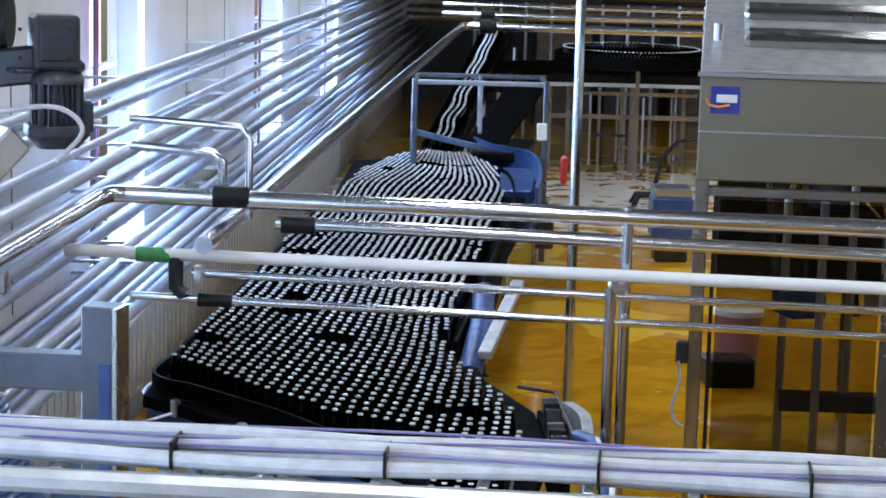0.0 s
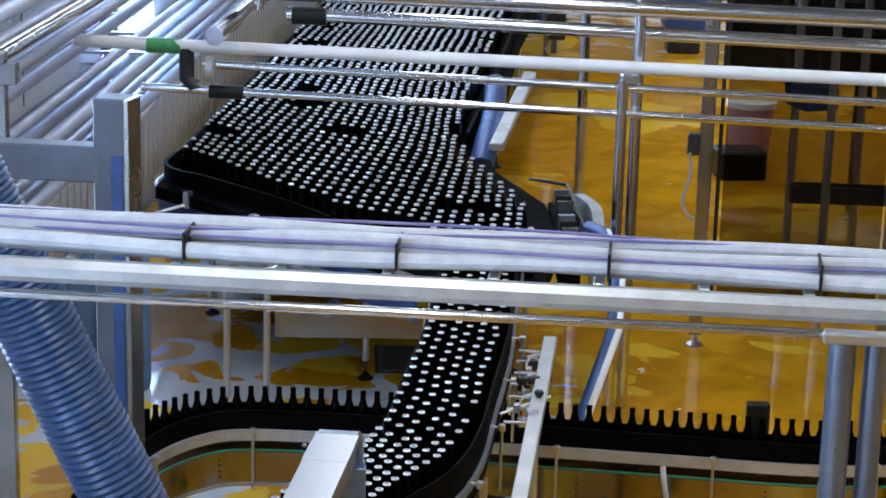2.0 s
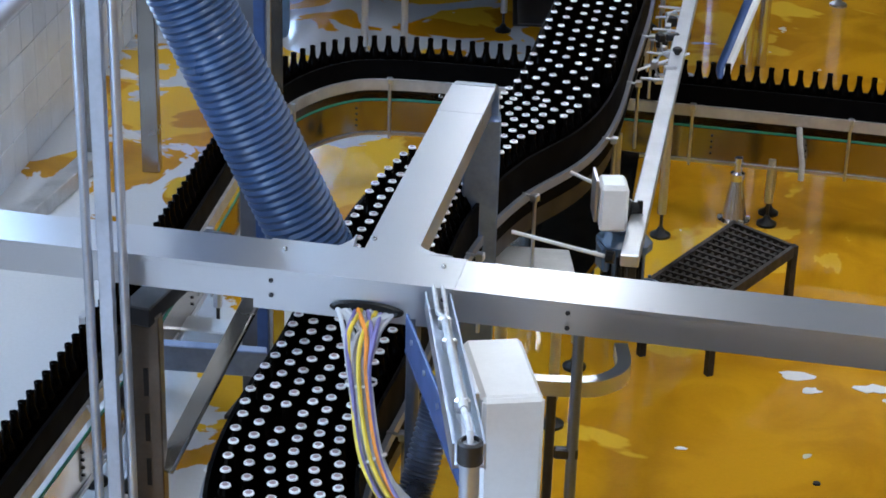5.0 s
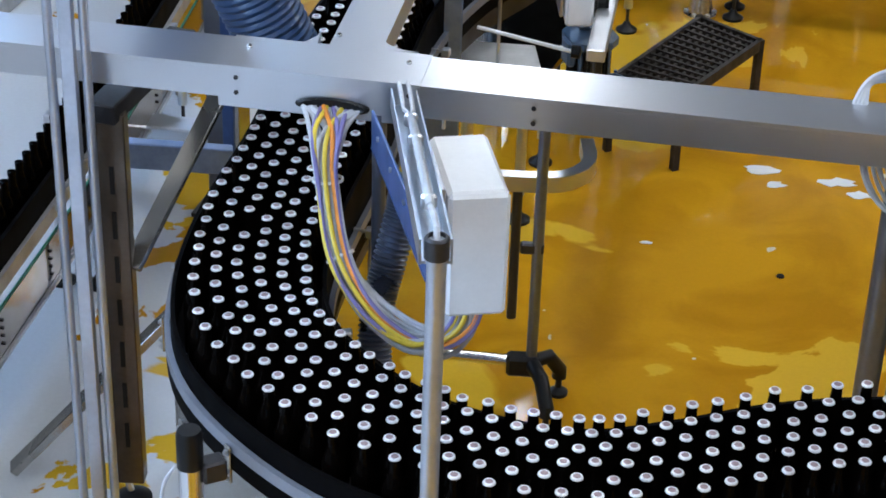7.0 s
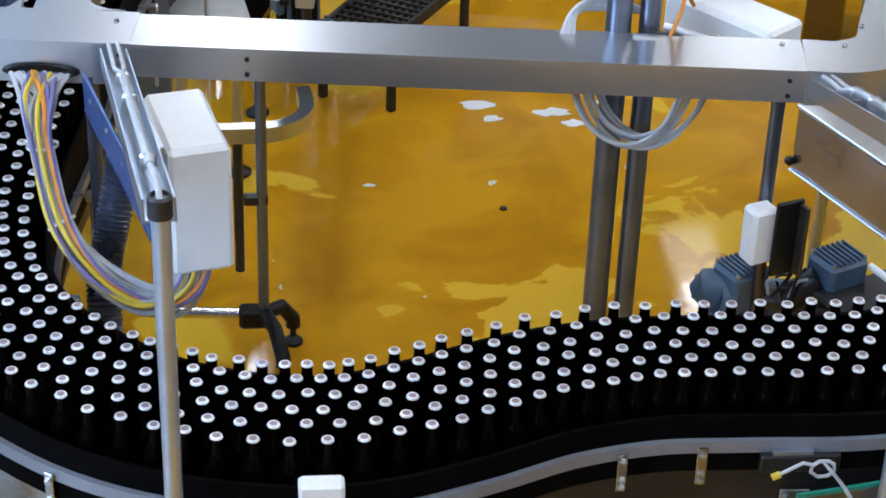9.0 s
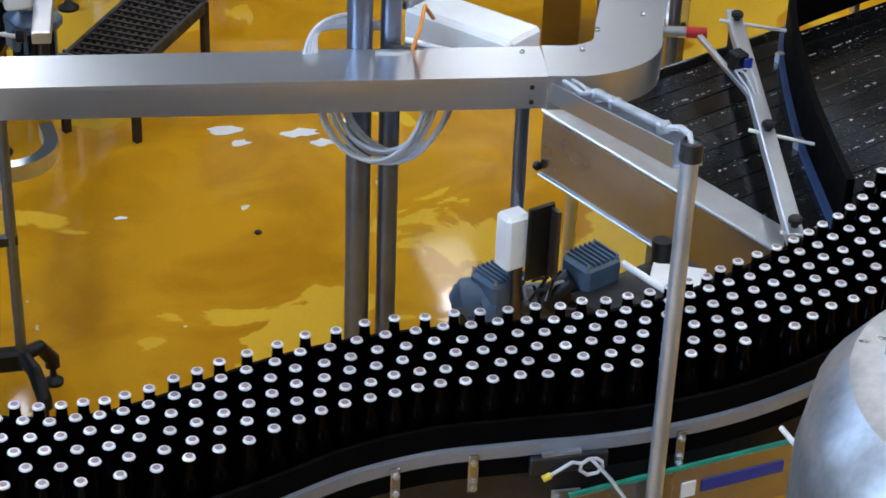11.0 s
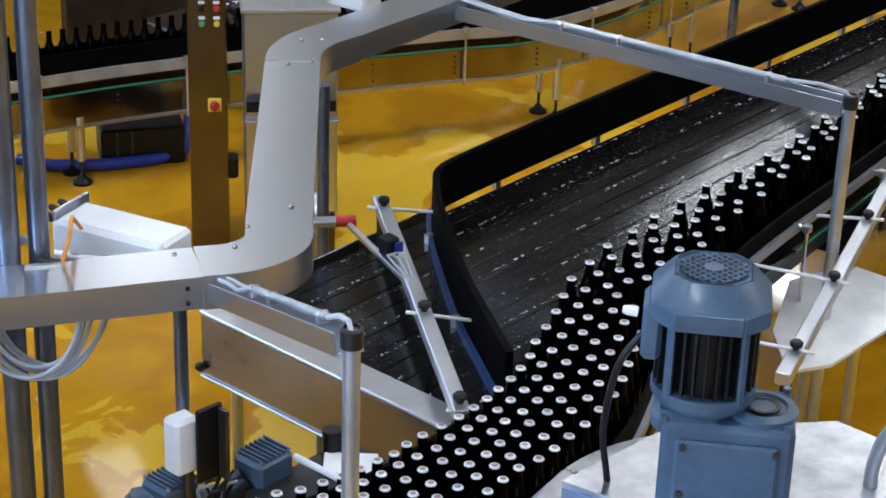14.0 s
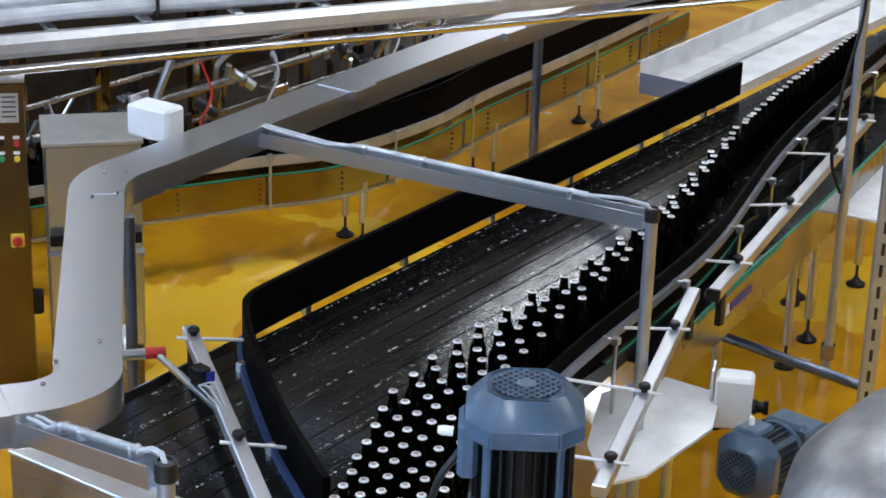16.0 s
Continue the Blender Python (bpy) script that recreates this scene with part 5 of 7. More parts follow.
def build_pipe_rack():
    t = thing("pipe_rack", "row of polished steel process pipes on round posts", "pipes")
    g = lambda x: 11.45 - 0.08 * (x - 1)
    for k, (x0, z0, z1, r, dy) in enumerate(((-1.86, 2.42, 2.38, 0.052, 0.06), (-0.98, 2.28, 2.2, 0.04, 0.1), (-2.2, 2.1, 2.06, 0.036, -0.06), (-1.46, 1.98, 1.9, 0.024, 0.0), (-1.82, 1.84, 1.76, 0.024, -0.04))):
        part("pipe", tubed([(x0, g(x0) + dy, z0), (5.2, g(5.2) + dy, z1 - 0.03)], r, 18), STEEL_PIPE if k != 2 else WHITE_BOX, t, "polished steel pipe" if k != 2 else "white coated pipe")
    # elbow of the thick pipe toward the wall lines
    part("pipe_elbow", tubed([(-1.86, g(-1.86) + 0.06, 2.42), (-1.95, g(-1.9) + 0.05, 2.42), (-2.02, g(-1.9) - 0.03, 2.4), (-2.1, g(-2) - 0.5, 2.36), (-2.35, 8.2, 2.3)], 0.052, 18), STEEL_PIPE, t)
    for x, z, r, m, l, dy in ((-1.24, 2.425, 0.064, BLACK, 0.21, 0.06), (-0.85, 2.27, 0.052, BLACK, 0.2, 0.1), (-1.68, 2.09, 0.045, GREEN, 0.2, -0.06), (-1.32, 1.83, 0.04, BLACK, 0.2, -0.04)):
        part("sleeve", tubed([(x - l / 2, g(x) + dy, z), (x + l / 2, g(x) + dy, z - 0.003)], r, 16), m, t, "coloured insulating sleeve")
    for x, y, z in ((0.96, 11.4, 2.0), (1.05, 11.5, 2.45)):
        part("post", tubed([(x, y, 0), (x, y, z)], 0.032, 14), STEEL_PIPE, t, "round steel post")
    part("post_bracket", boxed((1.0, 11.45, 2.0), (0.1, 0.16, 0.05), 0, 0.01), STEEL, t)
    part("valve_body", tubed([(-1.55, 11.6, 2.08), (-1.55, 11.6, 1.9), (-1.5, 11.6, 1.86)], 0.045, 12), STEEL_DARK, t, "dark valve body")
    part("valve_flange", tubed([(-1.44, 11.62, 1.96), (-1.4, 11.62, 1.96)], 0.07, 16), STEEL, t)
    part("up_pipe", tubed([(-1.14, 11.7, 2.3), (-1.14, 11.7, 2.77), (-1.19, 11.72, 2.83), (-1.85, 11.8, 2.86)], 0.022, 12), STEEL_PIPE, t)
    part("up_pipe", tubed([(-1.3, 11.75, 2.45), (-1.3, 11.75, 2.62), (-1.36, 11.75, 2.67), (-1.84, 11.8, 2.7)], 0.028, 12), STEEL_PIPE, t)
    # tall post and far twin pipes
    part("post", tubed([(1.03, 16.0, 0), (1.03, 16.0, 4.2)], 0.04, 12), STEEL_PIPE, t, "tall round post")
    for k, (z, y) in enumerate(((2.73, 27.0), (2.86, 27.5), (2.97, 28.0))):
        part("far_pipe", tubed([(0.2 - 0.3 * (k > 0), y, z), (6.0, y - 0.3, z - 0.02)], (0.055, 0.04, 0.03)[k], 12), STEEL_PIPE, t)
    part("far_sleeve", tubed([(0.4, 27.0, 2.73), (0.62, 27.0, 2.73)], 0.1, 12), BLACK, t)
    part("far_sleeve", tubed([(0.42, 27.5, 2.86), (0.6, 27.5, 2.86)], 0.085, 12), BLACK, t)


build_pipe_rack()


def build_wall_pipes():
    """Product lines along the west wall, each on brackets."""
    rnd = random.Random(8)
    for k in range(16):
        z = 1.25 + 0.115 * k + rnd.uniform(-0.02, 0.02)
        off = 0.28 + 0.05 * ((k * 5) % 7)
        r = (0.03, 0.042, 0.026, 0.036, 0.046)[k % 5]
        y0, y1 = 7.5, 47.5
        t = thing("wall_pipe", "polished steel pipe running along the white wall", "pipe", "pipes along the wall", (wall_x(9) + off, 9, z))
        p = lambda y: (wall_x(y) - wall_x(9), y - 9, 0)
        part("pipe", tubed([p(y0), p(y1)], r, 12), WALL_PIPE, t)
        for y in (10.0, 14.0, 18.5, 23.0, 28.0):
            q = p(y)
            part("hanger", boxed((q[0] - off / 2, q[1], -r - 0.012), (off, 0.04, 0.02)), GALV, t)
    # the lone thick line nearer the table
    t = thing("wall_pipe", "thick polished pipe beside the bottle table", "pipe", "pipes along the wall", (-1.7, 12, 2.2))
    part("pipe", tubed([(0.38, -1.0, 0.046), (0.576, 1.0, 0.106), (1.87, 14.75, 0.521), (1.89, 14.95, 0.528), (1.96, 15.0, 0.53)], 0.052, 14), STEEL_PIPE, t)


build_wall_pipes()


# ---- the big machine with the hood ----


def build_hood_machine():
    x0, y0, x1, y1 = 0.0, 0.0, 4.6, 3.9
    t = thing("hooded_machine", "large stainless machine with a tall hood and glazed doors", "machine", at=(1.58, 12.72, 0))
    t.rotation_euler = (0, 0, radians(-7.5))
    hood = part("hood", boxed(((x0 + x1) / 2, (y0 + y1) / 2, 2.8), (x1 - x0, y1 - y0, 0.66), 0, 0.01), HOOD_REFLECT_BROWN, t, "dull stainless hood")
    part("hood_seam", boxed(((x0 + x1) / 2, y0 - 0.006, 2.78), (x1 - x0, 0.012, 0.012)), STEEL, hood)
    part("hood_lip", boxed(((x0 + x1) / 2, y0 - 0.01, 3.14), (x1 - x0 + 0.03, 0.04, 0.03), 0, 0.004), STEEL, hood)
    rise = math.degrees(math.atan(0.16))
    part("roof_panel", boxed(((x0 + x1) / 2, (y0 + y1) / 2, 3.15 + 0.16 * y1 / 2), (x1 - x0, y1 - y0, 0.03), 0, 0.004, rise), GALV, hood, "sloping stainless roof panel")
    for y in (0.95, 1.85, 2.75):
        part("roof_hatch", boxed((x1 / 2 + 0.1, y, 3.17 + 0.16 * y), (x1 - 0.35, 0.5, 0.1), 0, 0.03, rise - 5), STEEL_DULL, hood, "raised dull steel roof hatch")
    part("lifting_lug", tubed([(0.1, 0.9, 3.28), (0.1, 0.9, 3.42)], 0.03, 12), STEEL, hood)
    post_xs = (x0 + 0.04, 1.24, 2.5)
    for x in post_xs:
        for y in (y0 + 0.05, y1 - 0.05):
            p = part("corner_post", boxed((x, y, 1.28), (0.085, 0.085, 2.4), 0, 0.006), STEEL_DULL, t)
            bm = bmesh.new()
            lathe(bm, [(0, 0), (0.055, 0), (0.055, 0.015), (0.02, 0.035), (0.014, 0.09), (0, 0.09)], 14, (x, y, 0))
            part("foot", bm, STEEL, p)
    for z in (2.4,):
        part("cross_rail", boxed(((x0 + x1) / 2, y0 + 0.05, z), (x1 - x0, 0.06, 0.06), 0, 0.005), STEEL_DULL, t)
    part("door_edge", boxed((x0 + 0.13, y0 + 0.04, 1.3), (0.025, 0.03, 2.15)), BLACK, t, "black rubber door edge")
    for a, b in ((x0 + 0.16, 1.18), (1.3, 2.44)):
        g = part("door_pane", boxed(((a + b) / 2, y0 + 0.04, 1.3), (b - a, 0.01, 2.1)), DOOR_GLASS, t, "clear amber-tinted door pane")
        g.visible_shadow = False
    part("left_pane", boxed((x0 + 0.03, (y0 + y1) / 2, 1.6), (0.01, y1 - y0 - 0.3, 1.5)), DOOR_GLASS, t)
    # machinery behind the doors
    rnd = random.Random(21)
    part("inner_backplate", boxed(((x0 + x1) / 2, y1 - 0.2, 1.8), (x1 - x0 - 0.3, 0.05, 1.2)), STEEL_DARK, t)
    for k in range(26):
        x, y = rnd.uniform(x0 + 0.5, 2.8), rnd.uniform(y0 + 0.6, y1 - 0.5)
        z0, z1 = rnd.uniform(1.2, 1.9), rnd.uniform(2.0, 2.4)
        part("inner_pipe", tubed([(x, y, z0), (x + rnd.uniform(-0.25, 0.25), y + rnd.uniform(-0.2, 0.2), z1)], rnd.uniform(0.012, 0.035), 8), STEEL_PIPE if k % 3 else STEEL_DARK, t)
    for k in range(10):
        x, y = rnd.uniform(x0 + 0.5, 2.6), rnd.uniform(y0 + 0.7, y1 - 0.6)
        part("inner_block", boxed((x, y, rnd.uniform(1.5, 2.2)), (0.25, 0.3, 0.16), rnd.uniform(0, 30), 0.01), STEEL if k % 2 else BLUE_PAINT, t)
    for x, y in ((0.62, 0.9), (0.84, 0.5), (1.1, 1.5)):
        part("inner_post", tubed([(x, y, 0.0), (x, y, 2.3)], 0.03, 10), STEEL, t)
    part("inner_beam", boxed((0.95, 0.6, 0.95), (0.7, 0.14, 0.12), 5, 0.01), STEEL_DARK, t)
    part("latch", boxed((x0 - 0.04, y0 + 0.06, 1.35), (0.08, 0.08, 0.14), 0, 0.01), STEEL_DARK, t)
    part("latch_hose", cabled([(x0 - 0.06, y0, 1.3), (x0 - 0.05, y0, 1.15), (x0 - 0.09, y0, 1.0), (x0 - 0.06, y0, 0.9), (x0 - 0.01, y0, 0.87)], 0.009, 8), GREY_CABLE, t)
    # printed plates
    lg = part("maker_plate", boxed((x0 + 0.16, y0 - 0.004, 2.98), (0.18, 0.006, 0.17)), LOGO_BLUE, t, "blue square plate with pale curved marks")
    part("plate_mark", boxed((x0 + 0.17, y0 - 0.009, 2.99), (0.13, 0.004, 0.05), 0, 0.001), WHITE_BOX, lg)
    part("plate_swoosh", tubed([(x0 + 0.04, y0 - 0.012, 2.99), (x0 + 0.06, y0 - 0.012, 2.95), (x0 + 0.12, y0 - 0.012, 2.935), (x0 + 0.19, y0 - 0.012, 2.95)], 0.009, 8), ORANGE, lg)
    w = part("warning_plate", boxed((x0 + 0.2, y0 + 0.02, 1.83), (0.095, 0.004, 0.085)), WHITE_BOX, t, "white and red warning plate")
    part("warning_band", boxed((x0 + 0.2, y0 + 0.017, 1.805), (0.085, 0.003, 0.03)), RED, w)
    part("warning_bars", boxed((x0 + 0.2, y0 + 0.017, 1.85), (0.06, 0.003, 0.02)), STEEL_DARK, w)
    # tub and crate on the floor inside
    c = thing("black_crate", "black plastic crate on the floor behind the glazed door", "crate", at=(2.58, 17.9, 0))
    part("body", boxed((0, 0, 0.13), (0.44, 0.35, 0.26), 6, 0.02), BLACK, c)
    u = thing("plastic_tub", "translucent white and pink tub standing behind the crate", "tub", at=(2.78, 18.7, 0))
    bm = bmesh.new()
    lathe(bm, [(0, 0), (0.19, 0), (0.22, 0.5), (0, 0.5)], 20)
    part("tub", bm, PINK, u)
    bm = bmesh.new()
    lathe(bm, [(0.22, 0.5), (0.24, 0.5), (0.235, 0.55), (0.07, 0.6), (0, 0.6)], 20)
    part("lid", bm, WHITE_BOX, u)


build_hood_machine()

# ---- motors ----


def gear_motor(name, label, at, scale=1.0, rz=0.0, paint=MOTOR_BLUE, dark=MOTOR_DARK, tilt=None, gear=(0.27, 0.19, 0.3)):
    """An upright motor with cooling fins, a fan cowl with a grille and a gearbox below."""
    t = thing(name, label, "motor", "gear motors", at)
    t.rotation_euler = (0, radians(tilt or 0), radians(rz))
    s = scale

    def sc(bm):
        bmesh.ops.scale(bm, vec=(s, s, s), verts=bm.verts)
        return bm
    bm = bmesh.new()
    lathe(bm, [(0, 0.02), (0.075, 0.02), (0.082, 0.05), (0.082, 0.2), (0, 0.2)], 24)
    body = part("stator_body", sc(bm), dark, t)
    for k in range(28):
        a = 2 * math.pi * k / 28
        bm = bmesh.new()
        box(bm, (0.088 * math.cos(a), 0.088 * math.sin(a), 0.125), (0.026, 0.004, 0.15), math.degrees(a))
        part("fin", sc(bm), dark, body)
    for k in range(4):
        a = math.pi / 4 + math.pi / 2 * k
        bm = bmesh.new()
        box(bm, (0.09 * math.cos(a), 0.09 * math.sin(a), 0.12), (0.03, 0.02, 0.18), math.degrees(a), 0.004)
        part("corner_rib", sc(bm), paint, body)
    bm = bmesh.new()

    def octagon(r, z, k=8):
        return [bm.verts.new((r * 1.09 * math.cos(a), r * 1.09 * math.sin(a), z)) for a in (radians(45 + 90 * (j // 2) + (-15, 15)[j % 2]) for j in range(k))]
    rings = [octagon(r, z) for r, z in ((0.118, 0.2), (0.122, 0.206), (0.122, 0.238), (0.116, 0.246), (0.08, 0.287), (0.074, 0.29), (0.072, 0.284))]
    for a, b in zip(rings, rings[1:]):
        for k in range(8):
            bm.faces.new((a[k], a[(k + 1) % 8], b[(k + 1) % 8], b[k]))
    bm.faces.new(rings[-1])
    bm.faces.new(list(reversed(rings[0])))
    edges = [e for e in bm.edges if abs(e.verts[0].co.z - e.verts[1].co.z) > 0.005]
    bmesh.ops.bevel(bm, geom=edges, offset=0.004, segments=2, affect="EDGES")
    cowl = part("fan_cowl", sc(bm), paint, t, "painted fan cowl with a round grille")
    bm = bmesh.new()
    lathe(bm, [(0, 0.287), (0.066, 0.287), (0.066, 0.286), (0, 0.286)], 24)
    part("grille_recess", sc(bm), BLACK, cowl)
    bm = bmesh.new()
    for k in range(-4, 5):
        h = math.sqrt(max(0, 0.066 ** 2 - (k * 0.0145) ** 2))
        for q in (0, 1):
            a, b = Vector((k * 0.0145, -h, 0.2885)), Vector((k * 0.0145, h, 0.2885))
            m = pose(0, 0, 0, 0, 0, 45 + 90 * q)
            bar(bm, m @ a, m @ b, 0.004, 0.003)
    lathe(bm, [(0, 0.287), (0.02, 0.287), (0.02, 0.291), (0, 0.291)], 12)
    part("grille", sc(bm), paint, cowl)
    bm = box(bmesh.new(), (-0.108, -0.02, 0.17), (0.04, 0.1, 0.12), 0, 0.01)
    tb = part("terminal_box", sc(bm), paint, t)
    bm = bmesh.new()
    lathe(bm, [(0, 0), (0.01, 0), (0.01, 0.02), (0.007, 0.03), (0, 0.03)], 10, (-0.138, -0.02, 0.19), (-1, 0, 0.1))
    part("gland", sc(bm), WHITE_BOX, tb)
    bm = bmesh.new()
    lathe(bm, [(0, -0.01), (0.07, -0.01), (0.09, 0.004), (0.104, 0.024), (0.104, 0.046), (0, 0.046)], 24)
    part("flange", sc(bm), paint, t)
    bm = box(bmesh.new(), (gear[0] / 2 - 0.075, 0, -0.01 - gear[2] / 2), gear, 0, 0.012)
    gb = part("gearbox", sc(bm), paint, t, "cast gearbox housing")
    bm = bmesh.new()
    lathe(bm, [(0, -0.012), (0.07, -0.012), (0.07, 0.0), (0.05, 0.006), (0.046, 0.0), (0.026, -0.002), (0.024, 0.004), (0, 0.004)], 20, (0.12, -0.01, 0.0))
    part("bearing_boss", sc(bm), paint, gb)
    bm = bmesh.new()
    lathe(bm, [(0.026, 0.001), (0.034, 0.001), (0.034, 0.006), (0.026, 0.006)], 18, (0.12, -0.01, 0.0))
    part("bearing_ring", sc(bm), BLACK, gb)
    bm = box(bmesh.new(), (gear[0] / 2 - 0.075, -gear[1] / 2 - 0.004, -0.01 - gear[2] / 2), (gear[0] * 0.78, 0.014, gear[2] * 0.68), 0, 0.006)
    part("cover_plate", sc(bm), paint, gb)
    for x in (-0.03, 0.15):
        for z in (-0.01 - gear[2] * 0.22, -0.01 - gear[2] * 0.75):
            bm = bmesh.new()
            lathe(bm, [(0, 0), (0.008, 0), (0.008, 0.008), (0, 0.009)], 6, (x, -gear[1] / 2 - 0.008, z), (0, -1, 0))
            part("bolt", sc(bm), STEEL_DARK, gb)
    bm = box(bmesh.new(), (-0.03, 0, -0.02), (0.13, 0.16, 0.05), 0, 0.015)
    part("neck", sc(bm), paint, t)
    for x, y in ((-0.07, -0.08), (-0.07, 0.08), (0.17, -0.08), (0.17, 0.08)):
        bm = bmesh.new()
        lathe(bm, [(0, -0.01), (0.009, -0.01), (0.009, 0.0), (0, 0.0)], 6, (x, y, 0.0))
        part("bolt", sc(bm), paint, gb)
    return t


gear_motor("drive_motor", "blue-grey upright gear motor with a finned body on the steel hood", (1.815, 2.76, 2.185), 0.93, -32, gear=(0.26, 0.18, 0.2))


def build_hoods():
    t = thing("drive_hood", "large scratched stainless drive hood under the gear motor", "machine hood", at=(1.9, 2.68, 0))
    bm = bmesh.new()
    lathe(bm, [(0.5, 0.0), (0.5, 1.7), (0.48, 1.82), (0.42, 1.9), (0.0, 1.965)], 48)
    part("drum", bm, HOOD_STEEL, t, "scratched stainless drum")
    part("top_plate", slab(bmesh.new(), [(-0.3, 0.2), (-0.02, 0.3), (0.32, 0.2), (0.5, -0.22), (0.05, -0.35)], 1.975, 1.99), HOOD_STEEL, t, "bright bent top plate")
    part("plate_flange", bar(bmesh.new(), (-0.3, 0.195, 1.935), (0.05, -0.36, 1.935), 0.01, 0.09), BLUE_SHEEN, t)
    part("handle", cabled([(0.24, -0.03, 1.95), (0.24, -0.03, 2.04), (0.255, -0.05, 2.12), (0.3, -0.09, 2.19), (0.4, -0.18, 2.2), (0.5, -0.26, 2.18)], 0.014, 12), STEEL, t, "bent steel handle tube")
    part("motor_cable", cabled([(-0.19, 0.13, 2.32), (-0.22, 0.16, 2.24), (-0.23, 0.18, 2.1), (-0.22, 0.17, 1.99)], 0.007, 8), BLACK, t)
    u = thing("round_hood", "round scratched stainless hood with a blue-edged lid", "machine hood", at=(2.52, 2.13, 0))
    bm = bmesh.new()
    lathe(bm, [(0.5, 0.0), (0.5, 2.18), (0.47, 2.33), (0.39, 2.42), (0.0, 2.52)], 48)
    part("dome", bm, HOOD_STEEL, u)
    bm = bmesh.new()
    lathe(bm, [(0.5, 2.16), (0.512, 2.165), (0.512, 2.2), (0.497, 2.21), (0.5, 2.16)], 48)
    part("lid_rim", bm, BLUE_SHEEN, u, "lid rim with a painted blue sheen")
    bm = bmesh.new()
    lathe(bm, [(0, 2.515), (0.05, 2.515), (0.05, 2.53), (0.02, 2.54), (0, 2.54)], 18)
    part("centre_cap", bm, STEEL, u)


HOOD_STEEL = material("scratched_hood_steel", (0.5, 0.51, 0.53), 0.33, 0.9, 0.2, 7, 50, 0.12, spread=0.14)
# steel edge sheet with a bluish sheen painted as base colour
BLUE_SHEEN = material("blue_edged_sheet", (0.22, 0.27, 0.4), 0.35, 0.6, 0.1, 8, 60, 0.05)
build_hoods()

gear_motor("belt_motor", "small grey gear motor under the rail beam", (0.19, 6.78, 0.76), 0.8, 20, gear=(0.2, 0.18, 0.12))
gear_motor("belt_motor", "small blue-grey motor beside the discharge belt", (4.5, 5.12, 0.64), 1.05, 200, MOTOR_BLUE, MOTOR_GREY, 88, (0.2, 0.19, 0.14))
gear_motor("belt_motor", "blue-grey motor lying behind the bottle belt", (1.5, 4.93, 0.74), 0.6, 200, MOTOR_BLUE, MOTOR_BLUE, 75)


def build_drive_blocks():
    """Two finned gear blocks that drive the belt, on a bracket behind the bottles."""
    t = thing("drive_block_pair", "two blue-grey finned gear blocks behind the bottle belt", "gear drive", at=(0, 0, 0))
    for x, y, z, w in ((1.425, 4.9, 0.865, 0.13), (1.69, 4.84, 0.93, 0.14)):
        b = part("gear_block", boxed((x, y, z - 0.05), (w, 0.12, 0.13), 25, 0.012), MOTOR_BLUE, t)
        for k in range(7):
            d = (k - 3) * w * 0.13
            part("cooling_fin", boxed((x + d * 0.906, y + d * 0.42, z + 0.019), (0.006, 0.11, 0.012), 25), MOTOR_BLUE, b)
        for s, u in ((-1, -1), (1, -1), (1, 1), (-1, 1)):
            bm = bmesh.new()
            lathe(bm, [(0, 0), (0.006, 0), (0.006, 0.008), (0, 0.009)], 8, (x + s * w * 0.4 * 0.906 - u * 0.05 * 0.42, y + s * w * 0.4 * 0.42 + u * 0.05 * 0.906, z + 0.015))
            part("bolt", bm, STEEL, b)
    rnd = random.Random(52)
    for k in range(7):
        p = Vector((1.5 + rnd.uniform(-0.02, 0.05), 4.82 + rnd.uniform(-0.03, 0.03), 0.83))
        q = p + Vector((rnd.uniform(-0.02, 0.06), rnd.uniform(-0.02, 0.04), rnd.uniform(0.05, 0.1)))
        part("lead", cabled([p, (p + q) / 2 + Vector((rnd.uniform(-0.03, 0.03), 0, 0.02)), q], 0.005, 6), (BLACK, GREY_CABLE, BLACK, MOTOR_DARK)[k % 4], t)
    part("dark_coupling", tubed([(1.56, 4.84, 0.8), (1.64, 4.82, 0.88)], 0.045, 14), BLACK, t, "black coupling guard")
    part("motor_end", tubed([(1.3, 4.93, 0.77), (1.33, 4.92, 0.79), (1.4, 4.9, 0.8)], 0.06, 16, [0.03, 0.06, 0.062]), MOTOR_BLUE, t, "rounded blue-grey motor end")
    part("bracket", bar(bmesh.new(), (1.3, 4.95, 0.78), (1.85, 4.78, 0.78), 0.1, 0.03, 0.004), STEEL_DARK, t)
    for x, y in ((1.34, 4.94), (1.8, 4.8)):
        part("leg", tubed([(x, y, 0), (x, y, 0.78)], 0.018, 10), STEEL_DARK, t)


build_drive_blocks()
gear_motor("overhead_motor", "dark grey gear motor hung near the windows", (-1.235, 6.4, 3.525), 0.84, 20, MOTOR_GREY, MOTOR_GREY, 180, (0.17, 0.19, 0.2))


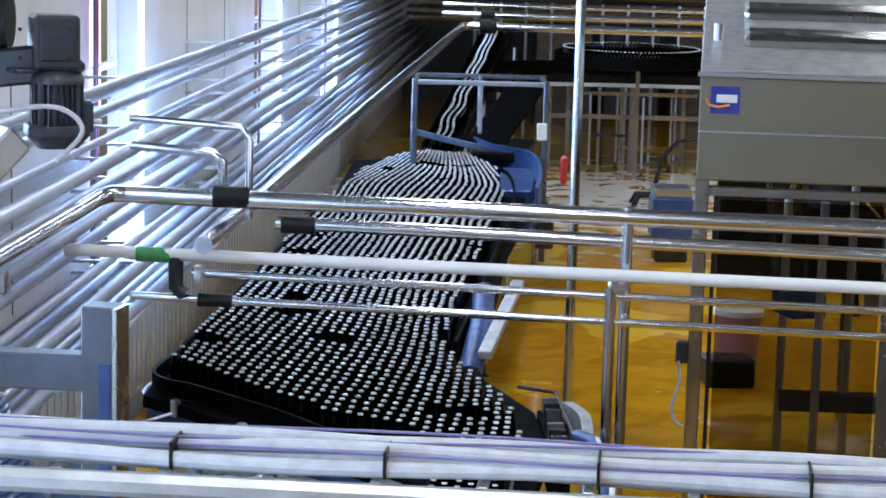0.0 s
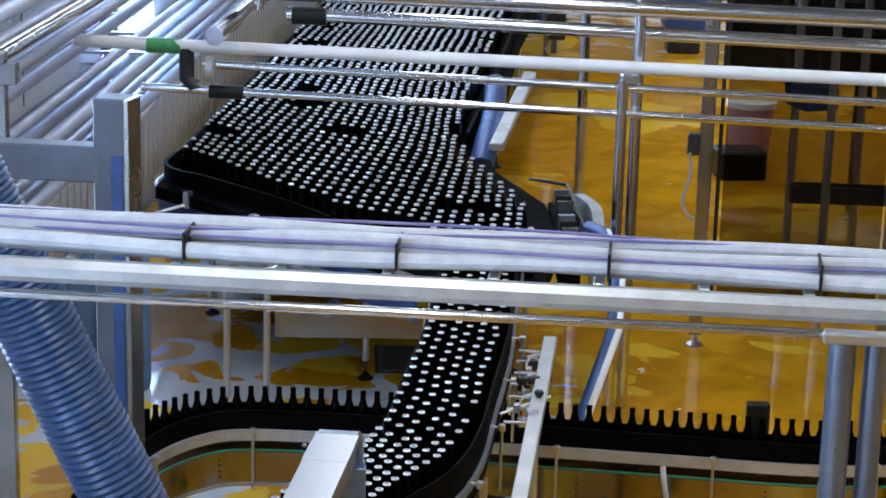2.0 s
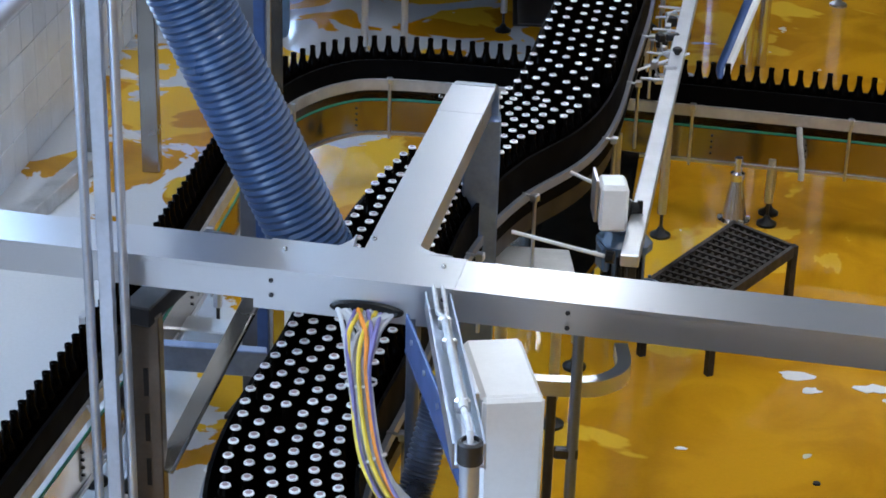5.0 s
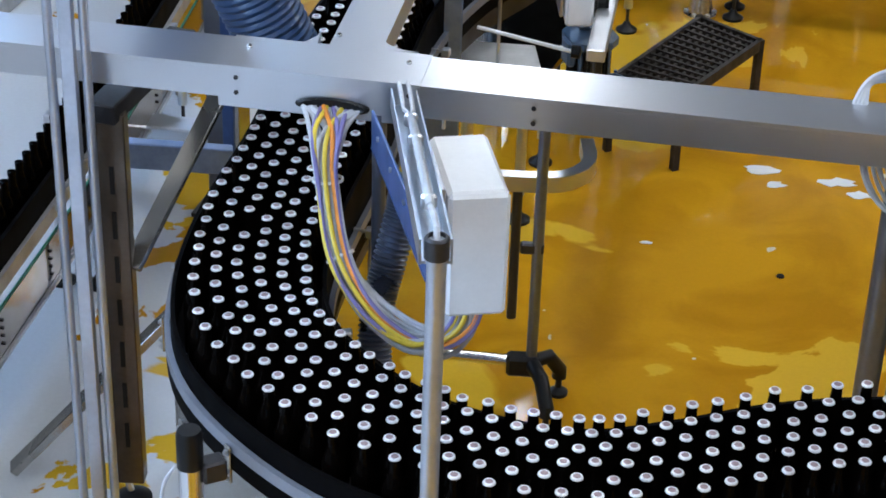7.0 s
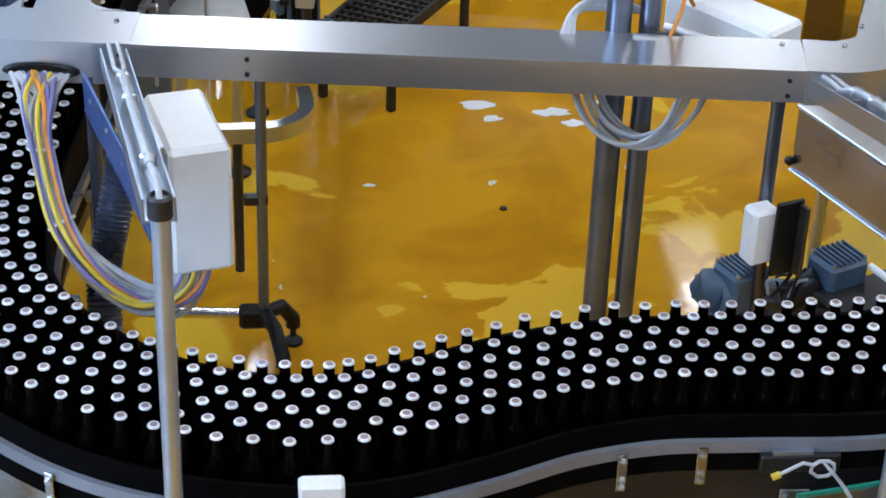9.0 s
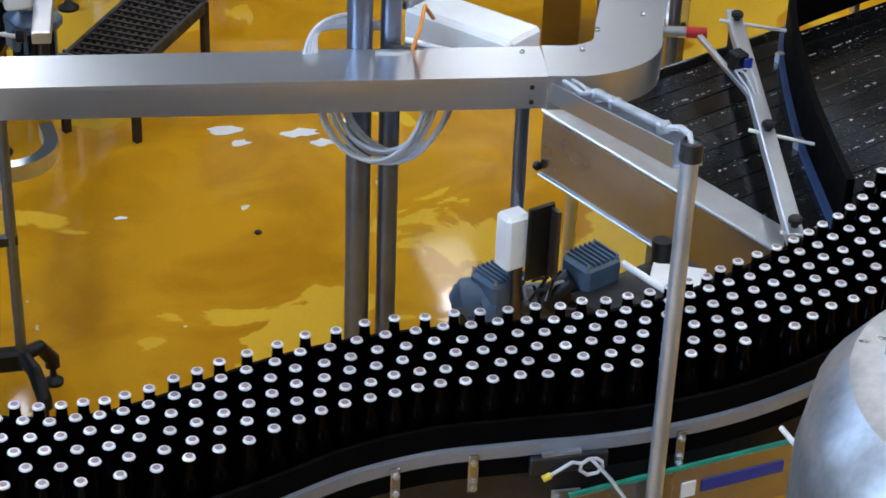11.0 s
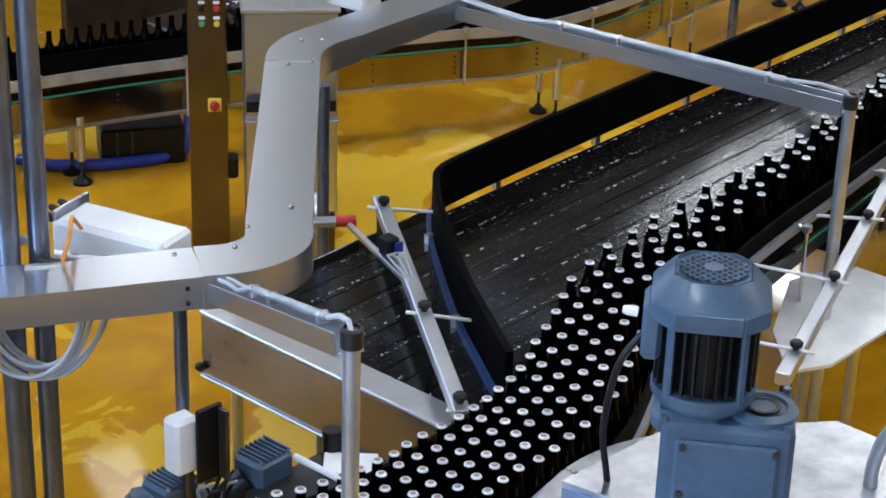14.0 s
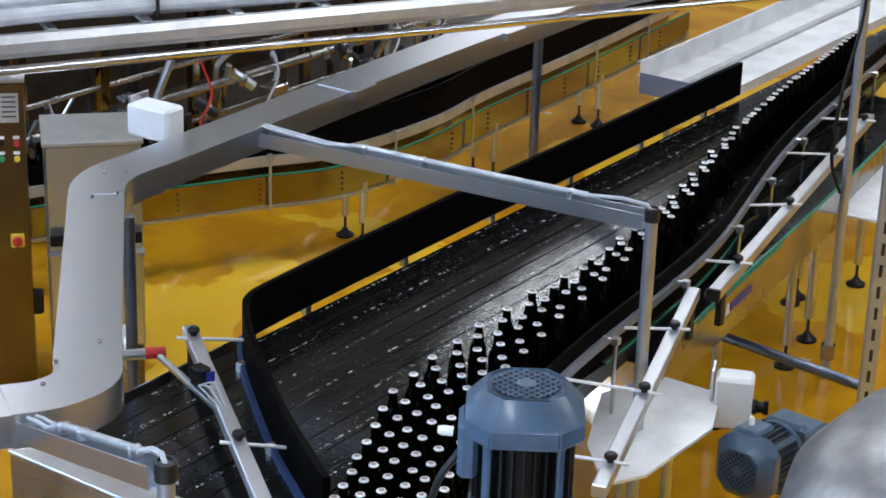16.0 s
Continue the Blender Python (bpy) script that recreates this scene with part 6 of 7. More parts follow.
def build_motor_frame():
    t = thing("steel_gantry", "white and grey steel frame carrying the overhead motor", "steel frame", at=(-1.5, 6.4, 0))
    part("arm", bar(bmesh.new(), (-1.0, 0.0, 3.4), (0.25, 0.0, 3.55), 0.1, 0.12, 0.01), STEEL_DARK, t)
    part("chute", bar(bmesh.new(), (-0.2, -0.2, 2.95), (0.12, 0.0, 3.32), 0.2, 0.1, 0.01), GALV, t, "pale slanted steel chute")
    part("column", boxed((-0.95, 0.0, 1.75), (0.1, 0.1, 3.5), 0, 0.006), STEEL_DULL, t)
    part("cable", cabled([(-0.25, -0.05, 3.3), (-0.05, -0.12, 3.36), (0.15, -0.14, 3.41), (0.3, -0.14, 3.42), (0.37, -0.13, 3.35), (0.29, -0.14, 3.25)], 0.008, 8), WHITE_CABLE, t, "white cable")
    for k in range(4):
        part("hose", cabled([(-0.3 + 0.05 * k, -0.05, 3.9), (-0.28 + 0.06 * k, -0.08, 3.7), (-0.2 + 0.07 * k, -0.06, 3.62 - 0.03 * k), (-0.05, 0.0, 3.6)], 0.02 - 0.003 * k, 8), BLACK if k % 2 else STEEL_DARK, t, "black hose bundle")
    part("side_gear", tubed([(0.0, 0.0, 3.68), (0.12, 0.0, 3.68)], 0.09, 16), MOTOR_DARK, t, "dark round gear housing")


build_motor_frame()


def build_posts_left():
    t = thing("column_frame", "broad stainless column with a cross beam near the wall", "steel frame", at=(-1.19, 7.02, 0))
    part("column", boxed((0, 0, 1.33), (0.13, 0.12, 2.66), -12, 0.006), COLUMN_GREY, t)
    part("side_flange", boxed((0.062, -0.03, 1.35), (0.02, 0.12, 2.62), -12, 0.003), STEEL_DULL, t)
    # blue paint here stands in for bluish light on the web
    part("channel_web", boxed((0.012, -0.063, 1.26), (0.045, 0.01, 2.4), -12, 0.002), BLUE_PAINT, t, "channel web with blue light put into its colour")
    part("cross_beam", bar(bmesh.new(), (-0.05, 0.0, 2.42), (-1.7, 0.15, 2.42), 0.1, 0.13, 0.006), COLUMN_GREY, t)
    part("low_beam", bar(bmesh.new(), (0.02, 0.05, 0.28), (-0.75, 0.14, 0.28), 0.12, 0.1, 0.006), STEEL, t)
    part("foot_plate", boxed((0, 0, 0.01), (0.24, 0.24, 0.02), -12, 0.003), STEEL_DARK, t)
    u = thing("brown_stand", "slotted steel stand with slanting braces and a black foot", "steel stand", at=(-1.2, 5.1, 0))
    part("post", boxed((0.0, 0, 0.74), (0.085, 0.06, 1.3), 0, 0.004), STEEL_REFLECT_BROWN, u)
    for k in range(7):
        part("slot", boxed((0.0, -0.031, 0.28 + 0.15 * k), (0.014, 0.004, 0.09)), BLACK, u)
    part("head_channel", bar(bmesh.new(), (-0.02, -0.05, 1.4), (0.12, 0.5, 1.4), 0.09, 0.06, 0.004), STEEL_DARK, u)
    part("brace", bar(bmesh.new(), (0.04, -0.02, 0.88), (0.25, 0.44, 1.27), 0.06, 0.02, 0.003), STEEL_DULL, u)
    part("brace", bar(bmesh.new(), (-0.4, 0.06, 0.05), (0.12, 0.2, 0.6), 0.06, 0.03, 0.003), STEEL_DULL, u)
    part("cross_beam", bar(bmesh.new(), (-0.25, 1.13, 0.65), (0.14, 1.21, 0.6), 0.05, 0.1, 0.004), STEEL_BLUE_SHADE, u)
    part("screw", tubed([(0, 0, 0.02), (-0.03, 0, 0.14)], 0.012, 8), STEEL, u)
    bm = bmesh.new()
    lathe(bm, [(0, 0), (0.06, 0), (0.06, 0.02), (0.03, 0.04), (0, 0.05)], 18)
    part("foot", bm, BLACK, u)
    # portal frame against the wall
    v = thing("wall_portal", "grey steel portal frame beside the tiled wall", "steel frame", at=(-2.45, 9.4, 0))
    for x in (-0.02, 0.3):
        part("upright", boxed((x, 0, 1.2), (0.09, 0.07, 2.4), 0, 0.005), STEEL_DULL, v)
    part("foot_beam", bar(bmesh.new(), (0.0, 0.0, 0.05), (-0.2, -1.1, 0.05), 0.09, 0.09, 0.005), GALV, v)
    part("top_beam", bar(bmesh.new(), (-0.3, 0, 2.3), (0.4, 0, 2.3), 0.08, 0.1, 0.005), STEEL_DULL, v)


build_posts_left()


def build_stub_post():
    t = thing("capped_post", "short round steel post with a dark cap beside the belt", "post", "posts along the conveyor", (-0.775, 3.9, 0))
    part("post", tubed([(0, 0, 0), (0, 0, 1.1)], 0.03, 18), STEEL_PIPE, t)
    bm = bmesh.new()
    lathe(bm, [(0.031, 1.06), (0.033, 1.06), (0.033, 1.15), (0.028, 1.165), (0, 1.168)], 18)
    part("cap", bm, BLACK, t)
    part("lead", cabled([(-0.035, 0, 1.06), (-0.07, -0.01, 0.98), (-0.06, -0.02, 0.8), (-0.04, -0.03, 0.6), (-0.03, -0.02, 0.4)], 0.005), WHITE_CABLE, t)
    part("bracket", boxed((0.05, 0.02, 1.04), (0.06, 0.05, 0.06), 30, 0.006), STEEL_DARK, t)


build_stub_post()


# ---- rail beams and rods beside the belts ----


def star_knob(parent, x, y, z):
    bm = bmesh.new()
    lathe(bm, [(0, 0), (0.012, 0), (0.012, 0.012), (0.021, 0.014), (0.022, 0.026), (0.016, 0.032), (0, 0.032)], 10, (x, y, z))
    part("star_knob", bm, BLACK, parent, "black star knob")


def rail_beam(a, b, z, rods, label, name="rail_beam", w=0.05):
    t = thing(name, label, "rail beam", "rail support beams", (a[0], a[1], 0))
    A, B = Vector((0, 0, z)), Vector((b[0] - a[0], b[1] - a[1], z))
    part("beam", bar(bmesh.new(), A, B, w, 0.045, 0.004), ALU, t)
    for u in (0.04, 0.96):
        q = A.lerp(B, u)
        part("bracket_post", boxed((q.x, q.y, z - 0.09), (0.03, 0.03, 0.16), 20, 0.003), STEEL_DARK, t)
    for u, (rx, ry), zz in rods:
        q = A.lerp(B, u)
        star_knob(t, q.x, q.y, z + 0.022)
        d = (q - Vector((rx - a[0], ry - a[1], zz))).normalized() * 0.06
        part("rod", tubed([q + Vector((d.x, d.y, 0.02)), (rx - a[0], ry - a[1], zz)], 0.006, 10), WHITE_BOX, t, "pale round rod")
    return t


rail_beam((2.585, 6.12), (2.215, 4.6), 1.08, [(0.06, (2.76, 5.99), 1.06), (0.59, (2.52, 5.18), 1.06), (0.97, (2.3, 4.68), 1.04)], "pale aluminium beam with black knobs over the dark belt")
rail_beam((3.3, 4.58), (4.55, 5.77), 1.0, [(0.1, (3.2, 4.9), 1.03), (0.42, (3.62, 5.28), 1.03), (0.75, (4.05, 5.56), 1.03)], "pale aluminium beam beside the discharge belt")
rail_beam((4.61, 5.72), (6.7, 7.22), 1.0, [(0.12, (4.7, 6.0), 1.03), (0.42, (5.27, 6.42), 1.03), (0.72, (5.9, 6.9), 1.03), (0.95, (6.4, 7.25), 1.03)], "pale aluminium beam beside the discharge belt")
rail_beam((0.5, 9.4), (0.2, 6.35), 1.06, [(0.3, (0.24, 8.4), 1.03)], "long flat aluminium beam along the feed belt", w=0.065)


def build_side_sheet():
    """Pale tray and beam end beside the far stretch of the discharge belt."""
    t = thing("side_tray", "pale bent steel tray beside the discharge belt", "steel sheet", at=(0, 0, 0))
    part("sheet", slab(bmesh.new(), [(6.40, 7.47), (6.08, 6.84), (6.24, 6.57), (6.84, 7.22), (6.75, 7.53)], 0.735, 0.745), LIT_SHEET, t)
    for x, y in ((6.42, 7.35), (6.2, 6.95)):
        support_leg(t, x, y, 0.735)
    e = thing("beam_end_cap", "black plastic end cap on the rail beam", "end cap", at=(4.6, 5.713, 1.0))
    part("cap", boxed((0, 0, 0), (0.02, 0.056, 0.05), 35.7, 0.004), BLACK, e)
    c = thing("hanging_cable", "black cable hanging down the round post", "cable", at=(5.93, 6.5, 0))
    part("cable", cabled([(0.04, 0.03, 2.0), (0.0, 0.0, 1.75), (-0.09, -0.02, 1.45), (-0.12, -0.03, 1.15), (-0.06, -0.04, 0.98)], 0.008, 8), BLACK, c)


build_side_sheet()


def flow_rods():
    t = thing("rail_rod_set", "round rods with black knobs bracing the curved guide rail", "rods", at=(0, 0, 0))
    for p, q in (((-0.02, 7.27, 1.0), (0.22, 7.1, 0.96)), ((-0.22, 6.72, 0.98), (0.12, 6.62, 0.95)), ((0.5, 3.68, 0.98), (0.66, 3.4, 0.9)), ((1.9, 3.88, 0.98), (2.0, 3.6, 0.9))):
        part("rod", tubed([p, q], 0.0075, 10), WHITE_BOX, t)
        bm = bmesh.new()
        lathe(bm, [(0, 0), (0.024, 0.004), (0.024, 0.034), (0, 0.036)], 10, q, (1, -0.2, 0))
        part("knob", bm, BLACK, t)
    s = thing("level_sensor", "small sensor bracket with a looped white lead on the rail", "sensor", at=(1.32, 3.83, 0.99))
    part("bracket", boxed((0, 0, 0), (0.2, 0.02, 0.05), 0, 0.004), STEEL_DARK, s)
    part("top_flange", boxed((-0.02, 0.0, 0.03), (0.1, 0.014, 0.008)), STEEL, s)
    part("lead", tubed([(-0.05, -0.02, -0.02), (0.0, -0.03, 0.02)] + [(0.05 + 0.03 * math.cos(a), -0.03, 0.0 + 0.025 * math.sin(a)) for a in (2.6, 1.9, 1.2, 0.5, -0.2, -1.0, -1.9, -2.8, -3.6, -4.6)] + [(0.1, -0.04, -0.04), (0.14, -0.05, -0.1)], 0.005, 7), WHITE_CABLE, s)
    part("lead_tip", tubed([(-0.07, -0.02, -0.03), (-0.05, -0.02, -0.02)], 0.009, 8), YELLOW, s)
    c = thing("rail_cover_block", "white plastic cover block on the outer rail", "cover", at=(0.148, 3.635, 1.045))
    part("block", boxed((0, 0, 0.02), (0.105, 0.05, 0.14), 0, 0.008), WHITE_BOX, c)
    # dark drip pan under the slanting part of the curve
    d = thing("drip_pan", "dark wet steel drip pan under the belt bend", "drip pan", at=(0, 0, 0))
    part("pan", slab(bmesh.new(), [(-0.33, 8.12), (0.10, 8.94), (0.29, 8.88), (0.24, 8.09), (0.04, 7.45), (-0.30, 7.58)], 0.42, 0.45), WET_PAN, d)
    for x, y in ((-0.28, 7.55), (0.04, 7.55), (-0.16, 8.3), (0.1, 8.3)):
        support_leg(d, x, y, 0.42)
    e = thing("drive_cover", "pale steel cover plate beside the belt bend", "cover", at=(0, 0, 0))
    part("plate", slab(bmesh.new(), [(-0.30, 7.21), (-0.01, 7.20), (0.02, 6.98), (-0.29, 7.00)], 0.66, 0.7), LIT_SHEET, e)
    for x, y in ((-0.25, 6.95), (-0.04, 7.05)):
        support_leg(e, x, y, 0.66)
    p = thing("collecting_sheet", "bent steel sheet with lamp glare put into its colour", "steel sheet", at=(0, 0, 0))
    part("sheet", slab(bmesh.new(), [(4.02, 5.6), (4.31, 5.64), (4.42, 5.4), (4.22, 5.18), (3.79, 4.99), (3.62, 5.0), (3.74, 5.28)], 0.74, 0.752), LIT_SHEET, p)
    part("upright_fold", slab(bmesh.new(), [(3.8, 5.45), (4.12, 5.8), (4.11, 5.81), (3.79, 5.46)], 0.74, 0.93), LIT_SHEET, p)
    for x, y in ((4.2, 5.4), (4.1, 5.55)):
        support_leg(p, x, y, 0.74)


flow_rods()


control_box((4.43, 5.33, 0.76), (0.14, 0.1, 0.2), -42, "small white isolator box on the drive bracket", knob=True)


def side_printed_panel(at, rz, n):
    t = thing("printed_side_panel", "stainless side panel with blue printed marks and a green edge", "panel", at=at)
    t.rotation_euler = (0, 0, radians(rz))
    part("panel", boxed((0, 0, 0), (1.0, 0.008, 0.17), 0, 0.002), STEEL_DULL, t)
    part("mark_square", boxed((-0.16, -0.006, 0.02), (0.04, 0.004, 0.045)), WHITE_BOX, t)
    part("mark_bar", boxed((0.0, -0.006, 0.02), (0.24, 0.004, 0.035)), LOGO_BLUE, t, "blue printed bar")
    part("edge", boxed((0, 0, 0.09), (1.0, 0.01, 0.01)), TEAL_EDGE, t)


side_printed_panel((5.02, 6.06, 0.765), 32, 0)
side_printed_panel((1.8, 3.86, 0.84), 10, 0)


# ---- lower belt, trough and frames on the far side ----


def build_trough():
    t = thing("steel_trough", "long pale galvanised sheet trough beside the black belt", "trough")
    d = Vector((0.905, 0.425)).normalized()
    n = Vector((-d.y, d.x))
    o = Vector((6.12, 8.36))
    a, b, c, e = o, o - n * 0.45, o - n * 0.45 + d * 4.2, o + d * 4.2
    part("floor_sheet", slab(bmesh.new(), [a[:], b[:], c[:], e[:]], 0.93, 0.945), LIT_SHEET, t)
    for p, q, h in ((a, e, 0.16), (b, c, 0.05)):
        part("side_sheet", bar(bmesh.new(), (p.x, p.y, 0.9 + h / 2), (q.x, q.y, 0.9 + h / 2), 0.01, h), LIT_SHEET, t)
    part("end_sheet", bar(bmesh.new(), (a.x, a.y, 0.94), (b.x, b.y, 0.94), 0.01, 0.11), BLUE_SHEEN, t)
    m = a.lerp(b, 0.45)
    part("centre_ridge", bar(bmesh.new(), (m.x, m.y, 0.95), (m.x + d.x * 4.2, m.y + d.y * 4.2, 0.95), 0.05, 0.02, 0.005), GALV, t)
    part("stop_bar", boxed((6.3, 8.0, 0.98), (0.28, 0.03, 0.04), -20, 0.004), BLUE_SHEEN, t)
    for x, y in ((6.2, 8.2), (8.0, 9.0)):
        support_leg(t, x, y, 0.9)
    f = thing("lower_side_belt", "dark lower belt with a braced stainless side", "conveyor")
    line = glide([(4.28, 5.6), (4.9, 6.0), (6.3, 6.88), (7.5, 7.66)], 0.1)
    part("belt", ribboned(line, 0.0, 0.32, 0.8, 0.84), BELT, f)
    part("side_panel", ribboned(line, -0.012, -0.004, 0.66, 0.86), STEEL_DULL, f)
    part("wear_strip", ribboned(line, -0.014, -0.004, 0.862, 0.872), TEAL_EDGE, f)
    part("cross_tube", tubed([(5.07, 6.45, 0.5), (5.34, 5.58, 0.5)], 0.022, 12), POST_STEEL_SHADED, f)
    for x, y in ((5.9, 6.75), (6.9, 7.4)):
        support_leg(f, x, y, 0.7)


build_trough()


def build_control_column():
    t = thing("control_column", "stainless control column with push buttons and a rotary switch", "control panel", at=(2.62, 8.2, 0))
    t.rotation_euler = (0, 0, radians(-20))
    part("column", boxed((0, 0, 0.72), (0.17, 0.16, 1.44), 0, 0.006), COLUMN_REFLECT_BROWN, t)
    part("blue_side_plate", boxed((-0.088, 0.0, 1.28), (0.004, 0.1, 0.2), 0, 0.001), BLUE_PAINT, t, "blue plate on the column side")
    part("cap", boxed((0, 0, 1.45), (0.18, 0.17, 0.02), 0, 0.004), STEEL, t)
    part("label_plate", boxed((0.02, -0.082, 1.33), (0.08, 0.004, 0.13)), GALV, t, "pale label plate with illegible print")
    for i in range(5):
        part("print_bar", boxed((0.02, -0.085, 1.38 - 0.022 * i), (0.06, 0.002, 0.006)), STEEL_DARK, t)
    for x, z, m in ((-0.02, 1.17, BLACK), (0.045, 1.17, RED), (-0.02, 1.1, GREEN), (0.045, 1.1, YELLOW)):
        bm = bmesh.new()
        lathe(bm, [(0, 0), (0.013, 0), (0.013, 0.014), (0, 0.016)], 12, (x, -0.08, z), (0, -1, 0))
        part("push_button", bm, m, t)
        part("button_tag", boxed((x, -0.082, z + 0.026), (0.028, 0.003, 0.014)), WHITE_BOX, t)
    s = part("switch_plate", boxed((0.03, -0.085, 0.72), (0.06, 0.012, 0.065), 0, 0.004), YELLOW, t, "yellow rotary switch plate")
    bm = bmesh.new()
    lathe(bm, [(0, 0), (0.022, 0), (0.022, 0.015), (0.01, 0.02), (0, 0.02)], 14, (0.03, -0.09, 0.72), (0, -1, 0))
    box(bm, (0.03, -0.112, 0.72), (0.01, 0.012, 0.045), 0, 0.002)
    part("rotary_switch", bm, RED, s)
    part("socket", boxed((0.1, -0.02, 0.4), (0.06, 0.08, 0.1), 0, 0.01), BLACK, t)
    part("beacon", tubed([(0.0, 0.0, 1.46), (0.0, 0.0, 1.62)], 0.035, 14), BLACK, t, "black beacon stack")
    u = thing("steel_cabinet", "low stainless machine cabinet behind the control column", "machine cabinet", at=(2.98, 8.12, 0))
    u.rotation_euler = (0, 0, radians(-18))
    part("body", boxed((0, 0.1, 0.65), (0.42, 0.4, 0.98), 0, 0.008), STEEL, u)
    part("top", boxed((0, 0.1, 1.15), (0.44, 0.42, 0.02), 0, 0.004), ALU, u)
    part("ledge", boxed((0, -0.17, 0.66), (0.42, 0.06, 0.02), 0, 0.004), STEEL, u)
    part("drawer_gap", boxed((0, -0.152, 0.72), (0.4, 0.006, 0.05)), BLACK, u)
    for x in (-0.18, 0.18):
        part("leg", boxed((x, 0.1, 0.09), (0.04, 0.4, 0.18)), STEEL_DARK, u)
    h = thing("blue_floor_hose", "thick blue hose lying in a loop on the floor", "hose", at=(2.4, 9.2, 0))
    part("hose", tubed([(-0.4, 0.2, 0.04), (-0.25, 0.08, 0.035), (0.0, 0.0, 0.035), (0.25, -0.02, 0.035), (0.42, 0.05, 0.04), (0.5, 0.2, 0.15)], 0.03, 12), LOGO_BLUE, h)
    c = thing("black_floor_crate", "black plastic crate under the low conveyor", "crate", at=(2.62, 9.35, 0))
    part("body", boxed((0, 0, 0.1), (0.42, 0.3, 0.2), -10, 0.01), BLACK, c)
    for k in range(5):
        part("rib", boxed((-0.16 + 0.08 * k, -0.155 + 0.014 * k, 0.1), (0.012, 0.012, 0.18), -10), STEEL_DARK, c)
    # capping machine parts in the distance behind the column
    r = random.Random(31)
    m = thing("filling_machine", "dark stainless filling machine with many pipes behind the conveyor", "machine", at=(4.3, 9.95, 0))
    part("base", boxed((0.9, 1.0, 0.2), (4.6, 0.7, 0.3), 22, 0.01), STEEL_REFLECT_BROWN, m)
    # added sheet that darkens the view where the floor lies in dim light
    part("back_panel", boxed((0.6, 1.7, 0.7), (5.0, 0.05, 1.3), 22, 0.01), STEEL_REFLECT_BROWN, m, "added dark sheet standing in for the dim floor behind")
    d, n = Vector((0.927, 0.375, 0)), Vector((-0.375, 0.927, 0))
    put = lambda u, v, z: d * u + n * v + Vector((0, 0, z))
    for k in range(3):
        part("long_tube", tubed([put(-1.3, 0.12 + 0.05 * k, 0.46 + 0.16 * k), put(2.6, 0.12, 0.48 + 0.16 * k)], 0.016 + 0.01 * (k % 2), 10), STEEL_DULL, m)
    for k in range(11):
        u = -1.25 + 0.36 * k + r.uniform(-0.07, 0.07)
        part("upright", boxed(put(u, 0.2 + 0.2 * (k % 2), 0.55), (0.06, 0.05, 1.1), 22, 0.005), COLUMN_REFLECT_BROWN if k % 3 else STEEL_DARK, m)
    for k in range(22):
        u, v, z = -1.25 + 0.17 * k, r.uniform(0.0, 0.4), r.uniform(0.3, 0.65)
        part("riser", cabled([put(u, v, z), put(u + r.uniform(-0.06, 0.06), v, z + 0.12), put(u + r.uniform(-0.12, 0.12), v - 0.05, z + r.uniform(0.18, 0.34))], r.uniform(0.01, 0.024), 8), (STEEL, STEEL_DARK, STEEL_DULL)[k % 3], m)
    for k in range(12):
        u, z = -1.2 + 0.3 * k, r.uniform(0.4, 0.75)
        q = put(u, 0.05, z)
        e = put(u + 0.1, -0.02, z - 0.09)
        v = part("valve", tubed([q, e], 0.03, 12), STEEL if k % 2 else STEEL_DARK, m)
        part("flange", tubed([q.lerp(e, 0.4), q.lerp(e, 0.55)], 0.048, 14), STEEL_DULL, v)
    for k in range(6):
        u = -1.1 + 0.55 * k
        part("lead", cabled([put(u, 0.0, 0.85), put(u + 0.05, -0.03, 0.66), put(u - 0.03, -0.02, 0.5), put(u + 0.06, 0.0, 0.38)], 0.007, 7), (WHITE_CABLE, BLACK, RED, WHITE_CABLE, BLACK, WHITE_CABLE)[k], m)
    for k in range(4):
        part("box", boxed(put(-0.9 + 0.8 * k, 0.1, 0.5), (0.16, 0.1, 0.1), 22, 0.008), (GALV, STEEL_DARK, STEEL_DULL, STEEL_DARK)[k], m)


build_control_column()


